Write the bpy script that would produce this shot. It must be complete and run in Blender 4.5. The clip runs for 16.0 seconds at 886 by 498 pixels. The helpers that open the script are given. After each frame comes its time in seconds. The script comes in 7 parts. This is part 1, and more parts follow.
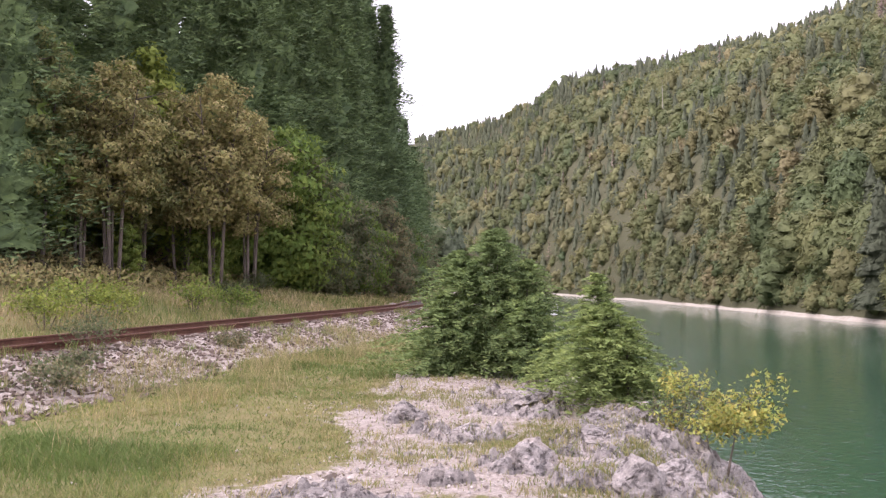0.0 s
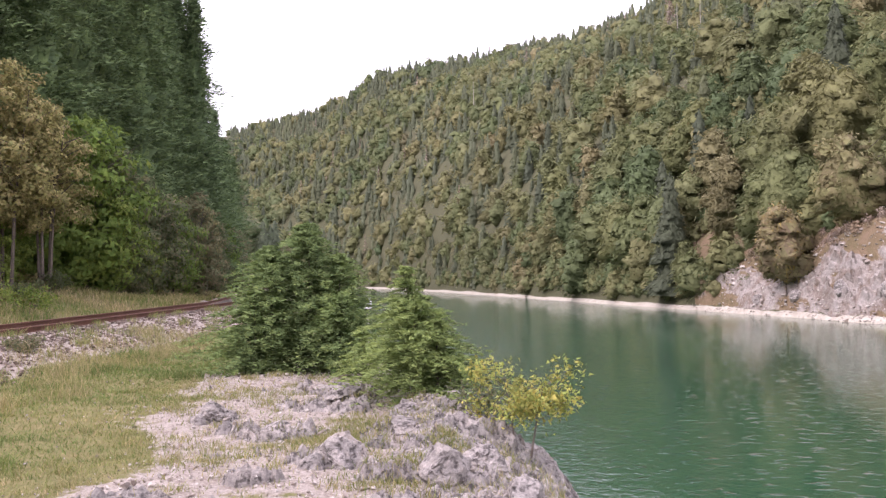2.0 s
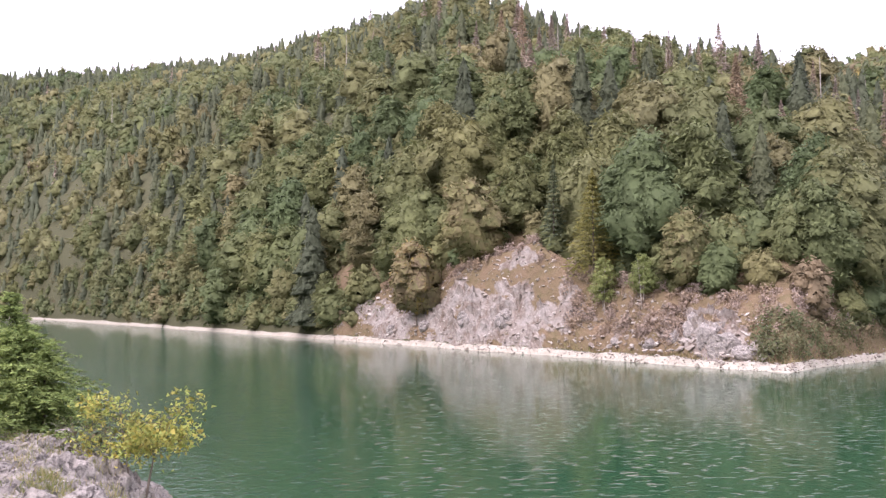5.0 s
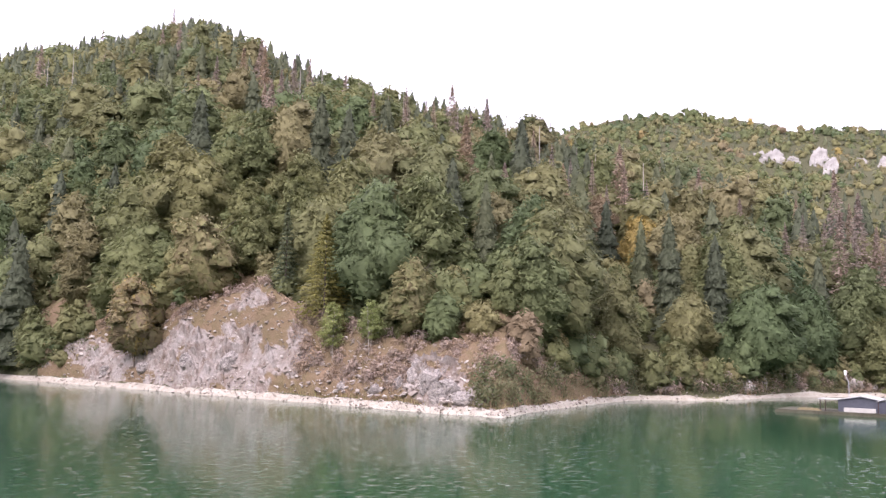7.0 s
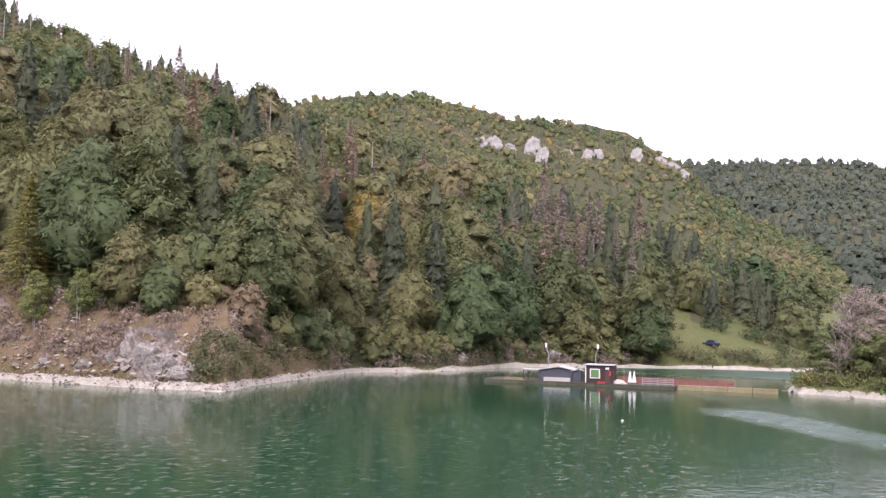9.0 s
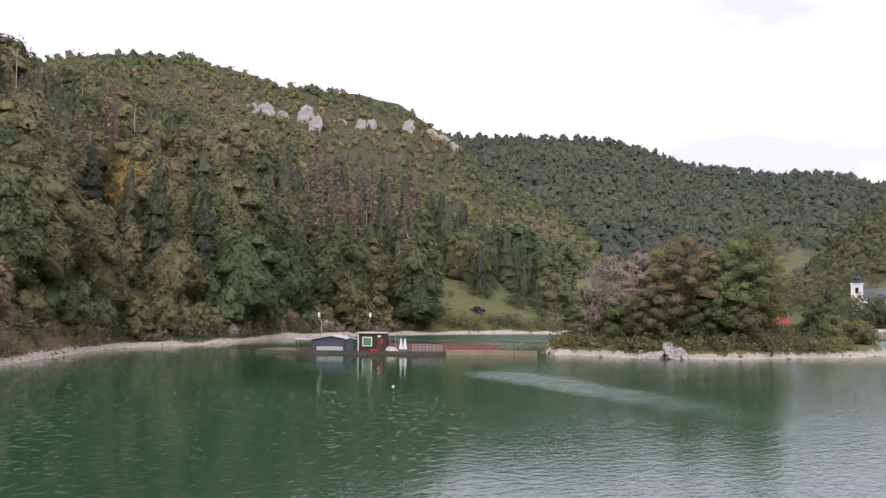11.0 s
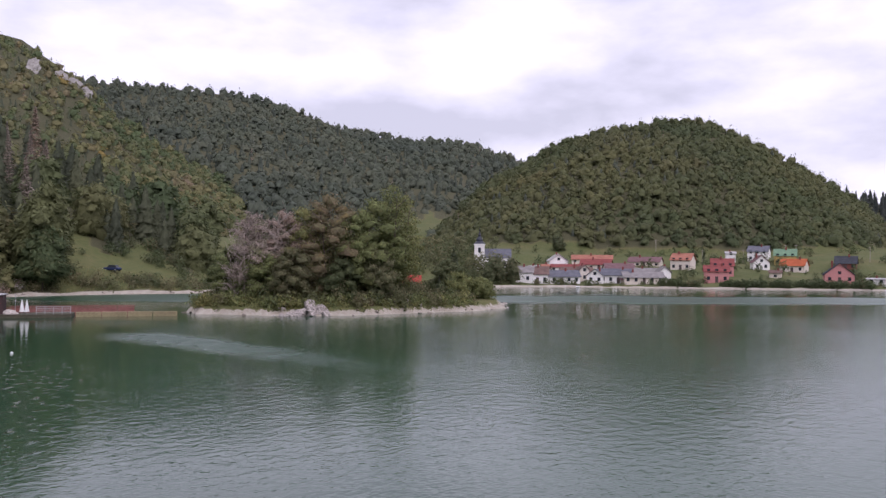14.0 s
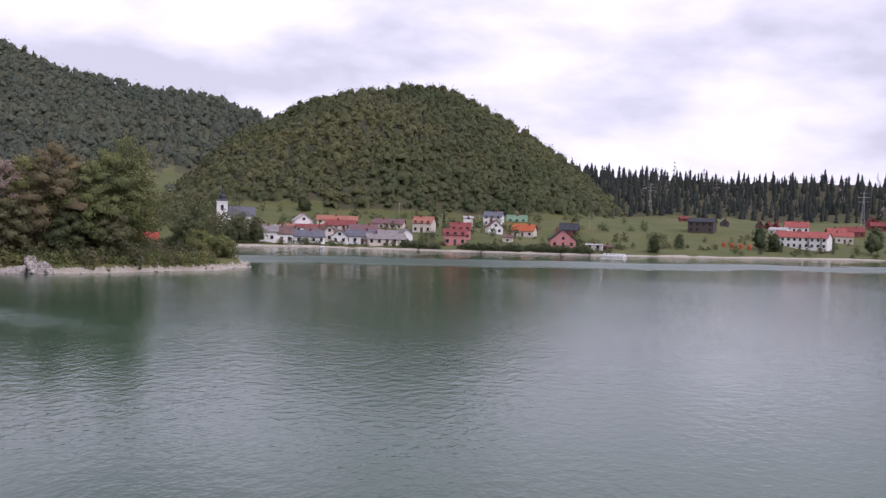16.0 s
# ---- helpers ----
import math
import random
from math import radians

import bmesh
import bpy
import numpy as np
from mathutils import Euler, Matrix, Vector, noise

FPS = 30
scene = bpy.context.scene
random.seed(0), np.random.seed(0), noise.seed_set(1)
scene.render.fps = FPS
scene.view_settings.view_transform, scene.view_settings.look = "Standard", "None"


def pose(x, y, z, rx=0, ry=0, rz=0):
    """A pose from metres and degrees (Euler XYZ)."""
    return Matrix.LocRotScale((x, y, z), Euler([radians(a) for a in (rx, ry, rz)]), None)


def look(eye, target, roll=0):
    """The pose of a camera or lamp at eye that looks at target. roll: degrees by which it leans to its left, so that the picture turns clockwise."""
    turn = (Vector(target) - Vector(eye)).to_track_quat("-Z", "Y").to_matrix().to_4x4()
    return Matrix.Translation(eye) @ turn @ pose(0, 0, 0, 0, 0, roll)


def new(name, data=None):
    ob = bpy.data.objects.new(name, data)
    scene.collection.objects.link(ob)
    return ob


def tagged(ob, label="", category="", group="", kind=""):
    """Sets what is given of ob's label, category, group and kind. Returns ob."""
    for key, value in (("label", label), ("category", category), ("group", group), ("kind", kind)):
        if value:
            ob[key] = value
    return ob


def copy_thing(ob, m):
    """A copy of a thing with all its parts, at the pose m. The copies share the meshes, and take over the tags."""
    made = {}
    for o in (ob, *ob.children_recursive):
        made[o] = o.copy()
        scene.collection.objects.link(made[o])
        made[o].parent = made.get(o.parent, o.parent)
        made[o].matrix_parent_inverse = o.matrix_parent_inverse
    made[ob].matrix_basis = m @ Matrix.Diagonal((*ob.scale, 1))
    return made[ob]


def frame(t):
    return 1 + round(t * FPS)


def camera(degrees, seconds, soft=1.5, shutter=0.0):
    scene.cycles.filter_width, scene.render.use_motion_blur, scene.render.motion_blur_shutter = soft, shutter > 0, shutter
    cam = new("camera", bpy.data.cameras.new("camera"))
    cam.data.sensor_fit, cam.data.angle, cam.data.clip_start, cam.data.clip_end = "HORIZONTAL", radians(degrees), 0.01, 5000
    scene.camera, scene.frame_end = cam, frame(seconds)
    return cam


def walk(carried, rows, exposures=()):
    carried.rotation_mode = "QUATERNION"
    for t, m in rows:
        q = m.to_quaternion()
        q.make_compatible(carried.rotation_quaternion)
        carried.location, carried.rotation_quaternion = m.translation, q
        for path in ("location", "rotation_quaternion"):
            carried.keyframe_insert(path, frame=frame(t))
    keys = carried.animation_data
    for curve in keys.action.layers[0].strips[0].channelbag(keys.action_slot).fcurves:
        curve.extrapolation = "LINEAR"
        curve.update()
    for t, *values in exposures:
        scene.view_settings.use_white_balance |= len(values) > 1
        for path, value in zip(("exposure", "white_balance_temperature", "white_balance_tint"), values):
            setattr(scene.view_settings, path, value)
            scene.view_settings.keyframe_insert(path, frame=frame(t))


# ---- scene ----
cam = camera(53.05, 16.0, soft=1.35)
EYE = 9.0    # the eye above the lake; the rock ledge lies about 1.6 m lower
ARM = 0.4    # the camera is held at arm's length and swung round
# seconds, bearing to the right of +y, tilt up, clockwise lean of the picture
ROWS = [
    (0.0, 0.02, 2.21, 0.01),
    (0.5, 2.82, 2.17, 0.06),
    (1.0, 5.69, 2.06, -0.21),
    (1.5, 8.67, 1.92, -0.73),
    (2.0, 11.82, 1.71, -1.15),
    (2.5, 15.16, 1.51, -1.88),
    (3.0, 18.93, 1.26, -1.91),
    (3.5, 22.90, 1.06, -1.60),
    (6.0, 42.83, 5.50, 0.49),
    (6.5, 47.27, 6.15, 0.95),
    (7.0, 51.72, 6.24, 1.05),
    (7.5, 56.25, 6.08, 1.05),
    (8.0, 60.77, 5.78, 1.03),
    (8.5, 64.94, 5.41, 1.15),
    (9.0, 69.27, 4.90, 1.33),
    (9.5, 73.33, 4.27, 1.22),
    (12.0, 90.82, 2.85, -0.17),
    (12.5, 94.61, 2.66, -0.26),
    (13.0, 98.51, 2.11, -0.13),
    (13.5, 102.48, 1.35, 0.15),
    (14.0, 106.48, 0.64, 0.49),
    (14.5, 110.53, 0.01, 0.76),
    (15.0, 114.64, -0.58, 1.30),
    (15.5, 118.75, -1.07, 1.77),
    (16.0, 122.86, -1.58, 1.99),
]


def held(bearing, tilt, lean):
    b, e = radians(bearing), radians(tilt)
    eye = Vector((ARM * math.sin(b), ARM * math.cos(b) - ARM, EYE))
    ahead = Vector((math.sin(b) * math.cos(e), math.cos(b) * math.cos(e), math.sin(e)))
    return look(eye, eye + ahead, lean)


# seconds, stops, kelvin, tint: the film's camera darkens and cools as the bright sky comes in
EXPOSURES = [(0.0, 1.56, 6180, 32), (2.0, 1.54, 6180, 32), (3.5, 1.58, 6170, 29), (6.0, 1.62, 6150, 31), (9.5, 1.1, 6150, 29), (12.0, 0.32, 6080, 26), (12.6, 0.16, 6020, 29), (14.0, 0.22, 5950, 31), (16.0, 0.25, 5950, 32)]
walk(cam, [(t, held(b, e, r)) for t, b, e, r in ROWS], EXPOSURES)

# ---- sky and sun ----
SUN_AZ, SUN_EL = 258.0, 46.0     # bearing to the right of +y, height
world = bpy.data.worlds.new("world")
scene.world = world
world.use_nodes = True
wn, wl = world.node_tree.nodes, world.node_tree.links
wn.clear()
w_out, w_bg = wn.new("ShaderNodeOutputWorld"), wn.new("ShaderNodeBackground")
w_sky = wn.new("ShaderNodeTexSky")
w_sky.sky_type, w_sky.sun_disc = "NISHITA", False
w_sky.sun_elevation, w_sky.sun_rotation = radians(SUN_EL), radians(SUN_AZ)
w_dim = wn.new("ShaderNodeMix")
w_dim.data_type, w_dim.blend_type = "RGBA", "MULTIPLY"
w_dim.inputs[0].default_value = 1.0
w_dim.inputs[7].default_value = (0.09, 0.09, 0.09, 1)
wl.new(w_sky.outputs[0], w_dim.inputs[6])
# a closed deck of cloud, brighter and darker in soft rolls
w_co, w_map = wn.new("ShaderNodeTexCoord"), wn.new("ShaderNodeMapping")
w_map.inputs["Scale"].default_value = (1.0, 1.0, 2.4)
w_noise, w_ramp = wn.new("ShaderNodeTexNoise"), wn.new("ShaderNodeValToRGB")
w_noise.inputs["Scale"].default_value, w_noise.inputs["Detail"].default_value = 3.6, 8.0
w_noise.inputs["Roughness"].default_value = 0.5
wl.new(w_co.outputs["Generated"], w_map.inputs[0])
wl.new(w_map.outputs[0], w_noise.inputs["Vector"])
wl.new(w_noise.outputs[0], w_ramp.inputs[0])
w_ramp.color_ramp.elements[0].position, w_ramp.color_ramp.elements[0].color = 0.40, (0.60, 0.615, 0.62, 1)
w_ramp.color_ramp.elements[1].position, w_ramp.color_ramp.elements[1].color = 0.60, (1.0, 1.0, 0.995, 1)
w_mix = wn.new("ShaderNodeMix")
w_mix.data_type = "RGBA"
w_mix.inputs[0].default_value = 0.9
wl.new(w_dim.outputs[2], w_mix.inputs[6])
wl.new(w_ramp.outputs[0], w_mix.inputs[7])
wl.new(w_mix.outputs[2], w_bg.inputs[0])
w_bg.inputs[1].default_value = 1.0
wl.new(w_bg.outputs[0], w_out.inputs[0])

sun = new("sun", bpy.data.lights.new("sun", "SUN"))
sun.data.energy, sun.data.angle, sun.data.color = 1.45, radians(40), (1.0, 0.95, 0.87)
_a, _e = radians(SUN_AZ), radians(SUN_EL)
sun.matrix_world = look((0, 0, 60), Vector((0, 0, 60)) - Vector((math.sin(_a) * math.cos(_e), math.cos(_a) * math.cos(_e), math.sin(_e))))

# ---- materials ----
def nodes_of(name):
    m = bpy.data.materials.new(name)
    m.use_nodes = True
    n, l = m.node_tree.nodes, m.node_tree.links
    n.clear()
    out, p = n.new("ShaderNodeOutputMaterial"), n.new("ShaderNodeBsdfPrincipled")
    l.new(p.outputs[0], out.inputs[0])
    return m, n, l, p, out


def noise_node(n, l, scale, detail=4.0, rough=0.55, vec=None, distort=0.0):
    t = n.new("ShaderNodeTexNoise")
    t.inputs["Scale"].default_value, t.inputs["Detail"].default_value = scale, detail
    t.inputs["Roughness"].default_value, t.inputs["Distortion"].default_value = rough, distort
    if vec:
        l.new(vec, t.inputs["Vector"])
    return t


def ramp(n, l, fac, stops):
    r = n.new("ShaderNodeValToRGB")
    r.color_ramp.elements.remove(r.color_ramp.elements[1])
    for i, (pos, col) in enumerate(stops):
        e = r.color_ramp.elements[0] if i == 0 else r.color_ramp.elements.new(pos)
        e.position, e.color = pos, (*col, 1) if len(col) == 3 else col
    l.new(fac, r.inputs[0])
    return r.outputs[0]


def blend(n, l, fac, a, b, mode="MIX"):
    m = n.new("ShaderNodeMix")
    m.data_type, m.blend_type = "RGBA", mode
    for sock, v in ((m.inputs[0], fac), (m.inputs[6], a), (m.inputs[7], b)):
        if isinstance(v, bpy.types.NodeSocket):
            l.new(v, sock)
        elif isinstance(v, (int, float)):
            sock.default_value = v
        else:
            sock.default_value = (*v, 1)
    return m.outputs[2]


def bump(n, l, p, height, strength, dist=0.02):
    b = n.new("ShaderNodeBump")
    b.inputs["Strength"].default_value, b.inputs["Distance"].default_value = strength, dist
    l.new(height, b.inputs["Height"])
    l.new(b.outputs[0], p.inputs["Normal"])
    return b


def plain(name, col, rough=0.7, metal=0.0, grain=0.15, scale=6.0, relief=0.15, spec=0.3, space="Object"):
    """A paint, timber, stone or metal with grain at two scales."""
    m, n, l, p, _ = nodes_of(name)
    co = n.new("ShaderNodeTexCoord").outputs[space]
    a, b = noise_node(n, l, scale, 5, 0.6, co), noise_node(n, l, scale * 0.13, 3, 0.5, co)
    dark = tuple(c * (1 - 2 * grain) for c in col)
    light = tuple(min(1, c * (1 + grain)) for c in col)
    c1 = ramp(n, l, a.outputs[0], [(0.3, dark), (0.7, light)])
    c2 = ramp(n, l, b.outputs[0], [(0.35, tuple(c * (1 - grain) for c in col)), (0.65, light)])
    l.new(blend(n, l, 0.5, c1, c2), p.inputs["Base Color"])
    p.inputs["Roughness"].default_value, p.inputs["Metallic"].default_value = rough, metal
    p.inputs["Specular IOR Level"].default_value = spec
    bump(n, l, p, a.outputs[0], relief)
    return m


def leafy(name, stops, rough=0.75, glow=0.35, spots=0.16, patch=0.03, mottle=1.3, deep=1.0, relief=0.6):
    """Leaves: the hue follows each tree's own tint, with leaf-to-leaf and patch variation; some light passes through."""
    m, n, l, p, out = nodes_of(name)
    t = n.new("ShaderNodeAttribute")
    t.attribute_name = "tint"
    g = n.new("ShaderNodeNewGeometry")
    base = ramp(n, l, t.outputs["Fac"], stops)
    isl = ramp(n, l, g.outputs["Random Per Island"], [(0.0, (1 - spots,) * 3), (1.0, (1 + spots,) * 3)])
    big = noise_node(n, l, patch, 3, 0.5, g.outputs["Position"])
    pat = ramp(n, l, big.outputs[0], [(0.3, (0.88, 0.9, 0.93)), (0.7, (1.12, 1.08, 1.0))])
    fine = noise_node(n, l, mottle, 3, 0.65, g.outputs["Position"])
    mot = ramp(n, l, fine.outputs[0], [(0.3, (1 - 0.28 * deep, 1 - 0.26 * deep, 1 - 0.24 * deep)), (0.68, (1 + 0.2 * deep, 1 + 0.2 * deep, 1 + 0.14 * deep))])
    c = blend(n, l, 1.0, blend(n, l, 1.0, blend(n, l, 1.0, base, isl, "MULTIPLY"), pat, "MULTIPLY"), mot, "MULTIPLY")
    bump(n, l, p, fine.outputs[0], relief, 0.25 / mottle)
    l.new(c, p.inputs["Base Color"])
    p.inputs["Roughness"].default_value, p.inputs["Specular IOR Level"].default_value = rough, 0.25
    tr, ad = n.new("ShaderNodeBsdfTranslucent"), n.new("ShaderNodeMixShader")
    l.new(c, tr.inputs[0])
    ad.inputs[0].default_value = glow
    l.new(p.outputs[0], ad.inputs[1])
    l.new(tr.outputs[0], ad.inputs[2])
    l.new(ad.outputs[0], out.inputs[0])
    return m


BROADLEAF = leafy("broadleaf_foliage", [(0.0, (0.115, 0.15, 0.072)), (0.3, (0.155, 0.176, 0.093)), (0.55, (0.212, 0.206, 0.116)), (0.78, (0.25, 0.217, 0.13)), (0.93, (0.26, 0.2, 0.136)), (1.0, (0.29, 0.235, 0.115))], glow=0.48)
SPRUCE = leafy("spruce_needles", [(0.0, (0.07, 0.09, 0.06)), (0.5, (0.108, 0.132, 0.083)), (1.0, (0.17, 0.195, 0.11))], glow=0.38)
FORESTFIR = leafy("forest_spruce_needles", [(0.0, (0.08, 0.125, 0.062)), (0.5, (0.125, 0.185, 0.085)), (1.0, (0.19, 0.265, 0.105))], glow=0.3, mottle=2.5)
YELLOWLEAF = leafy("yellow_leaves", [(0.0, (0.3, 0.4, 0.11)), (0.6, (0.5, 0.52, 0.15)), (1.0, (0.62, 0.52, 0.14))], glow=0.45)
LARCH = leafy("golden_larch_needles", [(0.0, (0.2, 0.215, 0.075)), (1.0, (0.32, 0.275, 0.09))], glow=0.45)
BIRCHLEAF = leafy("pale_birch_leaves", [(0.0, (0.24, 0.29, 0.11)), (1.0, (0.38, 0.4, 0.17))], glow=0.45)
LIMELEAF = leafy("fresh_leaves", [(0.0, (0.15, 0.23, 0.055)), (1.0, (0.33, 0.37, 0.08))], glow=0.45)
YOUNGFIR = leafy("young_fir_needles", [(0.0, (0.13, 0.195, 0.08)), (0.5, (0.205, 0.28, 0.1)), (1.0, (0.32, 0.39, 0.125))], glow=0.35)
OLIVELEAF = leafy("dull_olive_leaves", [(0.0, (0.19, 0.225, 0.095)), (0.5, (0.28, 0.262, 0.105)), (1.0, (0.37, 0.3, 0.155))], glow=0.4, spots=0.3, mottle=3.0)
GRASSBLADE = leafy("grass_blades", [(0.0, (0.11, 0.165, 0.045)), (0.45, (0.21, 0.225, 0.08)), (0.75, (0.33, 0.275, 0.14)), (1.0, (0.43, 0.34, 0.21))], glow=0.35, patch=0.6, mottle=6.0)
HILLLEAF = leafy("slope_beech_foliage", [(0.0, (0.11, 0.15, 0.07)), (0.3, (0.17, 0.187, 0.084)), (0.55, (0.22, 0.209, 0.1)), (0.78, (0.24, 0.208, 0.116)), (0.93, (0.242, 0.19, 0.126)), (1.0, (0.325, 0.255, 0.09))], glow=0.35, spots=0.18, patch=0.02, mottle=2.2, deep=0.35, relief=0.2)
HILLFIR = leafy("slope_spruce_needles", [(0.0, (0.072, 0.087, 0.056)), (0.5, (0.104, 0.12, 0.074)), (1.0, (0.145, 0.16, 0.087))], glow=0.3, spots=0.15, mottle=2.2, deep=0.35, relief=0.2)
# cooler, greyer greens: distance haze put into the far ridge's leaf colour
FARLEAF = leafy("far_foliage_with_haze", [(0.0, (0.092, 0.112, 0.08)), (0.5, (0.13, 0.142, 0.098)), (1.0, (0.17, 0.16, 0.112))], glow=0.3, spots=0.15, patch=0.008, mottle=0.5, deep=0.5, relief=0.2)
DOMELEAF = leafy("beech_hill_foliage", [(0.0, (0.082, 0.106, 0.048)), (0.5, (0.138, 0.142, 0.064)), (1.0, (0.185, 0.155, 0.08))], glow=0.3, spots=0.15, patch=0.012, mottle=0.6, deep=0.5, relief=0.2)
# far spruces cooled likewise, haze mixed into their base colour
FARFIR = leafy("far_needles_with_haze", [(0.0, (0.056, 0.07, 0.054)), (0.5, (0.078, 0.094, 0.07)), (1.0, (0.105, 0.122, 0.082))], glow=0.25, spots=0.15, mottle=0.8, deep=0.4, relief=0.2)
RIDGEFIR = leafy("dark_ridge_spruce_needles", [(0.0, (0.03, 0.039, 0.034)), (0.5, (0.043, 0.054, 0.045)), (1.0, (0.062, 0.073, 0.054))], glow=0.2, spots=0.15, mottle=0.8, deep=0.4, relief=0.2)
HILLDEAD = leafy("withered_slope_needles", [(0.0, (0.34, 0.29, 0.255)), (0.5, (0.38, 0.3, 0.26)), (1.0, (0.38, 0.285, 0.2))], glow=0.3, spots=0.16, mottle=1.5, deep=0.7, relief=0.35)
BARK = plain("grey_brown_bark", (0.13, 0.105, 0.085), 0.9, grain=0.35, scale=14, relief=0.6)
PALEBARK = plain("bleached_bare_wood", (0.42, 0.38, 0.34), 0.85, grain=0.25, scale=9, relief=0.4)
RUST = plain("rusty_rail_steel", (0.12, 0.055, 0.036), 0.7, 0.35, grain=0.3, scale=20, relief=0.4)
SLEEPER = plain("weathered_oak_sleeper", (0.10, 0.085, 0.07), 0.9, grain=0.3, scale=10, relief=0.6)

# ---- the lie of the land ----
def vnoise(x, y, seed=0):
    """Smooth value noise, in -1..1, over arrays."""
    xi, yi = np.floor(x).astype(np.int64), np.floor(y).astype(np.int64)
    fx, fy = x - xi, y - yi
    fx, fy = fx * fx * (3 - 2 * fx), fy * fy * (3 - 2 * fy)

    def h(a, b):
        k = (a * 374761393 + b * 668265263 + seed * 2147483647) & 0x7FFFFFFF
        k = ((k ^ (k >> 13)) * 1274126177) & 0x7FFFFFFF
        return ((k ^ (k >> 16)) & 0xFFFF) / 32767.5 - 1

    return (h(xi, yi) * (1 - fx) + h(xi + 1, yi) * fx) * (1 - fy) + (h(xi, yi + 1) * (1 - fx) + h(xi + 1, yi + 1) * fx) * fy


def fbm(x, y, size, octaves=4, seed=0, gain=0.5):
    out, amp, k = 0.0, 1.0, 1.0 / size
    for o in range(octaves):
        out, amp, k = out + amp * vnoise(x * k + 17.3 * o, y * k - 9.1 * o, seed + o), amp * gain, k * 2.03
    return out


def smooth(a, b, v):
    u = np.clip((v - a) / (b - a), 0, 1)
    return u * u * (3 - 2 * u)


def table(pairs):
    a, b = zip(*pairs)
    return lambda v: np.interp(v, a, b)


# the far shore of the lake: bearing and distance
SHORE = table([(-12, 900), (0, 820), (7, 700), (10, 545), (13.6, 410), (18, 312), (22, 257), (26.5, 216), (30.6, 189), (36, 162), (41, 146), (47, 130), (52, 120), (56, 116), (58, 128), (60, 139),
               (64, 164), (69, 172), (74, 198), (80, 212), (86, 222), (92, 228), (98, 240), (104, 255), (109, 286), (114, 300), (120, 300), (126, 304), (133, 316), (141, 358), (149, 424), (160, 520), (176, 700)])
# wooded heights: bearing -> elevation of the bare crest seen from the ledge, crest distance, foot distance
HILLS = {
    "opposite": (table([(-14, 5.95), (-6, 8.35), (-1, 9.25), (0.6, 9.67), (4, 10.3), (7.9, 12.69), (16, 13.8), (21.6, 14.72), (28.6, 16.52), (32.2, 17.61), (35.8, 18.85), (39.6, 17.64), (43.3, 16.15), (47, 14.71), (52, 13.52), (58, 12.03), (63, 10.95), (68, 9.39), (77.5, 6.48), (84.7, 4.0), (88, 2.2), (92, -0.1), (95, -1.2)]),
                 table([(-14, 1500), (4, 1300), (10, 1050), (20, 850), (30, 680), (36, 600), (45, 480), (55, 400), (64, 380), (78, 350), (95, 300)]), 0.78),
    "crag": (table([(50, 6.0), (56, 12.8), (60, 14.1), (66, 14.9), (70, 14.4), (74, 13.65), (81, 12.45), (83.5, 10.97), (86, 8.7), (90, 6.2), (94, 4.2), (99, 1.2)]), table([(50, 760), (100, 760)]), 1.15),
    "far": (table([(70, 7.2), (78, 9.2), (84, 10.4), (88, 10.42), (95, 9.85), (100, 8.3), (104, 7.65), (107.4, 7.47), (111.7, 6.3), (116, 5.6), (122, 4.0), (130, 2.1)]), table([(70, 1450), (130, 1450)]), 1.2),
    "dome": (table([(104, -0.7), (106.5, 1.72), (109, 4.52), (111.8, 6.09), (114, 7.36), (116.5, 8.07), (119.7, 8.62), (121.5, 8.56), (123.2, 8.28), (125, 7.4), (127, 6.4), (130, 4.4), (131.5, 3.4), (133.5, 1.6), (136, -1.0)]), table([(100, 620), (140, 620)]), 0.72),
    "spruce_ridge": (table([(124, 1.0), (128, 3.4), (131, 3.7), (134, 3.5), (140, 3.3), (149, 3.3), (160, 5.0), (175, 7.0), (185, 6.0)]), table([(120, 820), (180, 820)]), 1.0),
}
# height of the rocky bluff above the strand
BLUFF = table([(27, 0), (28.5, 2), (29.6, 5.5), (31.8, 8.5), (36.6, 15), (40.6, 18.7), (43, 14), (46, 12), (50.3, 8), (53.6, 6), (57, 4), (60, 2), (64, 0)])
FOOT = {"opposite": lambda az: SHORE(az) + 2, "crag": lambda az: SHORE(az) + 130, "far": lambda az: SHORE(az) + 170,
        "dome": lambda az: 418 + 0 * az, "spruce_ridge": lambda az: SHORE(az) + 190}


def bank_edge(y):
    """x of the brink of the near bank."""
    return np.where(y < 12, 1.85 - 0.14 * np.exp(-(((y - 7) / 1.3) ** 2)) + 0.06 * np.clip(y - 5, 0, 6) + 0.08 * np.sin(y * 0.9), np.where(y < 22, 2.35 - 0.03 * (y - 12), 2.05 + 0.05 * (y - 22)))


def rail_x(y):
    """x of the near rail."""
    return np.where(y < 45, -7.4 + (y - 15.1) * 0.2145, -0.99 + (y - 45) * 0.05)


def crest(kind, az, r):
    """Height of one of the wooded heights."""
    el, far, power = HILLS[kind]
    d0, d1 = FOOT[kind](az), far(az)
    top = EYE + d1 * np.tan(np.radians(el(az)))
    u = (r - d0) / np.maximum(d1 - d0, 30)
    up = np.where(u < 0, -4.0, np.clip(u, 0, 1) ** power * top)
    return np.where(u > 1, top - (r - d1) * 0.35, up)


def kinds_at(x, y):
    """Which height stands highest at each place: its number, and its height."""
    az, r = np.degrees(np.arctan2(x, y)), np.hypot(x, y)
    hs = np.stack([crest(k, az, r) for k in HILLS])
    return hs.argmax(0), hs.max(0)


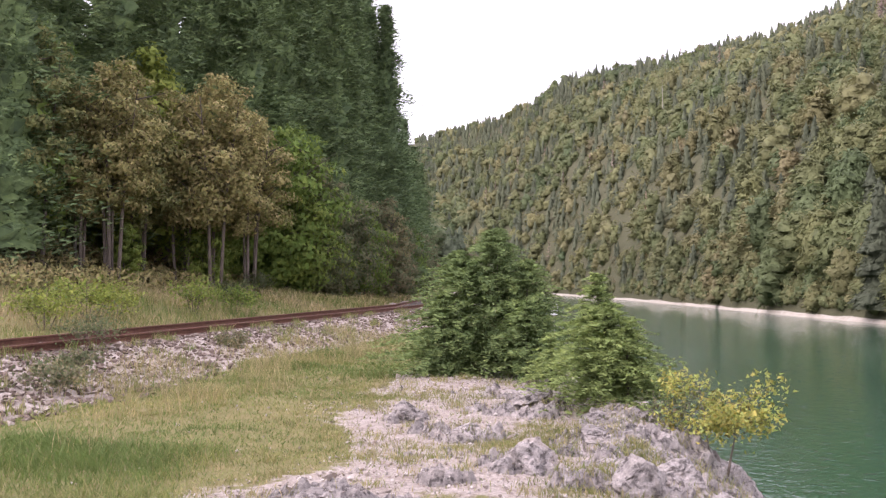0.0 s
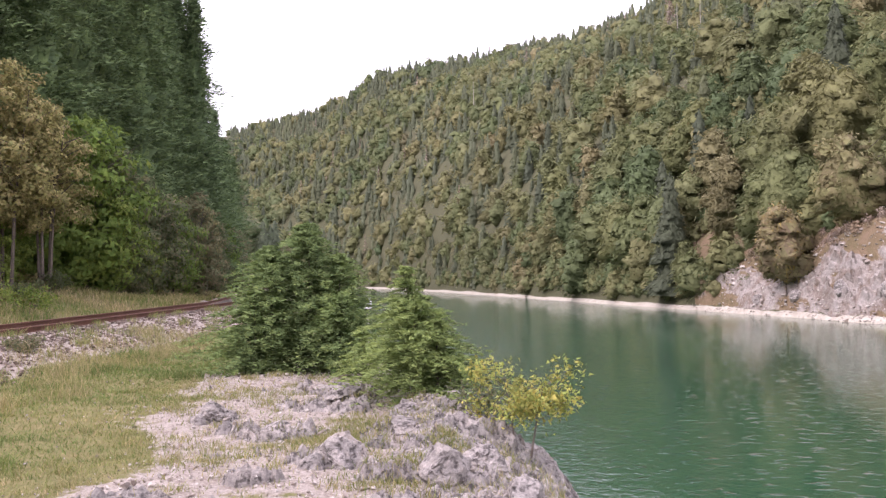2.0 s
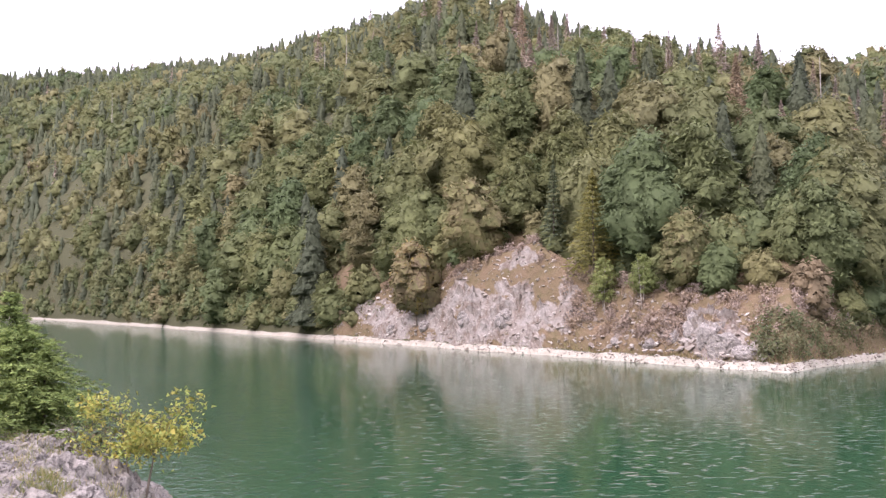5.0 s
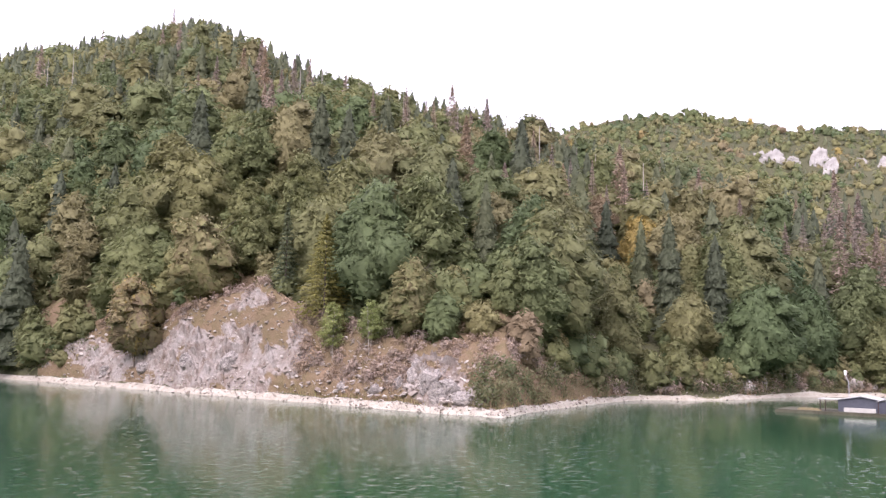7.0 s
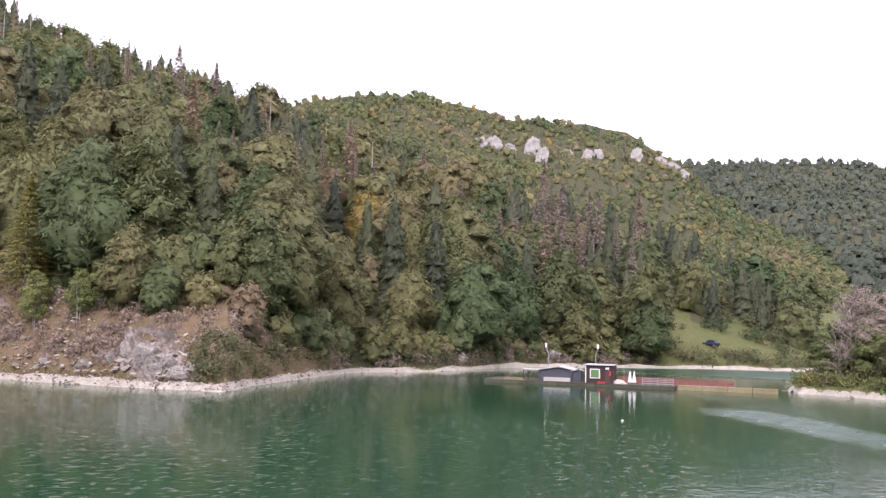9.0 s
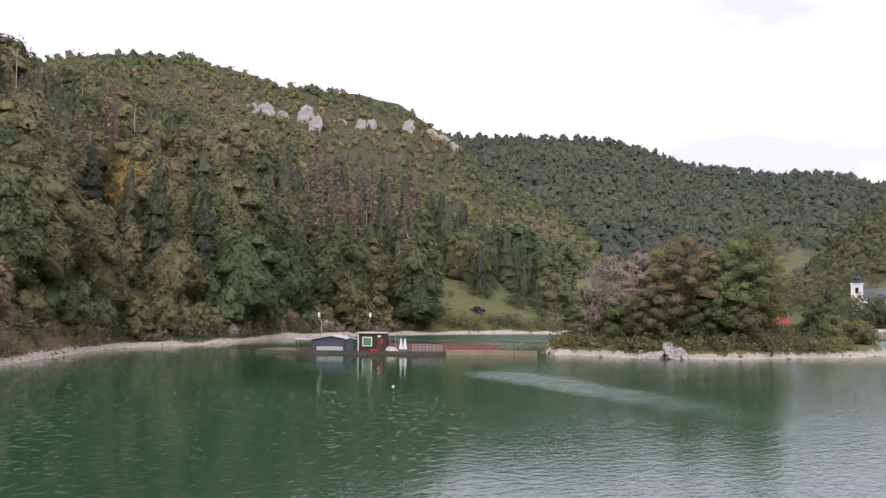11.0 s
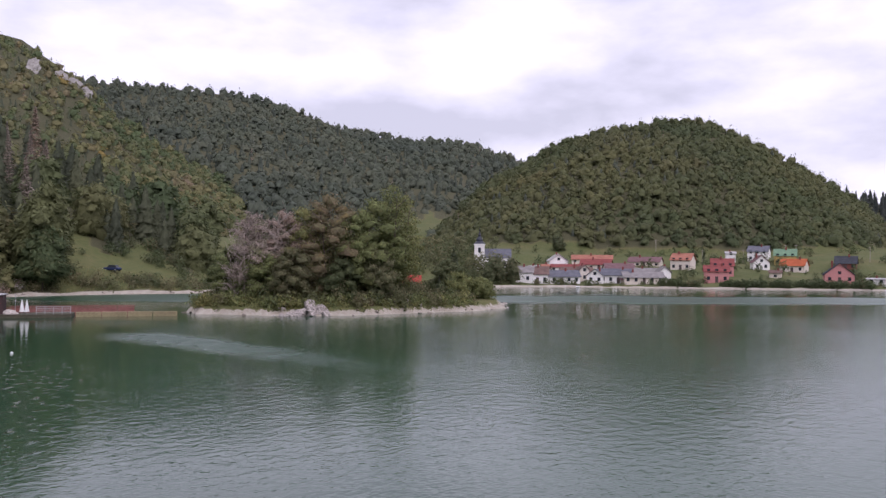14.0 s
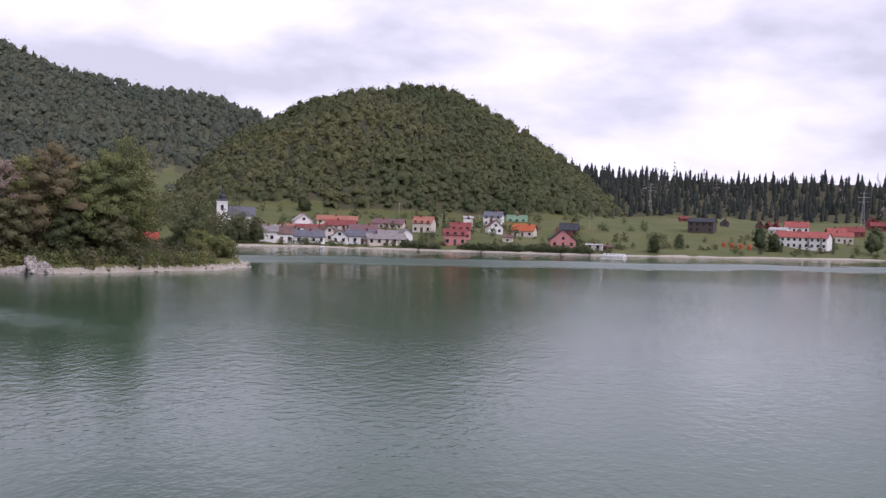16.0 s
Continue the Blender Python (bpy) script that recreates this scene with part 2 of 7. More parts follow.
def side(x, y):
    """Metres inland of the near bank's brink (lakeward: minus)."""
    return bank_edge(y) - x


def land(x, y):
    """Height of the ground."""
    x, y = np.asarray(x, float), np.asarray(y, float)
    az, r = np.degrees(np.arctan2(x, y)), np.hypot(x, y)
    # far side: stony strand, meadows, wooded heights
    out = r - SHORE(az)
    rough = fbm(x, y, 60, 4, 3) * np.clip((out - 20) / 60, 0, 1) * 4.0 + fbm(x, y, 9, 3, 8) * 0.35
    lip = out + 0.7 * fbm(x, y, 5, 3, 72)
    strand = np.where(lip < 0, np.maximum(lip * 0.3, -4), np.minimum(lip * 0.5, np.where(az > 104, 0.7, 1.1) * (0.8 + 0.4 * fbm(x, y, 4, 3, 71))))
    meadow = 1.0 + np.clip(out - 6, 0, 150) * 0.115
    far = np.where(out < 0, strand, np.minimum(strand, 1.1) + np.where(out > 3, np.minimum(meadow - 1, 40), 0) * 0.9)
    _, hill = kinds_at(x, y)
    hill = np.maximum(hill, BLUFF(az) * smooth(1.5, 13, out) * (out < 60))
    far = np.maximum(far, np.where(out > 1.5, hill, -9)) + np.where(out > 2, rough * np.where(az > 80, 0.6, 1), 0)
    # near side: ledge, railway bed, wooded slope
    d = side(x, y)
    s = (x - rail_x(y)) * 0.978
    ledge = 7.4 + 0.05 * fbm(x, y, 1.6, 3, 5) + 0.02 * fbm(x, y, 0.3, 2, 6) * (np.hypot(x, y) < 30)
    bed = 7.76 - np.clip((s - 0.7) / 2.6, 0, 1) * 0.36
    d = d + 0.25 * fbm(x, y, 1.7, 2, 14)
    near = np.where(s > 3.4, ledge, bed + 0.02 * fbm(x, y, 0.4, 2, 7))
    inland = np.clip(-s - 2.4, 0, None)
    near = np.where(s < -2.4, 7.72 + np.minimum(inland, 8) * 0.17 + np.clip(inland - 8, 0, 200) * 0.42 + fbm(x, y, 3, 3, 9) * 0.12, near)
    drop = np.clip(0.5 - d, 0, None)
    near = near - 0.28 * np.clip(drop, 0, 1.6) ** 2 - 1.35 * np.clip(drop - 1.6, 0, None) + 0.22 * fbm(x, y, 1.1, 3, 12) * np.clip(drop - 0.4, 0, 1)
    near = np.maximum(near, -4)
    return np.where((drop < 14) & (r < 760), np.where(out > -5, np.maximum(near, far), near), far)


def clearing(x, y):
    """The grassy knoll by the bay and the hay meadow behind the islet bear only bushes."""
    az, r = np.degrees(np.arctan2(x, y)), np.hypot(x, y)
    knoll = (az > 83.4) & (az < 94.5) & (r < 262 + 14 * np.sin(az * 1.3))
    hay = (az > 103.6) & np.where(r < 632, az < 105.7, (az < 107.4) & (r < 720 + 30 * np.sin(az * 4)))
    return knoll | (hay & (r > 330))


def island_height(x, y):
    """The wooded islet off the far shore."""
    u = (x - 158) * 0.93 + (y + 33) * 0.36
    v = -(x - 158) * 0.36 + (y + 33) * 0.93
    q = np.sqrt((u / 17.0) ** 2 + (v / 31.0) ** 2) + 0.10 * fbm(x, y, 7, 3, 31)
    return np.where(q < 1, 1.0 * np.minimum(1, (1 - q) * 24) + 2.6 * np.clip(1 - q, 0, 1) ** 0.9, -4 * (q - 1) - 0.02)


def height(x, y):
    """Ground or islet, whichever is above."""
    return np.maximum(land(x, y), island_height(x, y))


def set_mesh(name, verts, faces, mats=(), tint=None, smooth_faces=False, index=None):
    """A mesh from arrays; faces all with the same count of corners."""
    me = bpy.data.meshes.new(name)
    k = faces.shape[1]
    me.vertices.add(len(verts))
    me.vertices.foreach_set("co", np.ascontiguousarray(verts, np.float32).ravel())
    me.loops.add(faces.size)
    me.loops.foreach_set("vertex_index", np.ascontiguousarray(faces, np.int32).ravel())
    me.polygons.add(len(faces))
    me.polygons.foreach_set("loop_start", np.arange(0, faces.size, k, dtype=np.int32))
    me.polygons.foreach_set("use_smooth", np.full(len(faces), smooth_faces))
    if index is not None:
        me.polygons.foreach_set("material_index", index.astype(np.int32))
    for m in mats:
        me.materials.append(m)
    if tint is not None:
        at = me.attributes.new("tint", "FLOAT", "POINT")
        at.data.foreach_set("value", np.ascontiguousarray(tint, np.float32))
    me.update(calc_edges=True)
    me.validate()
    return me


AZ = np.radians(np.concatenate([np.arange(-48, 156, 0.6), np.arange(156, 312, 3.0)]))
near_r = np.concatenate([[0.004, 0.25], np.geomspace(0.7, 100, 165)])
beyond = np.concatenate([[-5, -2.5, -1.2, -0.5, 0, 0.5, 1.0, 1.5, 2.0, 2.6, 3.4, 4.5, 6], np.geomspace(7.5, 1900, 112)])
shore_r = SHORE(np.where(np.degrees(AZ) > 200, np.degrees(AZ) - 360, np.degrees(AZ)))
gr = np.concatenate([np.repeat(near_r[:, None], len(AZ), 1), 100 + np.linspace(0.03, 1, 30)[:, None] ** 1.4 * (shore_r - 5.5 - 100), shore_r + beyond[:, None]])
gx, gy = gr * np.sin(AZ), gr * np.cos(AZ)
gz = land(gx, gy)
nr, na = gr.shape
q = np.arange(nr * na).reshape(nr, na)
nxt = np.roll(q, -1, axis=1)
faces = np.stack([q[:-1].ravel(), nxt[:-1].ravel(), nxt[1:].ravel(), q[1:].ravel()], 1)[:, ::-1]
GROUND_V = np.stack([gx.ravel(), gy.ravel(), gz.ravel()], 1)


def ground_material():
    """Grass, worn limestone gravel, ballast, forest floor, meadow and stony strand, told apart by the sheet's cover weights."""
    m, n, l, p, _ = nodes_of("ground_cover")
    pos = n.new("ShaderNodeNewGeometry").outputs["Position"]

    def weight(name):
        a = n.new("ShaderNodeAttribute")
        a.attribute_name = name
        return a.outputs["Fac"]

    fine, mid, big = noise_node(n, l, 30, 6, 0.75, pos), noise_node(n, l, 5, 4, 0.6, pos), noise_node(n, l, 0.7, 3, 0.5, pos)
    vast = noise_node(n, l, 0.05, 4, 0.6, pos)
    turf = blend(n, l, 0.5, ramp(n, l, fine.outputs[0], [(0.34, (0.075, 0.075, 0.03)), (0.66, (0.25, 0.225, 0.1))]), ramp(n, l, mid.outputs[0], [(0.3, (0.12, 0.13, 0.045)), (0.7, (0.27, 0.21, 0.105))]))
    stone = blend(n, l, 0.55, ramp(n, l, fine.outputs[0], [(0.38, (0.13, 0.1, 0.08)), (0.5, (0.31, 0.265, 0.23)), (0.62, (0.52, 0.465, 0.415))]), ramp(n, l, mid.outputs[0], [(0.35, (0.19, 0.15, 0.12)), (0.65, (0.38, 0.34, 0.305))]))
    # forest floor, its colour darkened so gaps between trees read as shade
    litter = ramp(n, l, mid.outputs[0], [(0.3, (0.05, 0.055, 0.03)), (0.7, (0.105, 0.10, 0.055))])
    field = blend(n, l, 0.5, ramp(n, l, vast.outputs[0], [(0.35, (0.075, 0.098, 0.036)), (0.55, (0.11, 0.118, 0.048)), (0.7, (0.165, 0.14, 0.07))]), ramp(n, l, big.outputs[0], [(0.3, (0.075, 0.1, 0.036)), (0.7, (0.135, 0.135, 0.056))]))
    strand = blend(n, l, 0.5, ramp(n, l, mid.outputs[0], [(0.3, (0.26, 0.235, 0.19)), (0.7, (0.5, 0.46, 0.40))]), ramp(n, l, big.outputs[0], [(0.3, (0.26, 0.22, 0.17)), (0.7, (0.46, 0.43, 0.37))]))
    edge = n.new("ShaderNodeMath")
    edge.operation, edge.inputs[1].default_value = "MULTIPLY_ADD", 1.3
    l.new(mid.outputs[0], edge.inputs[0])
    edge.inputs[2].default_value = -0.65

    def ragged(w):
        a = n.new("ShaderNodeMath")
        a.operation = "ADD"
        l.new(w, a.inputs[0])
        l.new(edge.outputs[0], a.inputs[1])
        return ramp(n, l, a.outputs[0], [(0.4, (0, 0, 0)), (0.6, (1, 1, 1))])

    c = blend(n, l, ragged(weight("stony")), turf, stone)
    c = blend(n, l, ragged(weight("field")), c, field)
    c = blend(n, l, ragged(weight("litter")), c, litter)
    c = blend(n, l, ragged(weight("strand")), c, strand)
    l.new(c, p.inputs["Base Color"])
    p.inputs["Roughness"].default_value, p.inputs["Specular IOR Level"].default_value = 0.95, 0.15
    h = n.new("ShaderNodeMath")
    h.operation = "ADD"
    l.new(fine.outputs[0], h.inputs[0])
    l.new(mid.outputs[0], h.inputs[1])
    bump(n, l, p, h.outputs[0], 0.6, 0.04)
    return m


def covers(x, y):
    """Weights of stony ground, meadow, forest litter and strand."""
    az, r = np.degrees(np.arctan2(x, y)), np.hypot(x, y)
    d, s, out = side(x, y), (x - rail_x(y)) * 0.978, r - SHORE(az)
    near = (d > -14) & (r < 700)
    wob = 0.5 * fbm(x, y, 2.2, 3, 21)
    path = smooth(4.0, 2.9, d + wob * 1.2) * smooth(18.5, 16.0, y + wob * 2) * np.where(d > -14, 1, 0)
    path = np.maximum(path, smooth(0.6, 0.1, d) * (y < 60))
    path = path * (0.55 + 0.45 * smooth(-0.55, 0.1, fbm(x, y, 1.3, 3, 22)))
    bed = smooth(3.6, 2.9, s + wob * 0.5) * smooth(-2.6, -2.2, s)
    stony = np.where(near, np.maximum(path, bed), 0)
    litter = np.where(near, smooth(-7.5, -10, s + wob * 2), 0)
    kind, hill = kinds_at(x, y)
    wooded = (out > 1.5) & ((hill > 2.0 + np.clip(out, 0, 150) * 0.105) | (az < 84))
    wooded &= ~clearing(x, y)
    litter = np.where(~near & wooded, 1, litter)
    field = np.where(~near & ~wooded, 1, 0.0)
    strand = np.where(~near, smooth(np.where(az > 104, 1.5, np.where(az > 62, 2.0, 2.6)), np.where(az > 104, 0.9, np.where(az > 62, 1.4, 1.9)), out + wob * 0.8) * (out > -30), 0)
    return {"stony": stony, "field": field, "litter": litter, "strand": strand}


ground_mesh = set_mesh("ground", GROUND_V, faces, [ground_material()], smooth_faces=True)
for key, val in covers(GROUND_V[:, 0], GROUND_V[:, 1]).items():
    at = ground_mesh.attributes.new(key, "FLOAT", "POINT")
    at.data.foreach_set("value", np.ascontiguousarray(val, np.float32))
ground = tagged(new("ground", ground_mesh), "grassy limestone bank, meadows and wooded slopes round a lake", "ground", kind="structure")


def water_material():
    m, n, l, p, _ = nodes_of("green_lake_water")
    pos = n.new("ShaderNodeNewGeometry").outputs["Position"]

    def waves(scale, stretch, turn, detail=3.0, distort=0.3):
        mp = n.new("ShaderNodeMapping")
        mp.vector_type = "TEXTURE"
        mp.inputs["Rotation"].default_value = (0, 0, radians(turn))
        mp.inputs["Scale"].default_value = (1.0, 1.0 / stretch, 1.0)
        l.new(pos, mp.inputs[0])
        return noise_node(n, l, scale, detail, 0.5, mp.outputs[0], distort).outputs[0]

    def calc(op, a, b, c=None):
        k = n.new("ShaderNodeMath")
        k.operation = op
        for sock, v in zip(k.inputs, (a, b, c)):
            if isinstance(v, bpy.types.NodeSocket):
                l.new(v, sock)
            elif v is not None:
                sock.default_value = v
        return k.outputs[0]

    def along(px, py, nx, ny):
        """Metres from the line through (px, py) along the direction (nx, ny)."""
        d = n.new("ShaderNodeVectorMath")
        d.operation = "DOT_PRODUCT"
        l.new(pos, d.inputs[0])
        d.inputs[1].default_value = (nx, ny, 0)
        return calc("SUBTRACT", d.outputs["Value"], px * nx + py * ny)

    def step(v, lo, hi):
        k = n.new("ShaderNodeMapRange")
        k.interpolation_type = "SMOOTHSTEP"
        k.inputs[1].default_value, k.inputs[2].default_value = lo, hi
        l.new(v, k.inputs[0])
        return k.outputs[0]

    p.inputs["Roughness"].default_value, p.inputs["IOR"].default_value = 0.04, 1.333
    tone = ramp(n, l, waves(0.02, 1.0, 0, 2), [(0.35, (0.015, 0.053, 0.027)), (0.65, (0.021, 0.066, 0.034))])
    l.new(tone, p.inputs["Base Color"])
    h = calc("MULTIPLY_ADD", waves(4.2, 0.8, 24, 2), 0.42, waves(1.5, 0.7, 38))
    h = calc("ADD", calc("MULTIPLY_ADD", waves(0.22, 0.5, 52, 2), 1.0, h), -1.15)
    # scattered crests of steeper wavelets
    crest_n = waves(1.9, 0.5, 65, 1, 0.3)
    crest_h = calc("MULTIPLY", step(crest_n, 0.61, 0.72), step(waves(0.06, 0.6, 10, 2), 0.26, 0.48))
    # wind lanes: a ruffled reach to the south, calm water under the village shore with one ruffled band across it
    wob = calc("MULTIPLY_ADD", waves(0.03, 0.6, 30, 3), 44.0, -22.0)
    q = calc("ADD", along(271, -97, -0.98, 0.196), wob)
    band = calc("MULTIPLY", step(q, 62, 72), step(q, 112, 98))
    open_water = step(q, 140, 156)
    u = calc("ADD", along(117, 6.5, 0.48, -0.877), calc("MULTIPLY", wob, 0.14))
    south = step(u, -1.5, 2.5)
    streak = calc("MULTIPLY", calc("MULTIPLY", step(u, -9.5, -2.0), step(u, 5.0, -0.5)), calc("MULTIPLY", calc("MULTIPLY", step(along(117, 6.5, -0.877, -0.48), -1, 14), step(along(117, 6.5, -0.877, -0.48), 70, 22)), calc("MULTIPLY_ADD", waves(0.35, 0.4, 35, 3), 1.0, 0.35)))
    reach = step(along(0, 0, 0.1, -0.995), -10, 26)
    south = calc("MAXIMUM", south, step(along(0, 0, -0.174, -0.985), -6, 26))
    calm_north = calc("MULTIPLY", open_water, calc("MULTIPLY_ADD", south, 0.36, 0.06))
    gust = step(waves(0.05, 0.35, 62, 3), 0.36, 0.6)
    ruffle = calc("MAXIMUM", calc("MULTIPLY", calm_north, calc("MULTIPLY_ADD", gust, 0.45, 0.55)), calc("MAXIMUM", band, streak))
    lane = calc("MAXIMUM", calc("MULTIPLY", step(along(0, 0, -0.927, 0.375), -10, 16), 0.6), calc("MULTIPLY", reach, 0.2))
    l.new(calc("MULTIPLY_ADD", streak, 0.12, calc("MULTIPLY_ADD", ruffle, 0.26, 0.02)), p.inputs["Roughness"])
    swell = calc("ADD", calc("MAXIMUM", calc("MULTIPLY", ruffle, 0.5), calc("MULTIPLY", lane, 0.9)), 0.06)
    nearby = calc("MULTIPLY", step(along(0, 0, 0.99, -0.14), 88, 50), calc("MULTIPLY", step(along(0, 0, 0, 1), 3, 13), 0.9))
    choppy = calc("MULTIPLY", calc("MAXIMUM", step(along(0, 0, -0.208, 0.978), 10, 50), nearby), 1.25)
    total = calc("ADD", calc("MULTIPLY", h, swell), calc("MULTIPLY", crest_h, calc("MULTIPLY", open_water, choppy)))
    bump(n, l, p, total, 1.0, 0.16)
    return m


wa = np.radians(np.arange(0, 360, 4.0))
wv = np.concatenate([[[0, 0, 0]], np.stack([1500 * np.sin(wa), 1500 * np.cos(wa), 0 * wa], 1)])
wf = np.stack([0 * wa, 1 + (np.arange(len(wa)) + 1) % len(wa), 1 + np.arange(len(wa))], 1).astype(int)
water = tagged(new("water", set_mesh("water", wv, wf, [water_material()])), "green lake water ruffled by a light wind", "water", kind="structure")

# ---- foliage ----
def unit(v):
    return v / (np.linalg.norm(v, axis=-1, keepdims=True) + 1e-9)


def tufts(rng, at, out, size, long=1.5, spread=0.5, axis=None, soft=0.25):
    """Small pointed leaf sprays facing roughly outward: (n, 6, 3), three corners and their soft normals."""
    n = len(at)
    nrm = unit(out + rng.normal(0, spread, (n, 3)))
    t = unit(np.cross(nrm, rng.normal(0, 1, (n, 3)))) if axis is None else unit(axis + rng.normal(0, 0.3, (n, 3)))
    b = unit(np.cross(nrm, t))
    s = (np.broadcast_to(size, n) * rng.uniform(0.6, 1.4, n))[:, None]
    round_ = unit(unit(out) + rng.normal(0, soft, (n, 3)))
    return np.stack([at - t * s * long * 0.5 + b * s * 0.55, at - t * s * long * 0.5 - b * s * 0.55, at + t * s * long * 0.6, round_, round_, round_], 1)


def leaf_mesh(name, a, mats, tint):
    """The mesh of many sprays, shaded softly as rounded masses."""
    v = np.ascontiguousarray(a[:, :3]).reshape(-1, 3)
    me = set_mesh(name, v, np.arange(len(v)).reshape(-1, 3), mats, np.repeat(tint, 3), smooth_faces=True)
    me.normals_split_custom_set_from_vertices(np.ascontiguousarray(a[:, 3:]).reshape(-1, 3))
    return me


def ball(level):
    bm = bmesh.new()
    bmesh.ops.create_icosphere(bm, subdivisions=level, radius=1)
    out = np.array([v.co[:] for v in bm.verts]), np.array([[v.index for v in f.verts] for f in bm.faces])
    bm.free()
    return out


BALLS = {1: ball(1), 2: ball(2), 3: ball(3)}


def boughs(c, d, mid, flat=0.62, pull=0.6):
    """Offsets round the clumps' middles, drawn out along the bough and flattened."""
    o = unit((c - mid) * np.array([1, 1, 0.25]))[:, None]
    along = (d * o).sum(-1, keepdims=True)
    v = d * np.array([1, 1, flat]) + o * along * pull
    v[..., 2:] -= np.abs(along) * pull * 0.5
    return c[:, None] + v


def clump_skin(rng, c, rad, level, mid, fill=0.6):
    """The dense inner leafage of a crown: lumpy, dented clumps."""
    d, f = BALLS[level]
    v = boughs(c, d[None] * (fill + rng.normal(0, 0.16 if fill < 0.7 else 0.27, (len(c), len(d), 1))) * rad[:, None, None], mid, *((0.62, 0.6) if fill < 0.7 else (0.95, 0.1)))
    n = unit(d[None] + 0.7 * unit(v - mid) + rng.normal(0, 0.3, v.shape))
    return np.concatenate([v[:, f], n[:, f]], 2).reshape(-1, 6, 3)


def soft_normals(v, f):
    """Smoothed normals of a closed shell."""
    g = np.cross(v[f[:, 1]] - v[f[:, 0]], v[f[:, 2]] - v[f[:, 0]])
    out = np.zeros_like(v)
    for k in range(3):
        np.add.at(out, f[:, k], g)
    return unit(out)


def knobs(rng, d, count):
    """Rounded swellings over the directions d, 0 in the creases to 1 on the knobs."""
    c = unit(rng.normal(0, 1, (count, 3)))
    near = np.arccos(np.clip(d @ c.T, -1, 1)) * (count**0.5 / 2.3) / rng.uniform(0.75, 1.2, count)
    return np.sqrt(np.clip(1 - near.min(1) ** 2, 0, 1))


def shell_crown(rng, n, high, wide, size, low=0.05, blobs=5, level=2, long=2.6, far=0.0):
    """A full crown: overlapping billowing masses of foliage, with ragged leaf sprays on their skins."""
    mid = np.array([0, 0, high * (low + 0.22 * (1 - low) - far)])
    span = high * (1 - low)
    lean, squash = rng.normal(0, 0.08, 2) * wide, rng.uniform(0.85, 1.15)
    shells = []
    for i in range(blobs):
        u = (i - 0.5 + rng.uniform(-0.45, 0.45)) / max(blobs - 1, 1)
        d, f = BALLS[level if i else max(level, 2 if blobs > 4 else 1)]
        if i == 0:
            c, r = np.array([0, 0, high * low + span * 0.46]), np.array([wide * 0.35, wide * 0.35, span * 0.46])
        else:
            a = i * 2.4 + rng.uniform(-0.7, 0.7)
            w = 1.5 * (u + 0.08) ** 0.35 * max(1.06 - u, 0.03) ** 0.6
            off = wide * 0.36 * w * rng.uniform(0.55, 1.0)
            c = np.array([off * math.cos(a) * squash, off * math.sin(a) / squash, high * low + span * (0.08 + 0.82 * u)])
            c[:2] += lean * u
            r = np.array([1, 1, rng.uniform(0.6, 1.1)]) * wide * rng.uniform(0.7, 1.3) * (0.5 + 0.5 * w) * 0.5 / blobs**0.36
        k = 0.74 + 0.28 * knobs(rng, d, 12) + rng.normal(0, 0.09, len(d))
        v = d * r * k[:, None]
        if i:
            o = np.array([math.cos(a), math.sin(a), 0])
            al = (v * o).sum(1, keepdims=True)
            v = v + o * al * 0.3 - np.array([0, 0, 0.3]) * np.abs(al)
        v = v + c
        if i == 0:
            v[:, :2] = v[:, :2] * (1.1 - 0.35 * np.clip(v[:, 2:] / high, 0, 1)) + lean * np.clip(v[:, 2:] / high, 0, 1)
        m = unit(0.35 * soft_normals(v, f) + 0.75 * unit(v - mid) + rng.normal(0, 0.1, v.shape))
        shells.append(np.concatenate([v[f], m[f]], 1))
    s = np.concatenate(shells)
    if not n:
        return s
    area = np.linalg.norm(np.cross(s[:, 1] - s[:, 0], s[:, 2] - s[:, 0]), axis=1)
    k = rng.choice(len(s), n, p=area / area.sum())
    w = rng.dirichlet((1, 1, 1), n)[:, :, None]
    at, out = (s[k, :3] * w).sum(1), unit((s[k, 3:] * w).sum(1))
    at = at + out * (rng.uniform(-0.2, 1, (n, 1)) ** 3 * 4.5 + 0.4) * size
    o = unit(at * np.array([1, 1, 0]))
    ax = o + np.stack([-o[:, 1], o[:, 0], 0 * o[:, 0]], 1) * rng.normal(0, 0.8, (n, 1)) - np.array([0, 0, 1.0]) * rng.normal(0.55, 0.3, (n, 1))
    return np.concatenate([s, tufts(rng, at, unit(0.35 * out + 0.65 * unit(at - mid)), size, long, 0.6, unit(ax), 0.26)])


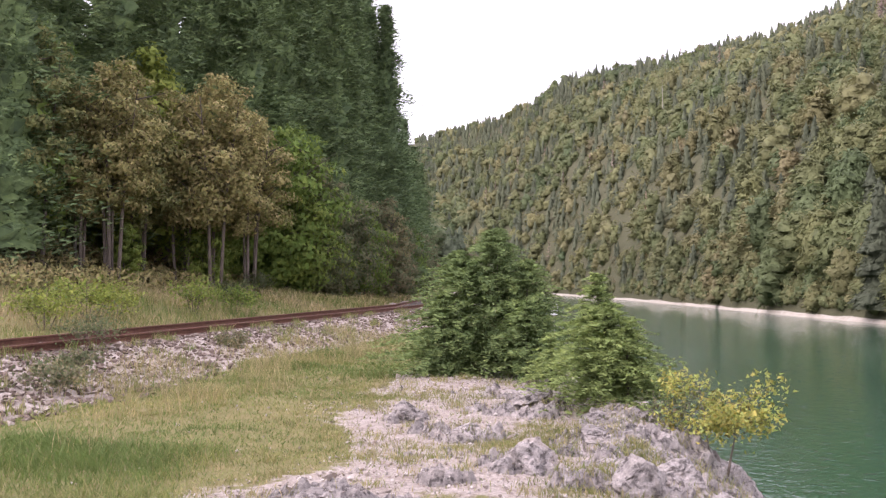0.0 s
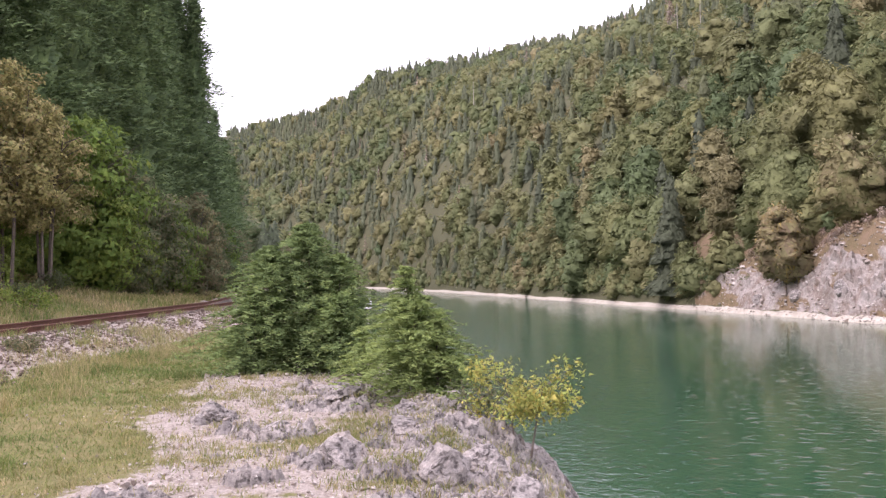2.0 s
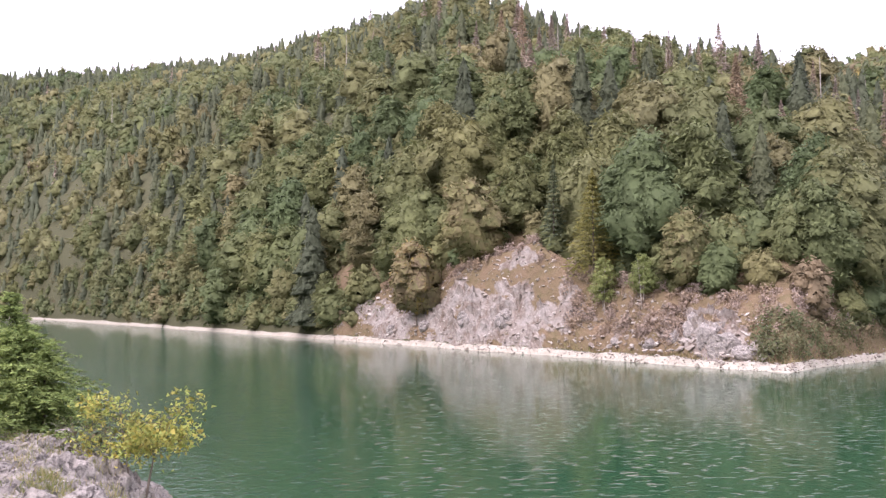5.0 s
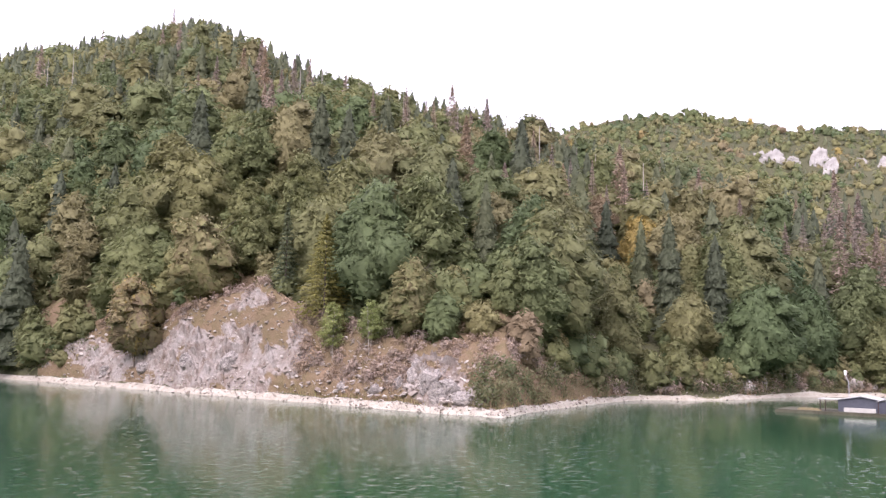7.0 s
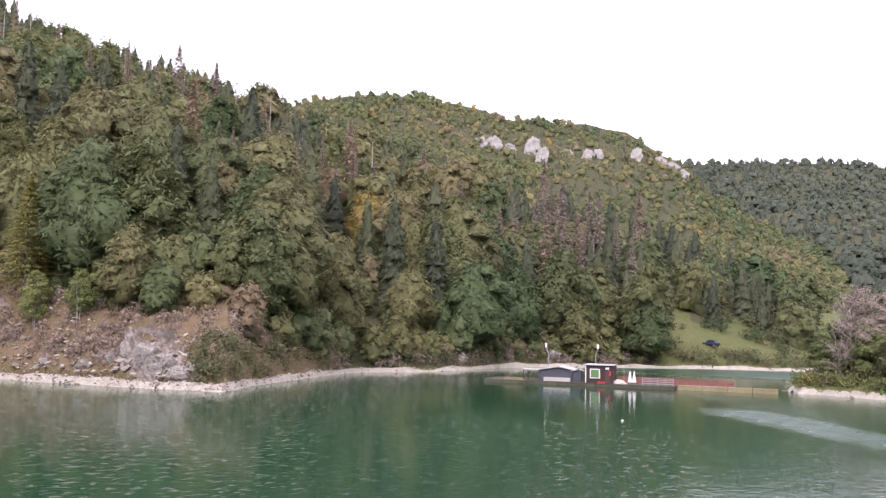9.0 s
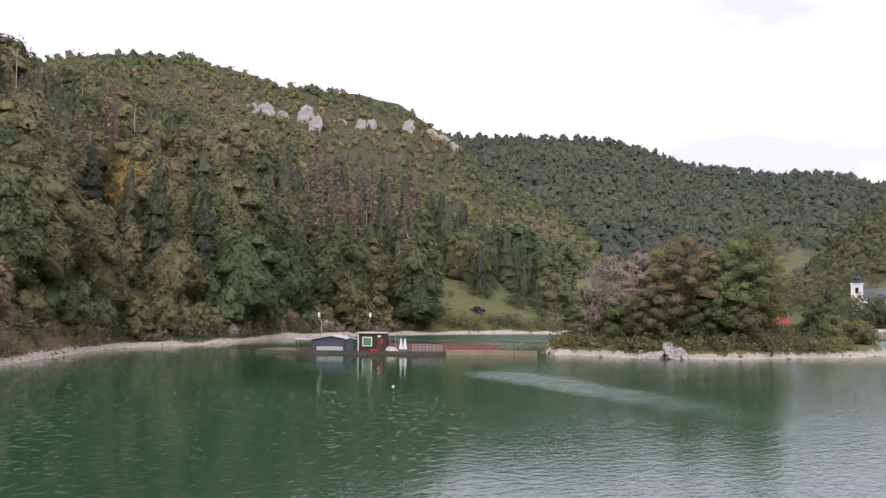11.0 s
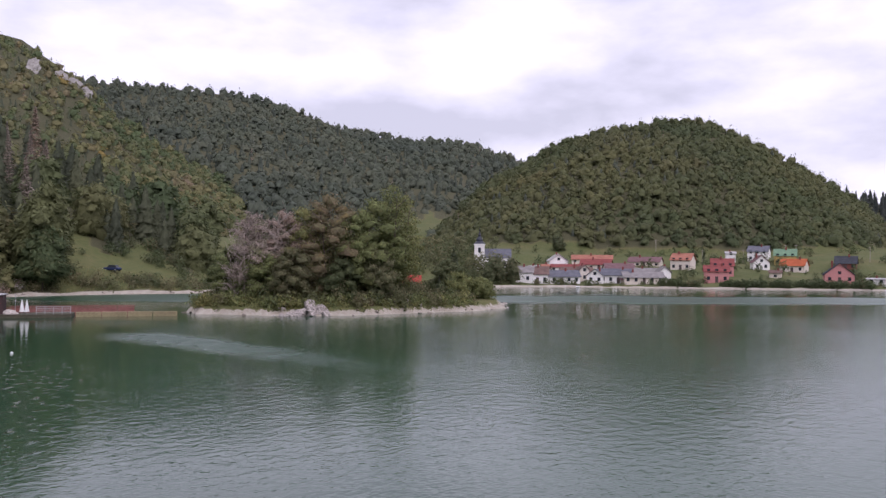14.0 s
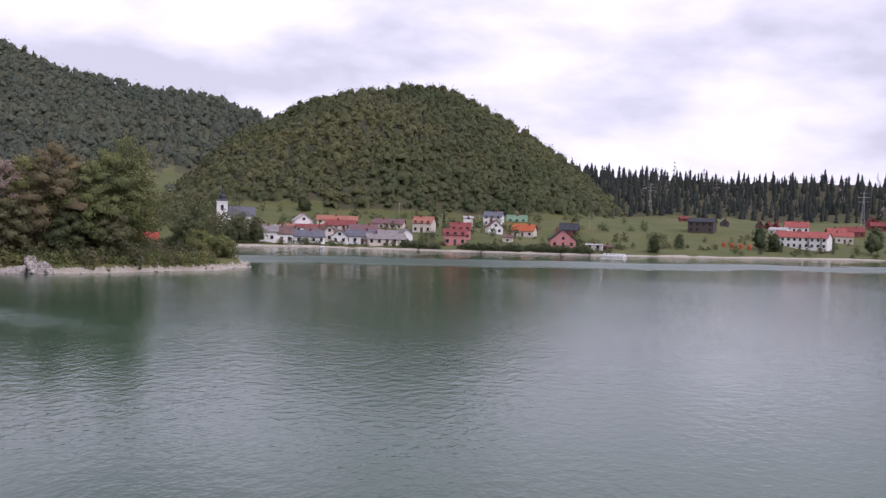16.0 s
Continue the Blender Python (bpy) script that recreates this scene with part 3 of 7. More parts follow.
def shell_fir(rng, n, high, wide, size, low=0.0, tiers=10, sides=12):
    """A full conifer: tier over tier of drooping boughs round a pointed stem, with needle sprays at their ends."""
    rings, z0 = [], 0.0
    a = np.arange(sides) * 2 * math.pi / sides
    for i in range(tiers):
        u = low + (1 - low) * (i + rng.uniform(-0.3, 0.3) * (i > 0)) / tiers
        reach = wide * 0.5 * max(1.0 - (u - low) / (1 - low), 0.03) ** 0.72 * rng.uniform(0.8, 1.15)
        lobe = np.where((np.arange(sides) + i) % 2, 1.0, 0.72) * rng.uniform(0.75, 1.2, sides)
        r = reach * lobe
        rings.append(np.stack([r * np.cos(a), r * np.sin(a), high * u - 0.3 * r + 0.02 * high], 1))
        r = reach * rng.uniform(0.64, 0.82) * (0.6 + 0.4 * lobe)
        rings.append(np.stack([r * np.cos(a), r * np.sin(a), np.full(sides, high * (u + 0.42 * (1 - low) / tiers))], 1))
    rings.append(np.tile([0, 0, high], (sides, 1)) + rng.normal(0, 0.001, (sides, 3)))
    v = np.concatenate(rings)
    q = np.arange(len(v)).reshape(-1, sides)
    e = np.roll(q, -1, 1)
    f = np.concatenate([np.stack([q[:-1], e[:-1], e[1:]], 2).reshape(-1, 3), np.stack([q[:-1], e[1:], q[1:]], 2).reshape(-1, 3)])
    flat = unit(v * np.array([1, 1, 0]) + np.array([0, 0, 0.55 * wide * 0.5]))
    m = unit(0.25 * soft_normals(v, f) + 0.8 * flat + rng.normal(0, 0.1, v.shape))
    s = np.concatenate([v[f], m[f]], 1)
    if not n:
        return s
    area = np.linalg.norm(np.cross(s[:, 1] - s[:, 0], s[:, 2] - s[:, 0]), axis=1)
    k = rng.choice(len(s), n, p=area / area.sum())
    w = rng.dirichlet((1, 1, 1), n)[:, :, None]
    at, out = (s[k, :3] * w).sum(1), unit((s[k, 3:] * w).sum(1))
    ax = unit(at * np.array([1, 1, 0])) - np.array([0, 0, 0.5])
    at = at + out * (rng.uniform(-0.2, 1, (n, 1)) ** 3 * 3.0 + 0.3) * size
    return np.concatenate([s, tufts(rng, at, out, size, 3.2, 0.4, ax, 0.2)])


def broadleaf_crown(rng, n, high, wide, size, low=0.18, clumps=9, skin=0, fill=0.6):
    """A crown of leaf sprays on the skins of overlapping clumps; base at 0, top at high."""
    c, rad = [], []
    for i in range(clumps):
        u = (i + rng.uniform(0.1, 0.9)) / clumps
        z = low + (1 - low) * (0.06 + 0.9 * u)
        w = 1.62 * (u + 0.04) ** 0.38 * (1.04 - u) ** 0.62
        a, d = i * 2.4 + rng.uniform(-0.5, 0.5), rng.uniform(0.55, 1.0) * w * 0.4
        c.append((wide * d * math.cos(a), wide * d * math.sin(a), high * z))
        rad.append(rng.uniform(0.8, 1.25) * wide * (0.5 + 0.5 * w) * 0.72 / clumps**0.45)
    c, rad = np.array(c), np.array(rad)
    k = rng.choice(clumps, n, p=rad**2 / (rad**2).sum())
    d = rng.normal(0, 1, (n, 3))
    d[:, 2] += 0.25
    d = unit(d)
    mid = np.array([0, 0, high * 0.45])
    at = boughs(c[k], (d * rad[k, None] * rng.uniform(0.55, 1.25, (n, 1)))[:, None], mid, *((0.62, 0.6) if fill < 0.7 else (0.95, 0.1)))[:, 0]
    out = d + 0.6 * unit(at - mid)
    q = tufts(rng, at, out, size, 1.7, 0.6)
    return np.concatenate([q, clump_skin(rng, c, rad, skin, mid, fill)]) if skin else q


def conifer_crown(rng, n, high, wide, size, low=0.08, droop=0.25, tiers=None, boughs_round=11):
    """Needle sprays along drooping boughs set in tiers round a pointed stem."""
    tiers = tiers or max(8, int(high * 1.1))
    u = rng.uniform(0, 1, n) ** 0.8 * (1 - low) + low
    tier = np.maximum(np.round(u * tiers) / tiers + rng.normal(0, 0.22 / tiers, n), 0.02)
    reach = np.clip(1.02 - tier, 0.012, 1) ** 0.9 * wide * 0.5
    boughs = rng.integers(0, boughs_round, n)
    a = boughs * 2 * math.pi / boughs_round + np.round(u * tiers) * 2.4 + rng.normal(0, 0.15, n)
    wig = 0.75 + 0.4 * np.sin(boughs * 2.7 + tier * 60) ** 2
    f = rng.uniform(0.1, 1.0, n) ** 0.6
    rad = reach * f * wig
    at = np.stack([rad * np.cos(a), rad * np.sin(a), high * tier - droop * rad + 0.05 * wide * f], 1)
    ax = np.stack([np.cos(a), np.sin(a), np.full(n, -droop)], 1)
    out = np.stack([np.cos(a) * 0.9, np.sin(a) * 0.9, np.full(n, 0.55)], 1)
    return tufts(rng, at, out, size * (0.6 + 0.5 * (1 - tier)), 2.6, 0.5, ax)


def stem(high, r0, r1, sides=6, bend=0.0, rings=5, base=0.0):
    """A tapered trunk: corners of its quads (n, 4, 3)."""
    a = np.arange(sides) * 2 * math.pi / sides
    z = np.linspace(base, high, rings)
    r = np.linspace(r0, r1, rings)
    x = bend * np.sin(np.linspace(0, 2.2, rings))
    p = np.stack([x[:, None] + r[:, None] * np.cos(a), r[:, None] * np.sin(a) + 0 * x[:, None], z[:, None] + 0 * a], 2)
    n = np.roll(p, -1, 1)
    return np.stack([p[:-1], n[:-1], n[1:], p[1:]], 2).reshape(-1, 4, 3)


def limb(p0, p1, r0, r1, sides=4):
    """A straight tapered bough between two points: quads."""
    p0, p1 = np.array(p0, float), np.array(p1, float)
    d = p1 - p0
    u = np.cross(d, [0.3, 0.2, 0.9])
    u /= np.linalg.norm(u) + 1e-9
    v = np.cross(d, u)
    v /= np.linalg.norm(v) + 1e-9
    a = np.arange(sides) * 2 * math.pi / sides
    ring = np.cos(a)[:, None] * u + np.sin(a)[:, None] * v
    lo, hi = p0 + ring * r0, p1 + ring * r1
    return np.stack([lo, np.roll(lo, -1, 0), np.roll(hi, -1, 0), hi], 1)


def quads_mesh(name, quads, mats, tint=None, index=None):
    v = quads.reshape(-1, 3)
    f = np.arange(len(v)).reshape(-1, 4)
    return set_mesh(name, v, f, mats, tint, index=index)


def wood(name, protos, xy, scale, mats, rng, label, category, tints, sink=0.4, widen=None):
    """Many trees as one mesh: each a turned, scaled copy of one of the prototype crowns."""
    n = len(xy)
    z = height(xy[:, 0], xy[:, 1]) - sink
    turn, pick = rng.uniform(0, 2 * math.pi, n), rng.integers(0, len(protos), n)
    all_v, all_t = [], []
    for k, proto in enumerate(protos):
        i = np.nonzero(pick == k)[0]
        if not len(i):
            continue
        c, s = np.cos(turn[i])[:, None, None], np.sin(turn[i])[:, None, None]
        k3 = np.array([1, 1, 1, 0.0, 0, 0])
        sc = scale[i][:, None, None] * np.where(k3 > 0, 1, 1 / scale[i][:, None, None])
        px, py, pz = proto[None, :, :, 0], proto[None, :, :, 1], proto[None, :, :, 2]
        v = np.stack([(c * px - s * py) * sc + xy[i, 0][:, None, None] * k3, (s * px + c * py) * sc + xy[i, 1][:, None, None] * k3, pz * sc + z[i][:, None, None] * k3], 3)
        all_v.append(v.reshape(-1, 6, 3))
        all_t.append(np.repeat(tints[i], proto.shape[0]))
    me = leaf_mesh(name, np.concatenate(all_v), mats, np.concatenate(all_t))
    return tagged(new(name, me), label, category, kind="stuff")


def scatter(rng, x0, x1, y0, y1, step):
    gx, gy = np.meshgrid(np.arange(x0, x1, step), np.arange(y0, y1, step))
    p = np.stack([gx.ravel(), gy.ravel()], 1)
    return p + rng.uniform(-0.48, 0.48, p.shape) * step


rng = np.random.default_rng(7)


def lod(kind, n, count, size, blobs=5, level=2, tiers=10, spread=1.0):
    """Prototype crowns of unit height."""
    if kind == "broad":
        return [shell_crown(rng, n, 1.0, rng.uniform(0.6, 0.98) * spread, size, rng.uniform(0.0, 0.06), blobs, level, far=max(0.0, 2.0 * (spread - 1.2))) for _ in range(count)]
    if kind == "dead":
        return [conifer_crown(rng, max(n // 2, 40), 1.0, rng.uniform(0.34, 0.46), size * 0.62, low=0.12, tiers=46) for _ in range(count)]
    return [shell_fir(rng, int(n * 0.5), 1.0, rng.uniform(0.36, 0.5) * spread, size * 0.62, 0.0, tiers, 11 if tiers > 11 else 8 if tiers > 7 else 6) for _ in range(count)]


def hill_trees(box, step, kinds, rmin, rmax, n, size, names, share, tall, clear=None, blobs=5, level=2, tiers=10, sink=0.4, spread=1.0, mats=(HILLLEAF, HILLFIR)):
    """Fills the wooded ground inside a box and between two distances."""
    p = scatter(rng, *box, step)
    az, r = np.degrees(np.arctan2(p[:, 0], p[:, 1])), np.hypot(p[:, 0], p[:, 1])
    kind, hill = kinds_at(p[:, 0], p[:, 1])
    out = r - SHORE(az)
    order = list(HILLS)
    far = np.zeros(len(p))
    for i, k in enumerate(order):
        far = np.where(kind == i, HILLS[k][1](az), far)
    ok = (r > rmin) & (r < rmax) & (out > 4) & (hill > 1.5 + np.clip(out, 0, 150) * 0.105) & (r < far + (6 if kinds[0] in ("opposite", "dome") else -12)) & np.isin(kind, [order.index(k) for k in kinds])
    if clear is not None:
        ok &= ~clear(p[:, 0], p[:, 1])
    p, az, r = p[ok], az[ok], r[ok]
    patch = fbm(p[:, 0], p[:, 1], 45, 3, 77)
    pr = rng.uniform(0, 1, len(p))
    firs = 0.8 * share(az, r, p) + 0.28 * patch + 0.42 * np.exp(-((az - 56) / 10) ** 2) * (r > 190) * (r < 420) + 0.35 * np.exp(-((az - 80) / 6) ** 2) * (r > 235)
    sick = np.clip(0.8 - np.abs(az - 55) / 24, 0, 0.6) * (r > 190) * (r < 340) * (0.6 + 0.9 * fbm(p[:, 0], p[:, 1], 30, 2, 91)) + 0.02 + 0.3 * np.exp(-((az - 78) / 4) ** 2) * (r < 300)
    if kinds[0] == "opposite":
        firs = firs + 0.3 * (r > HILLS["opposite"][1](az) * 0.88)
    is_fir, is_dead = pr < firs, (pr < firs) & (rng.uniform(0, 1, len(p)) < sick)
    sets = (("broad", ~is_fir, mats[0], (0.36, 0.2)), ("fir", is_fir & ~is_dead, mats[1], (0.5, 0.25)), ("dead", is_dead, HILLDEAD, (0.5, 0.25)))
    for nm, msk, mat, (m0, sd) in sets:
        if msk.sum() < 3:
            continue
        # the opposite slope's tint darkens past bearing 66, standing in for shade
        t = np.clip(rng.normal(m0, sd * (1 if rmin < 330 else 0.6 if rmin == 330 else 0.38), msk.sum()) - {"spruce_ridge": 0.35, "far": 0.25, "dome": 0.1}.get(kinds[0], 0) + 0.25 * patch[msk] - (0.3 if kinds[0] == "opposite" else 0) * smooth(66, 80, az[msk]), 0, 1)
        sc = tall * rng.uniform(0.62, 1.25, msk.sum()) * {"broad": 0.9, "fir": 1.12 if rmin < 225 else 1.0 if rmin == 540 else 0.85, "dead": 1.2}[nm]
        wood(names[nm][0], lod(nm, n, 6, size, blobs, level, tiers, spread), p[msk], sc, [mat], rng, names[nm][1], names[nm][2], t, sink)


WOODS = {"broad": ("beech_wood", "mixed green and olive broadleaf wood on the steep lake slope", "woodland"), "fir": ("spruce_wood", "dark green spruces standing among broadleaf trees on the slope", "woodland"),
         "dead": ("withered_spruces", "reddish brown withered spruces on the wooded slope", "woodland")}


def cliff_clear(x, y):
    """The rocky bluff above the strand bears no trees."""
    az, r = np.degrees(np.arctan2(x, y)), np.hypot(x, y)
    top = np.interp(az, [28.5, 31.5, 35, 37, 40.6, 43, 47, 52, 55, 58, 62], [4, 11, 16, 20, 25, 20, 19, 18, 17, 14, 7])
    return ((az > 28.5) & (az < 62) & (r - SHORE(az) < top)) | clearing(x, y)


mix_front = lambda az, r, p: np.where(az < 40, 0.2, 0.14) + 0.2 * (az < 46) * np.clip((r - 240) / 90, 0, 1) + 0.22 * np.exp(-((az - 40) / 12) ** 2) * np.clip((r - 180) / 60, 0, 1) + 0.24 * smooth(64, 74, az) * smooth(215, 250, r) + 0.2 * np.clip((r - 210) / 220, 0, 1)
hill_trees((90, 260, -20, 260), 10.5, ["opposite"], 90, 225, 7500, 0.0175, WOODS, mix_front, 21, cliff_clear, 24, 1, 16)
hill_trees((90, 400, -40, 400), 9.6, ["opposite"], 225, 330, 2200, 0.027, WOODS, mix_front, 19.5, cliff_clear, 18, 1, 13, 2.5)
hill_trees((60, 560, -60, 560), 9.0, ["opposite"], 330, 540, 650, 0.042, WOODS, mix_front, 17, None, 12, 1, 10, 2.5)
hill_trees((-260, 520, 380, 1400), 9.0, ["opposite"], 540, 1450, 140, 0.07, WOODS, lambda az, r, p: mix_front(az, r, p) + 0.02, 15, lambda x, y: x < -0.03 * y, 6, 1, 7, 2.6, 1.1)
hill_trees((350, 900, -200, 560), 7.5, ["crag"], 250, 900, 50, 0.115, WOODS, lambda az, r, p: 0.14 + 0 * az, 7.0, None, 3, 1, 5, 1.6, 1.5)
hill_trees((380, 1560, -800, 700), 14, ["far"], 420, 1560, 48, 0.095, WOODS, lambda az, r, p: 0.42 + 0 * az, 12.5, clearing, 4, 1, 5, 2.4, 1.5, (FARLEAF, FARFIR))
hill_trees((250, 680, -560, -80), 5.2, ["dome"], 350, 690, 90, 0.08, WOODS, lambda az, r, p: 0.05 + 0 * az, 7.0, clearing, 5, 1, 5, 1.8, 1.45, (DOMELEAF, FARFIR))
hill_trees((80, 800, -900, -380), 8.5, ["spruce_ridge"], 400, 900, 50, 0.08, WOODS, lambda az, r, p: 1.6 + 0 * az, 13.5, None, 3, 1, 8, 0.4, 1.0, (FARLEAF, RIDGEFIR))

# young beeches and bushes under the tall trees, down to the strand
p_ = np.concatenate([scatter(rng, 30, 330, -30, 420, 5.4), scatter(rng, 20, 170, 290, 720, 6.5)])
a_, r_ = np.degrees(np.arctan2(p_[:, 0], p_[:, 1])), np.hypot(p_[:, 0], p_[:, 1])
o_ = r_ - SHORE(a_)
p_ = p_[(o_ > 3.5) & ((r_ < 330) | (o_ < 32)) & (kinds_at(p_[:, 0], p_[:, 1])[0] == 0) & (a_ > 3) & (a_ < 80.5) & ((o_ < 40) | (rng.uniform(0, 1, len(o_)) < 0.5)) & ~((a_ > 29) & (a_ < 61) & (o_ < np.interp(a_, [29, 32, 36, 40.6, 44, 55, 61], [4, 10, 16, 22, 16, 12, 4])))]
near_ = np.hypot(p_[:, 0], p_[:, 1]) < 205
for sel_, n_, size_, blobs_ in ((near_, 1500, 0.034, 18), (~near_, 330, 0.062, 8)):
    k_ = int(sel_.sum())
    wood("young_beeches", [shell_crown(rng, n_, 1.0, rng.uniform(0.75, 1.15), size_, 0.0, blobs_, 1) for _ in range(6)], p_[sel_], rng.uniform(4.0, 9.5, k_), [HILLLEAF], rng, "young beeches and bushes under the tall trees of the slope", "woodland", np.clip(rng.normal(0.34, 0.18, k_), 0, 1), 0.9)
a_ = np.concatenate([rng.uniform(2, 29, 460), rng.uniform(61, 81, 70)])
r_ = SHORE(a_) + rng.uniform(4.2, 9.0, len(a_))
wood("strand_bushes", [shell_crown(rng, 150, 1.0, rng.uniform(0.9, 1.3), 0.075, 0.0, 6, 1) for _ in range(6)], np.stack([r_ * np.sin(np.radians(a_)), r_ * np.cos(np.radians(a_))], 1), rng.uniform(2.2, 4.6, len(a_)), [HILLLEAF], rng, "low green bushes along the strand below the wood", "shrubs", np.clip(rng.normal(0.34, 0.18, len(a_)), 0, 1), 0.5)

# ---- helpers for things ----
def empty(name, label, category, at=(0, 0, 0), turn=0.0, group=""):
    ob = new(name)
    ob.empty_display_size = 0.2
    ob.matrix_basis = pose(*at, 0, 0, turn)
    return tagged(ob, label, category, group)


def part(name, shape, material, parent, label="", kind=""):
    """Links a bmesh or a mesh as one mesh object under a thing or a part."""
    if isinstance(shape, bmesh.types.BMesh):
        me = bpy.data.meshes.new(name)
        shape.to_mesh(me)
        shape.free()
    else:
        me = shape
    if material is not None and not me.materials:
        me.materials.append(material)
    ob = new(name, me)
    ob.parent = parent
    return tagged(ob, label, kind=kind) if label or kind else ob


def box(bm, x0, x1, y0, y1, z0, z1, bevel=0.0):
    m = Matrix.LocRotScale(((x0 + x1) / 2, (y0 + y1) / 2, (z0 + z1) / 2), None, (x1 - x0, y1 - y0, z1 - z0))
    g = bmesh.ops.create_cube(bm, size=1.0, matrix=m)
    if bevel:
        es = list({e for v in g["verts"] for e in v.link_edges})
        bmesh.ops.bevel(bm, geom=es, offset=bevel, segments=1, affect="EDGES")
    return bm


def boxed(*a, bevel=0.0):
    return box(bmesh.new(), *a, bevel=bevel)


def rod(bm, p0, p1, r0, r1=None, sides=8):
    p0, p1 = Vector(p0), Vector(p1)
    d = p1 - p0
    m = Matrix.Translation((p0 + p1) / 2) @ d.to_track_quat("Z", "Y").to_matrix().to_4x4()
    bmesh.ops.create_cone(bm, cap_ends=True, segments=sides, radius1=r0, radius2=r0 if r1 is None else r1, depth=d.length, matrix=m)
    return bm


def rodded(*a, **k):
    return rod(bmesh.new(), *a, **k)


# ---- railway ----
def sweep(name, profile, ys, offset, base, mats):
    """A rail section swept along the line; profile in (across, up)."""
    prof = np.array(profile)
    ctr = np.stack([rail_x(ys), ys], 1)
    d = np.gradient(ctr, axis=0)
    d /= np.linalg.norm(d, axis=1, keepdims=True)
    nrm = np.stack([d[:, 1], -d[:, 0]], 1)
    p = ctr[:, None, :] + nrm[:, None, :] * (prof[None, :, 0:1] + offset)
    v = np.concatenate([p, np.broadcast_to(base + prof[None, :, 1:2], (len(ys), len(prof), 1))], 2)
    k = len(prof)
    i = np.arange(len(ys) * k).reshape(len(ys), k)
    f = np.stack([i[:-1], np.roll(i, -1, 1)[:-1], np.roll(i, -1, 1)[1:], i[1:]], 2).reshape(-1, 4)
    return set_mesh(name, v.reshape(-1, 3), f[:, ::-1], mats)


RAIL = [(-0.0625, 0), (0.0625, 0), (0.0625, 0.012), (0.012, 0.03), (0.009, 0.105), (0.034, 0.118), (0.034, 0.148), (0.026, 0.154), (-0.026, 0.154), (-0.034, 0.148), (-0.034, 0.118), (-0.009, 0.105), (-0.012, 0.03), (-0.0625, 0.012)]
track = empty("railway_track", "rusty single railway track on weathered sleepers in grey ballast", "railway")
line_y = np.arange(-25, 190, 0.8)
for off in (0.0, -1.435):
    part("rail", sweep("rail", RAIL, line_y, off, 7.775, [RUST]), None, track, "rust-brown steel rail")
sleeper_mesh = bpy.data.meshes.new("sleeper")
bm_ = boxed(-1.3, 1.3, -0.13, 0.13, -0.15, 0.0, bevel=0.015)
bm_.to_mesh(sleeper_mesh)
bm_.free()
sleeper_mesh.materials.append(SLEEPER)
for yy in np.arange(2, 95, 0.64):
    o = part("sleeper", sleeper_mesh, None, track)
    slope = math.degrees(math.atan2(0.2145 if yy < 45 else 0.05, 1))
    o.matrix_basis = pose(float(rail_x(yy)) - 0.7, yy, 7.778, 0, 0, -slope + random.uniform(-0.7, 0.7))


# ---- stones ----
def stone_proto(rng, faces=8):
    bm = bmesh.new()
    pts = rng.normal(0, 1, (faces, 3))
    pts /= np.linalg.norm(pts, axis=1, keepdims=True)
    for q in pts * np.array([1.0, 0.8, 0.6]):
        bm.verts.new(q)
    bmesh.ops.convex_hull(bm, input=bm.verts)
    bmesh.ops.triangulate(bm, faces=bm.faces)
    loose = [v for v in bm.verts if not v.link_faces]
    bmesh.ops.delete(bm, geom=loose, context="VERTS")
    bm.verts.index_update()
    v = np.array([w.co[:] for w in bm.verts])
    f = np.array([[w.index for w in t.verts] for t in bm.faces])
    bm.free()
    return v, f


def stones(name, xy, size, mats, label, category, sink=0.3, rng=rng, zf=None, flat=1.0):
    protos = [stone_proto(rng) for _ in range(7)]
    z = (zf or height)(xy[:, 0], xy[:, 1])
    V, Fc, Tn, off = [], [], [], 0
    pick = rng.integers(0, len(protos), len(xy))
    for k, (pv, pf) in enumerate(protos):
        i = np.nonzero(pick == k)[0]
        if not len(i):
            continue
        a, b = rng.uniform(0, 2 * math.pi, len(i)), rng.uniform(-0.5, 0.5, len(i))
        ca, sa, cb, sb = np.cos(a)[:, None], np.sin(a)[:, None], np.cos(b)[:, None], np.sin(b)[:, None]
        x, y, zz = pv[None, :, 0], pv[None, :, 1], pv[None, :, 2] * flat
        x, zz = x * cb - zz * sb, x * sb + zz * cb
        v = np.stack([x * ca - y * sa, x * sa + y * ca, zz], 2) * size[i][:, None, None]
        v += np.stack([xy[i, 0], xy[i, 1], z[i] + size[i] * flat * (0.6 - 2 * sink * 0.6)], 1)[:, None, :]
        V.append(v.reshape(-1, 3))
        Fc.append((pf[None] + (np.arange(len(i)) * len(pv))[:, None, None] + off).reshape(-1, 3))
        Tn.append(np.repeat(rng.uniform(0, 1, len(i)), len(pv)))
        off += v.shape[0] * v.shape[1]
    me = set_mesh(name, np.concatenate(V), np.concatenate(Fc), mats, np.concatenate(Tn))
    return tagged(new(name, me), label, category, kind="stuff")


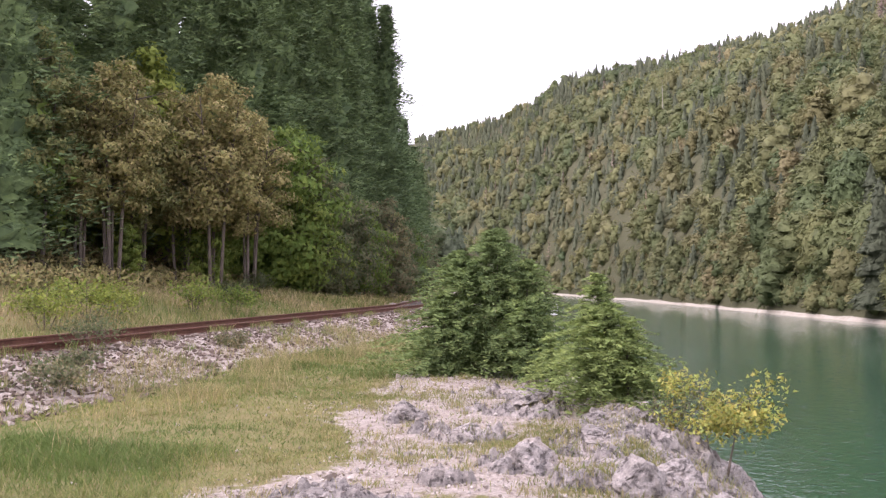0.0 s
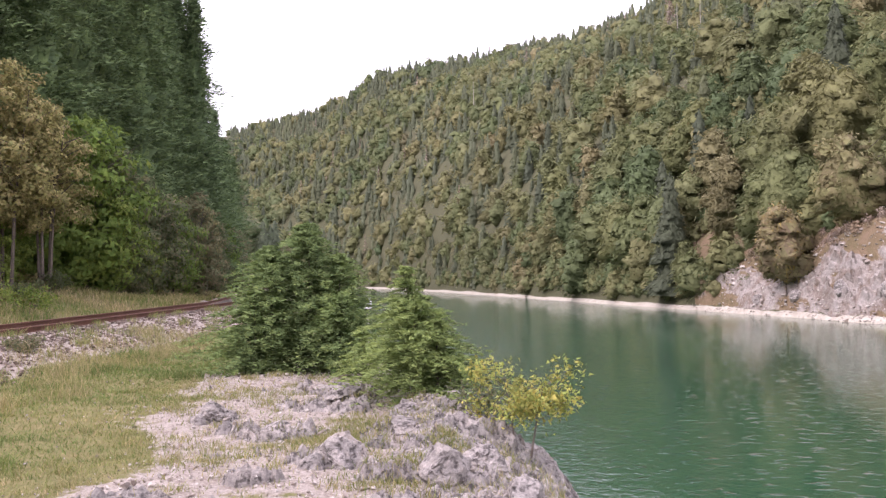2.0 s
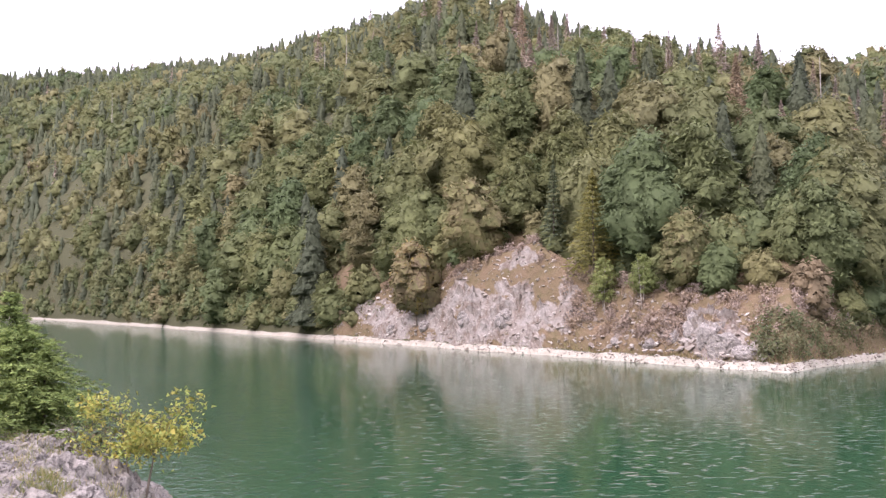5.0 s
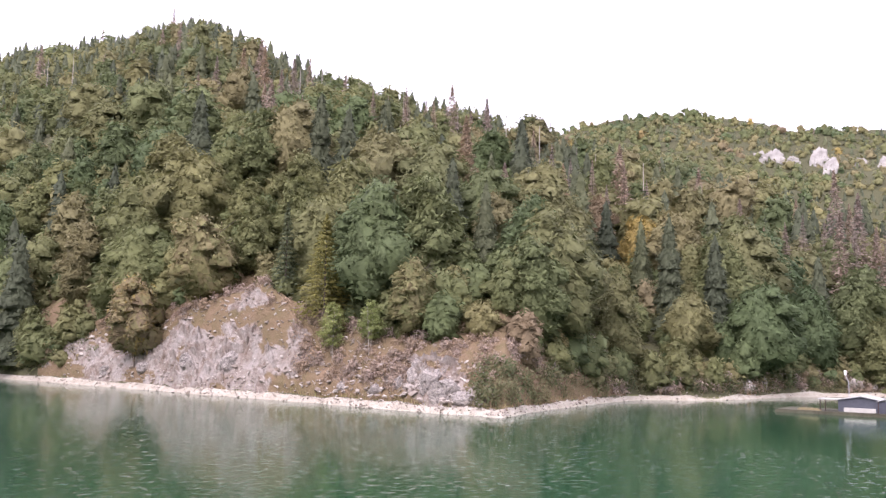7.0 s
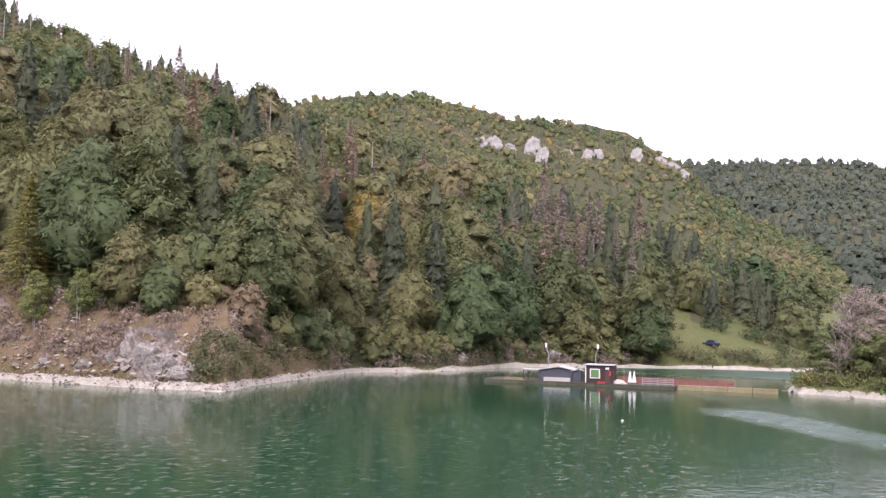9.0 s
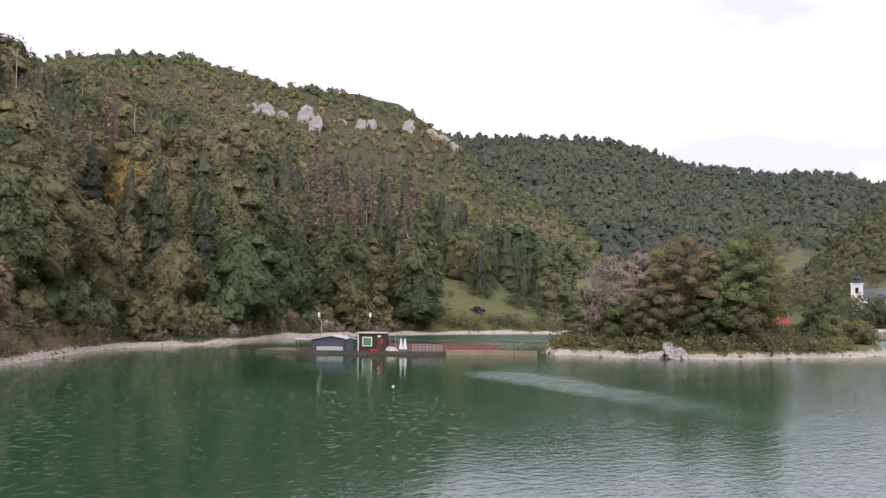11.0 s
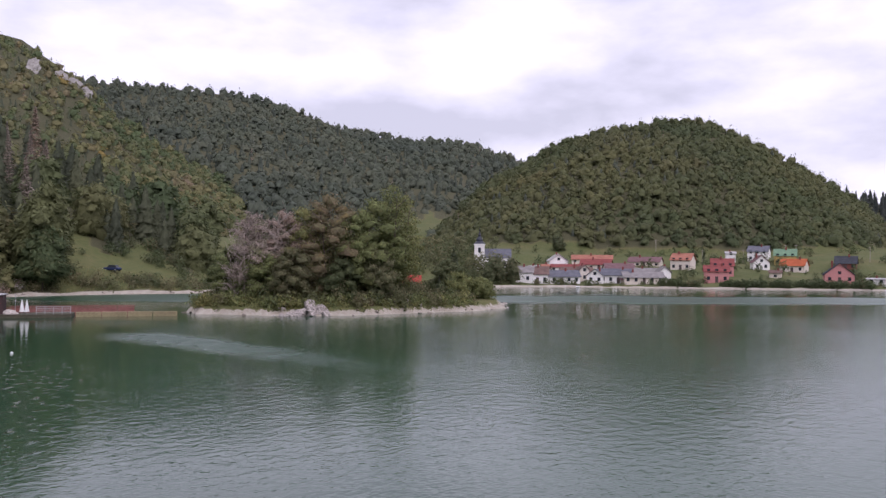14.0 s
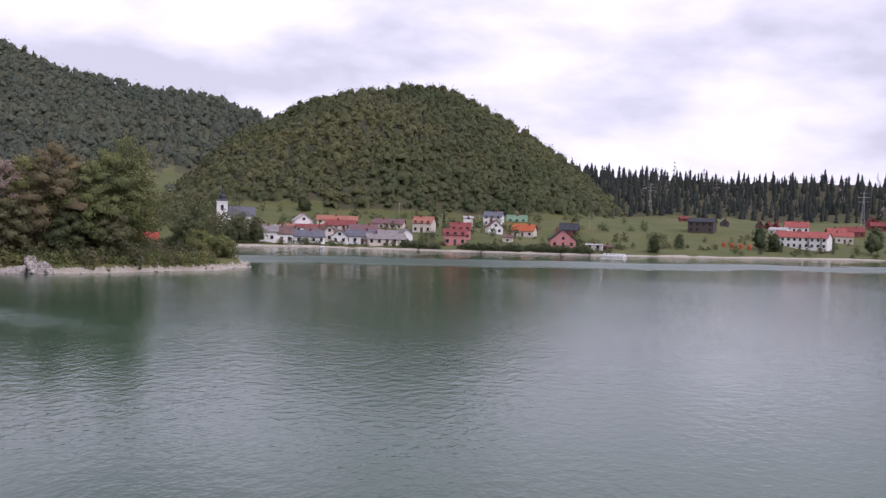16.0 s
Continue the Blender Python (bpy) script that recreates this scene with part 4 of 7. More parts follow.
def stone_material(name, stops, scale=25.0, relief=0.4):
    """Broken stone: each piece its own shade, with grain and dark specks."""
    m, n, l, p, _ = nodes_of(name)
    t = n.new("ShaderNodeAttribute")
    t.attribute_name = "tint"
    pos = n.new("ShaderNodeNewGeometry").outputs["Position"]
    g = noise_node(n, l, scale, 5, 0.65, pos)
    c = blend(n, l, 1.0, ramp(n, l, t.outputs["Fac"], stops), ramp(n, l, g.outputs[0], [(0.3, (0.6, 0.58, 0.56)), (0.7, (1.15, 1.15, 1.15))]), "MULTIPLY")
    l.new(c, p.inputs["Base Color"])
    p.inputs["Roughness"].default_value, p.inputs["Specular IOR Level"].default_value = 0.9, 0.2
    bump(n, l, p, g.outputs[0], relief, 0.02)
    return m


BALLAST = stone_material("ballast_stone", [(0.0, (0.085, 0.06, 0.046)), (0.5, (0.17, 0.132, 0.108)), (0.85, (0.25, 0.205, 0.175)), (1.0, (0.4, 0.35, 0.31))])
PEBBLE = stone_material("limestone_chips", [(0.0, (0.22, 0.18, 0.15)), (0.5, (0.36, 0.32, 0.285)), (1.0, (0.54, 0.5, 0.46))])


def limestone(name="weathered_limestone", pale=1.0):
    """Grey-lilac limestone with pale worn faces, dark lichen, brown seams and moss in the hollows."""
    m, n, l, p, _ = nodes_of(name)
    pos = n.new("ShaderNodeNewGeometry").outputs["Position"]
    a, b, c = noise_node(n, l, 14, 6, 0.7, pos), noise_node(n, l, 2.3, 5, 0.65, pos, 0.6), noise_node(n, l, 60, 3, 0.6, pos)
    base = ramp(n, l, b.outputs[0], [(0.28, tuple(pale * v for v in (0.11, 0.098, 0.09))), (0.43, tuple(pale * v for v in (0.25, 0.228, 0.212))), (0.58, tuple(pale * v for v in (0.38, 0.345, 0.32))), (0.72, tuple(pale * v for v in (0.24, 0.19, 0.15)))])
    lich = ramp(n, l, a.outputs[0], [(0.4, (0.26, 0.25, 0.25)), (0.48, (0.95, 0.95, 0.95)), (0.68, (1.25, 1.23, 1.2))])
    col = blend(n, l, 0.85, base, blend(n, l, 1.0, base, lich, "MULTIPLY"))
    fine = ramp(n, l, c.outputs[0], [(0.3, (0.75, 0.75, 0.75)), (0.7, (1.15, 1.15, 1.15))])
    l.new(blend(n, l, 1.0, col, fine, "MULTIPLY"), p.inputs["Base Color"])
    p.inputs["Roughness"].default_value, p.inputs["Specular IOR Level"].default_value = 0.92, 0.2
    h = n.new("ShaderNodeMath")
    h.operation = "ADD"
    l.new(a.outputs[0], h.inputs[0])
    l.new(b.outputs[0], h.inputs[1])
    bump(n, l, p, h.outputs[0], 0.9, 0.05)
    return m


LIMESTONE = limestone()
CLIFFSTONE = limestone("pale_cliff_limestone", 1.35)

# ballast shoulder and bed
cand = np.stack([rng.uniform(0.15, 3.6, 10000), 8 + 50 * rng.uniform(0, 1, 10000) ** 1.5], 1)
cand = cand[rng.uniform(0, 1, len(cand)) < np.clip(1.35 - cand[:, 0] * 0.22, 0.15, 1)]
bxy = np.stack([rail_x(cand[:, 1]) + cand[:, 0] / 0.978, cand[:, 1]], 1)
stones("ballast", bxy, rng.uniform(0.035, 0.085, len(bxy)), [BALLAST], "grey crushed stone ballast sloping beside the track", "gravel", sink=0.35)
bed = np.stack([rng.uniform(-2.3, -0.1, 2200), 6 + 50 * rng.uniform(0, 1, 2200) ** 1.4], 1)
bxy = np.stack([rail_x(bed[:, 1]) + bed[:, 0] / 0.978, bed[:, 1]], 1)
stones("ballast", bxy, rng.uniform(0.03, 0.06, len(bxy)), [BALLAST], "grey ballast packed between the rails", "gravel", sink=0.4)

# ---- the rock ledge: one sheet of bare limestone relief ----
lx, ly = np.meshgrid(np.arange(-1.6, 4.6, 0.036), np.arange(3.4, 15.5, 0.042), indexing="ij")


OUTCROPS = [(0.7, 7.8, 0.55), (-0.42, 10.6, 0.42), (1.0, 11.1, 0.65), (0.25, 9.6, 0.5), (1.5, 7.2, 0.75), (1.6, 8.8, 0.55), (-0.65, 6.1, 0.55), (0.5, 11.0, 0.4), (0.9, 12.6, 0.45), (1.45, 6.2, 0.5), (0.1, 7.2, 0.25)]


def ledge_relief(x, y):
    """Height of bare rock over the ground sheet, minus where turf or gravel covers it."""
    d = side(x, y)
    u, v = x * 0.94 + y * 0.34, y * 0.94 - x * 0.34
    ridged = 1 - np.abs(fbm(u * 0.7, v * 1.5, 0.62, 5, 41, 0.6))
    slabs = fbm(u * 0.8, v * 1.4, 1.1, 4, 42)
    steps = np.floor((slabs + ridged * 0.5) * 6) / 6
    joint = smooth(0.07, 0.0, np.abs(fbm(u, v * 1.6, 0.45, 3, 45))) + 0.7 * smooth(0.06, 0.0, np.abs(fbm(u * 1.3, v, 0.3, 2, 46)))
    blobs = 0 * x
    for cx, cy, cr in OUTCROPS:
        blobs = np.maximum(blobs, 1.25 - np.hypot((x - cx) * 0.9, (y - cy) * 1.1) / cr)
    blobs = np.maximum(blobs, 1.15 * smooth(1.0, 0.1, d) * smooth(12.5, 10.5, y))
    cover = smooth(0.3, 0.62, blobs + 0.42 * fbm(x, y, 0.55, 5, 43, 0.62) - 0.1 * (d > 2.2))
    rel = 0.07 * steps + 0.12 * (ridged - 0.6) + 0.05 * fbm(x, y, 0.15, 4, 44, 0.7) - 0.12 * joint
    rim = smooth(3.4, 3.9, y) * smooth(15.4, 14.2, y) * smooth(-1.6, -0.9, x)
    return (rel + 0.045) * cover * rim - 0.06 * (1 - cover * rim)


lz = land(lx, ly) + ledge_relief(lx, ly)
q = np.arange(lx.size).reshape(lx.shape)
lf = np.stack([q[:-1, :-1].ravel(), q[1:, :-1].ravel(), q[1:, 1:].ravel(), q[:-1, 1:].ravel()], 1)
tagged(new("rock_ledge", set_mesh("rock_ledge", np.stack([lx.ravel(), ly.ravel(), lz.ravel()], 1), lf, [LIMESTONE], smooth_faces=False)), "bare weathered limestone ledge broken into low slabs", "rock", kind="structure")


def surface(x, y):
    return np.maximum(land(x, y), land(x, y) + np.where((x > -1.6) & (x < 4.5) & (y > 3.4) & (y < 15.4), ledge_relief(x, y), -1))


def boulder(at, size, seed, turn=0.0, label="rough grey limestone boulder bedded in the ledge", mat=None):
    """A craggy block with flat broken faces, cracks and a rounded back."""
    bm = bmesh.new()
    bmesh.ops.create_icosphere(bm, subdivisions=4, radius=1.0)
    r = random.Random(seed)
    planes = [(Vector((r.uniform(-1, 1), r.uniform(-1, 1), r.uniform(-0.2, 1))).normalized(), r.uniform(0.4, 0.8)) for _ in range(14)]
    for v in bm.verts:
        for nrm, dist in planes:
            k = v.co.dot(nrm) - dist
            if k > 0:
                v.co -= nrm * k * 0.92
        o = Vector((seed * 3.1, seed * 1.7, 0))
        v.co += v.co.normalized() * (0.10 * noise.noise(v.co * 2.3 + o) - 0.16 * max(0, 0.12 - abs(noise.noise(v.co * 3.1 + o))) * 5 + 0.05 * noise.noise(v.co * 7 + o) + 0.05 * noise.noise(v.co * 15 + o))
        v.co = Vector((v.co.x * size[0], v.co.y * size[1], v.co.z * size[2]))
    me = bpy.data.meshes.new("boulder")
    bm.to_mesh(me)
    bm.free()
    me.materials.append(mat or LIMESTONE)
    ob = new("boulder", me)
    z = max(float(surface(np.array([at[0]]), np.array([at[1]]))[0]), float(island_height(np.array([at[0]]), np.array([at[1]]))[0]))
    ob.matrix_basis = pose(at[0], at[1], z + size[2] * 0.25, 0, 0, turn)
    return tagged(ob, label, "rock", "boulders on the ledge")


for k, (x, y, sx, sy, sz) in enumerate([(0.74, 7.75, 0.34, 0.28, 0.22), (0.5, 7.62, 0.2, 0.2, 0.14), (-0.42, 10.6, 0.25, 0.2, 0.13), (1.05, 11.2, 0.42, 0.25, 0.13), (0.25, 9.6, 0.28, 0.2, 0.09),
                                        (1.45, 7.5, 0.3, 0.24, 0.16), (1.42, 6.45, 0.24, 0.2, 0.2), (1.78, 6.9, 0.22, 0.3, 0.16), (1.85, 5.9, 0.2, 0.3, 0.18), (1.5, 8.8, 0.3, 0.2, 0.12), (1.95, 8.3, 0.22, 0.4, 0.14),
                                        (1.2, 6.75, 0.09, 0.08, 0.07), (1.3, 8.0, 0.12, 0.1, 0.07), (-0.85, 6.2, 0.3, 0.22, 0.07), (-0.5, 6.05, 0.25, 0.16, 0.06), (0.95, 12.6, 0.35, 0.2, 0.09), (1.7, 9.9, 0.26, 0.2, 0.12)]):
    boulder((x, y), (sx, sy, sz), k + 3, random.uniform(0, 360))
boulder((2.55, 12.2), (0.4, 0.3, 0.3), 77, 20, "pale limestone block showing behind the young firs", CLIFFSTONE)

# chips and small stones on the worn ground
c = np.stack([rng.uniform(-3.2, 2.6, 12500), 5.4 + 9.7 * rng.uniform(0, 1, 12500) ** 1.2], 1)
cov = covers(c[:, 0], c[:, 1])["stony"]
c = c[(rng.uniform(0, 1, len(c)) < cov * 0.9 + 0.03) & (side(c[:, 0], c[:, 1]) > 0.1)]
stones("stone_chips", c, np.clip(rng.lognormal(-4.4, 0.5, len(c)), 0.005, 0.05), [PEBBLE], "pale limestone chips strewn over the trodden ledge", "gravel", sink=0.2, zf=surface)


# ---- grass ----
def blades(rng, xy, z, tall, width, lean=0.35, tint=(0.5, 0.2)):
    """Bent blades, each two joined pieces: quads (n, 4, 3) twice."""
    n = len(xy)
    a = rng.uniform(0, 2 * math.pi, n)
    side_ = np.stack([np.cos(a), np.sin(a), 0 * a], 1) * (width * rng.uniform(0.6, 1.3, n))[:, None] * 0.5
    b = rng.uniform(0, 2 * math.pi, n)
    h = tall * rng.uniform(0.5, 1.3, n)
    bend = np.stack([np.cos(b), np.sin(b), 0 * b], 1) * (h * lean * rng.uniform(0.2, 1.6, n))[:, None]
    p0 = np.stack([xy[:, 0], xy[:, 1], z], 1)
    p1 = p0 + np.array([0, 0, 1.0]) * (h * 0.6)[:, None] + bend * 0.35
    p2 = p0 + np.array([0, 0, 1.0]) * h[:, None] + bend
    q = np.concatenate([np.stack([p0 - side_, p0 + side_, p1 + side_ * 0.8, p1 - side_ * 0.8], 1), np.stack([p1 - side_ * 0.8, p1 + side_ * 0.8, p2 + side_ * 0.1, p2 - side_ * 0.1], 1)])
    t = np.clip(rng.normal(*tint, n), 0, 1)
    return q, np.concatenate([np.repeat(t, 4), np.repeat(t, 4)])


def grass(name, xy, tall, width, label, tint=None, lean=0.35, zf=None):
    z = (zf or land)(xy[:, 0], xy[:, 1]) - 0.01
    q, t = blades(rng, xy, z, tall, width, lean)
    if tint is not None:
        t = np.clip(np.concatenate([np.repeat(tint, 4), np.repeat(tint, 4)]), 0, 1)
    return tagged(new(name, quads_mesh(name, q, [GRASSBLADE], t)), label, "grass", kind="stuff")


def dryness(x, y):
    return 0.45 + 0.35 * fbm(x, y, 1.8, 3, 61) + 0.2 * fbm(x, y, 7, 2, 62)


# short turf between ledge and ballast
g = np.stack([rng.uniform(-8, 2.6, 128000), 5.6 + 18 * rng.uniform(0, 1, 128000) ** 1.6], 1)
sg = (g[:, 0] - rail_x(g[:, 1])) * 0.978
cv = covers(g[:, 0], g[:, 1])["stony"]
dens = np.where(cv > 0.5, 0.09, 1.0) * (side(g[:, 0], g[:, 1]) > -0.5)
g = g[(sg > 2.8) & (rng.uniform(0, 1, len(g)) < dens)]
far_ = np.clip(g[:, 1] / 8, 0.7, 2.2)
lush = smooth(0.15, 0.75, 0.6 * fbm(g[:, 0], g[:, 1], 1.4, 3, 63) + 0.9 * smooth(9.5, 7.5, g[:, 1]) * smooth(-1.3, -2.2, g[:, 0]))
grass("turf", g, (0.045 + 0.13 * lush) * (0.8 + 0.25 * far_), 0.008 * far_, "short grass with worn and dry patches beside the ledge", dryness(g[:, 0], g[:, 1]) - 0.24 * lush + rng.normal(0, 0.2, len(g)), lean=0.9)
# tall dry tussocks along the foot of the ballast and on the verge
tc = np.stack([rng.uniform(-8.5, -1.0, 210), rng.uniform(4.5, 26, 210)], 1)
ts = (tc[:, 0] - rail_x(tc[:, 1])) * 0.978
tc = tc[(ts > 2.2) & (ts < 5.4)]
tx = np.repeat(tc, 70, 0) + rng.normal(0, 0.2, (len(tc) * 70, 2))
grass("dry_tussocks", tx, 0.34, 0.007, "tall dry grass tussocks at the foot of the ballast", 0.66 + rng.normal(0, 0.22, len(tx)), lean=0.75)
v_ = np.stack([rng.uniform(-9.5, -2.4, 30000), 12 + 60 * rng.uniform(0, 1, 30000) ** 1.5], 1)
vx = np.stack([rail_x(v_[:, 1]) + v_[:, 0] / 0.978, v_[:, 1]], 1)
vt = np.clip(v_[:, 1] / 22, 0.6, 2.2)
grass("verge_grass", vx, 0.42 * (0.75 + 0.4 * fbm(vx[:, 0], vx[:, 1], 3, 2, 66)), 0.018 * vt, "rank mixed grass on the verge behind the track", dryness(vx[:, 0], vx[:, 1]) + rng.normal(0.12, 0.26, len(vx)), lean=0.6)
# tufts among the rocks
rc = np.stack([rng.uniform(-1.8, 2.6, 230), rng.uniform(5.5, 14.5, 230)], 1)
rx_ = np.repeat(rc, 55, 0) + rng.normal(0, 0.07, (230 * 55, 2))
grass("rock_tufts", rx_, 0.1, 0.006, "small dry grass tufts rooted in the rock joints", 0.55 + rng.normal(0, 0.2, len(rx_)), lean=0.6, zf=lambda x, y: surface(x, y) - 0.02)
gp = np.concatenate([rng.normal((0.95, 9.0), (0.3, 0.35), (2600, 2)), rng.normal((1.2, 6.9), (0.25, 0.3), (1500, 2)), rng.normal((0.4, 8.6), (0.35, 0.2), (600, 2)), rng.normal((1.75, 7.9), (0.12, 0.45), (1600, 2)), rng.normal((0.0, 12.6), (0.9, 0.35), (1500, 2)), rng.normal((1.3, 9.9), (0.25, 0.3), (1400, 2)), rng.normal((-0.4, 8.2), (0.35, 0.25), (500, 2))])
grass("ledge_turf", gp, 0.07, 0.007, "patches of short dry turf between the rocks", 0.5 + rng.normal(0, 0.2, len(gp)), lean=0.6, zf=lambda x, y: surface(x, y) - 0.01)
# weeds poking through the ballast
wc = np.stack([rng.uniform(0.2, 3.4, 150), 6 + 40 * rng.uniform(0, 1, 150)], 1)
wx = np.repeat(np.stack([rail_x(wc[:, 1]) + wc[:, 0] / 0.978, wc[:, 1]], 1), 40, 0) + rng.normal(0, 0.1, (150 * 40, 2))
grass("ballast_weeds", wx, 0.2, 0.012, "thin weeds growing through the ballast", 0.4 + rng.normal(0, 0.25, len(wx)), lean=0.6)


# ---- young firs and saplings on the brink ----
def fir_bough_sprays(rng, high, wide, boughs, sprays, size, low=0.03, lift=0.25, taper=0.65):
    """Feathered boughs: rows of needle sprays on both sides of each bough."""
    out = []
    for _ in range(boughs):
        u = low + (1 - low) * rng.uniform(0, 1) ** 0.85
        a = rng.uniform(0, 2 * math.pi)
        reach = wide * 0.5 * (1.02 - u) ** taper * rng.uniform(0.4, 1.4) * min(1.0, 0.55 + 3 * u)
        n = max(6, int(sprays * (0.35 + reach / wide)))
        f = np.sort(rng.uniform(0.08, 1, n))
        d = np.array([math.cos(a), math.sin(a), 0])
        sidev = np.array([-d[1], d[0], 0])
        pos = d * (reach * f)[:, None] + np.array([0, 0, high * u]) + np.array([0, 0, 1.0]) * (reach * (lift * f - 0.3 * f**2))[:, None]
        w = (1 - f) * reach * 0.3 + 0.03
        off = rng.uniform(-1, 1, n)
        pos = pos + sidev * (off * w)[:, None] + rng.normal(0, 0.009 * high, (n, 3)) * np.array([1, 1, 0.7])
        ax = d * 1.0 + sidev * (np.sign(off) * 0.7)[:, None] + np.array([0, 0, 0.1])
        nrm = np.tile(d * 0.75 + np.array([0, 0, 0.65]), (n, 1))
        out.append(tufts(rng, pos, nrm, size, 3.6, 0.7, ax, 0.35))
    return np.concatenate(out)


def young_fir(at, high, wide, boughs, sprays, size, seed, label, tint, turn=0.0, taper=0.65):
    r = np.random.default_rng(seed)
    z = float(land(np.array([at[0]]), np.array([at[1]]))[0]) - 0.05
    ob = empty("young_fir", label, "conifer", (at[0], at[1], z), turn, "young firs on the brink")
    part("trunk", quads_mesh("trunk", stem(high * 0.97, 0.03 * high ** 0.5, 0.004, 7, 0.03), [BARK]), None, ob, "thin brown trunk")
    q = fir_bough_sprays(r, high, wide, boughs, sprays, size, taper=taper)
    # inner and low sprays tinted darker, as shade inside the bush; tips paler
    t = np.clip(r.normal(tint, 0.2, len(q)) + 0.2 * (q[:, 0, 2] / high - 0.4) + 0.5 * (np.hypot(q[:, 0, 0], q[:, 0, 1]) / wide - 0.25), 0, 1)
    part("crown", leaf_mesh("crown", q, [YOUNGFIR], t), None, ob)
    return ob


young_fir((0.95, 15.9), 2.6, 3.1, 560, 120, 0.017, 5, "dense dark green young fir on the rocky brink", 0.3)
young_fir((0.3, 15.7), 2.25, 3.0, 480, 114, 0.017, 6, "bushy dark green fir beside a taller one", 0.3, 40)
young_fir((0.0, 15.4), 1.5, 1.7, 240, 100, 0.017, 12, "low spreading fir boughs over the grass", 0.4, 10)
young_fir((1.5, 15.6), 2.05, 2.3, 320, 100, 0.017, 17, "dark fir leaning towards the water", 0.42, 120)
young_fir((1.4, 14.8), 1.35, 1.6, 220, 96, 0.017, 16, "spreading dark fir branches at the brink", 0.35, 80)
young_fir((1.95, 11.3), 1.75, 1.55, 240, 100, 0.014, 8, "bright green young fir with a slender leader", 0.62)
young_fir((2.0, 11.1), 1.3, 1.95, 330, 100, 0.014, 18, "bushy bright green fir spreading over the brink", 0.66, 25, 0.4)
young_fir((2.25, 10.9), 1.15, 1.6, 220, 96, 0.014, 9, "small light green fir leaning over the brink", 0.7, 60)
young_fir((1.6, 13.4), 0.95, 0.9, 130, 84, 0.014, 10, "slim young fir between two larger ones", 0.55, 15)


def sapling(name, at, base, high, wide, leaves, size, seed, label, mat, tint, stems=3, category="shrub", group=""):
    """A few thin forked stems carrying loose leaves."""
    r = np.random.default_rng(seed)
    ob = empty(name, label, category, (at[0], at[1], base), r.uniform(0, 360), group)
    wood_, tips = [], []
    for k in range(stems):
        a = k * 2 * math.pi / stems + r.uniform(-0.5, 0.5)
        lean_ = r.uniform(0.15, 0.4) * wide
        mid = np.array([lean_ * math.cos(a) * 0.5, lean_ * math.sin(a) * 0.5, high * 0.45])
        top = np.array([lean_ * math.cos(a), lean_ * math.sin(a), high * r.uniform(0.8, 1.0)])
        wood_ += [limb((0, 0, 0), mid, 0.011 * high, 0.008 * high), limb(mid, top, 0.008 * high, 0.002 * high)]
        tips.append(top)
        for _ in range(7):
            f = r.uniform(0.15, 1)
            s = mid + (top - mid) * f
            b = r.uniform(0, 2 * math.pi)
            e = s + np.array([math.cos(b), math.sin(b), r.uniform(0.0, 0.7)]) * wide * r.uniform(0.18, 0.42) * (1.2 - 0.5 * f)
            wood_.append(limb(s, e, 0.004 * high, 0.0015 * high, 3))
            tips += [s + (e - s) * 0.6, e, e]
    tips = np.array(tips)
    c = tips[r.integers(0, len(tips), leaves)] + r.normal(0, 0.07 * wide, (leaves, 3))
    q = tufts(r, c, np.tile(np.array([0, 0, 0.6]), (leaves, 1)), size, 1.6, 0.7, None, 0.6)
    part("stem", quads_mesh("stem", np.concatenate(wood_), [BARK]), None, ob)
    part("leaves", leaf_mesh("leaves", q, [mat], np.clip(r.normal(tint, 0.25, leaves), 0, 1)), None, ob)
    return ob


sapling("sapling", (2.85, 9.2), 6.55, 1.55, 1.15, 2600, 0.026, 21, "small sapling with yellowing leaves over the water", YELLOWLEAF, 0.65, 2, "sapling")
sapling("shrub", (2.6, 9.9), 6.7, 1.0, 0.8, 700, 0.024, 22, "sparse grey-green shrub below the brink", BROADLEAF, 0.45, 4)
for k, (ss, yy, hh, ww, mt, tt) in enumerate([(-4.0, 24, 1.3, 1.3, LIMELEAF, 0.5), (-4.4, 26, 1.0, 1.3, LIMELEAF, 0.8), (-3.6, 29, 1.3, 1.4, LIMELEAF, 0.3), (-3.4, 31.5, 1.1, 1.2, LIMELEAF, 0.2), (-5.5, 36, 1.0, 1.0, BROADLEAF, 0.2), (-3.5, 21.5, 1.1, 1.5, LIMELEAF, 0.6), (-6.5, 41, 1.2, 1.3, BROADLEAF, 0.05), (-5.0, 47, 0.9, 1.1, BROADLEAF, 0.5), (-5.2, 33, 0.8, 1.2, BROADLEAF, 0.85)]):
    xx = float(rail_x(yy)) + ss / 0.978
    sapling("shrub", (xx, yy), float(land(np.array([xx]), np.array([yy]))[0]) - 0.3, hh * 1.05, ww * 1.25, 1100, 0.05, 30 + k, "leafy light green shrub in the rank verge grass" if mt is LIMELEAF else "low dull green shrub in the verge grass", mt, tt, 5, "shrub", "verge shrubs")
for k, (xx, yy, hh, ww, tt) in enumerate([(-6.5, 16.6, 0.75, 1.3, 0.05), (-5.3, 12.2, 0.5, 1.0, 0.4), (-5.8, 14.0, 0.5, 0.7, 0.3), (-4.6, 19.5, 0.45, 0.7, 0.5)]):
    sapling("weed_clump", (xx, yy), float(land(np.array([xx]), np.array([yy]))[0]) - 0.2, hh, ww, 900, 0.03, 60 + k, "dull green weed clump growing in the ballast", BROADLEAF, tt, 6, "weeds", "weeds in the ballast")
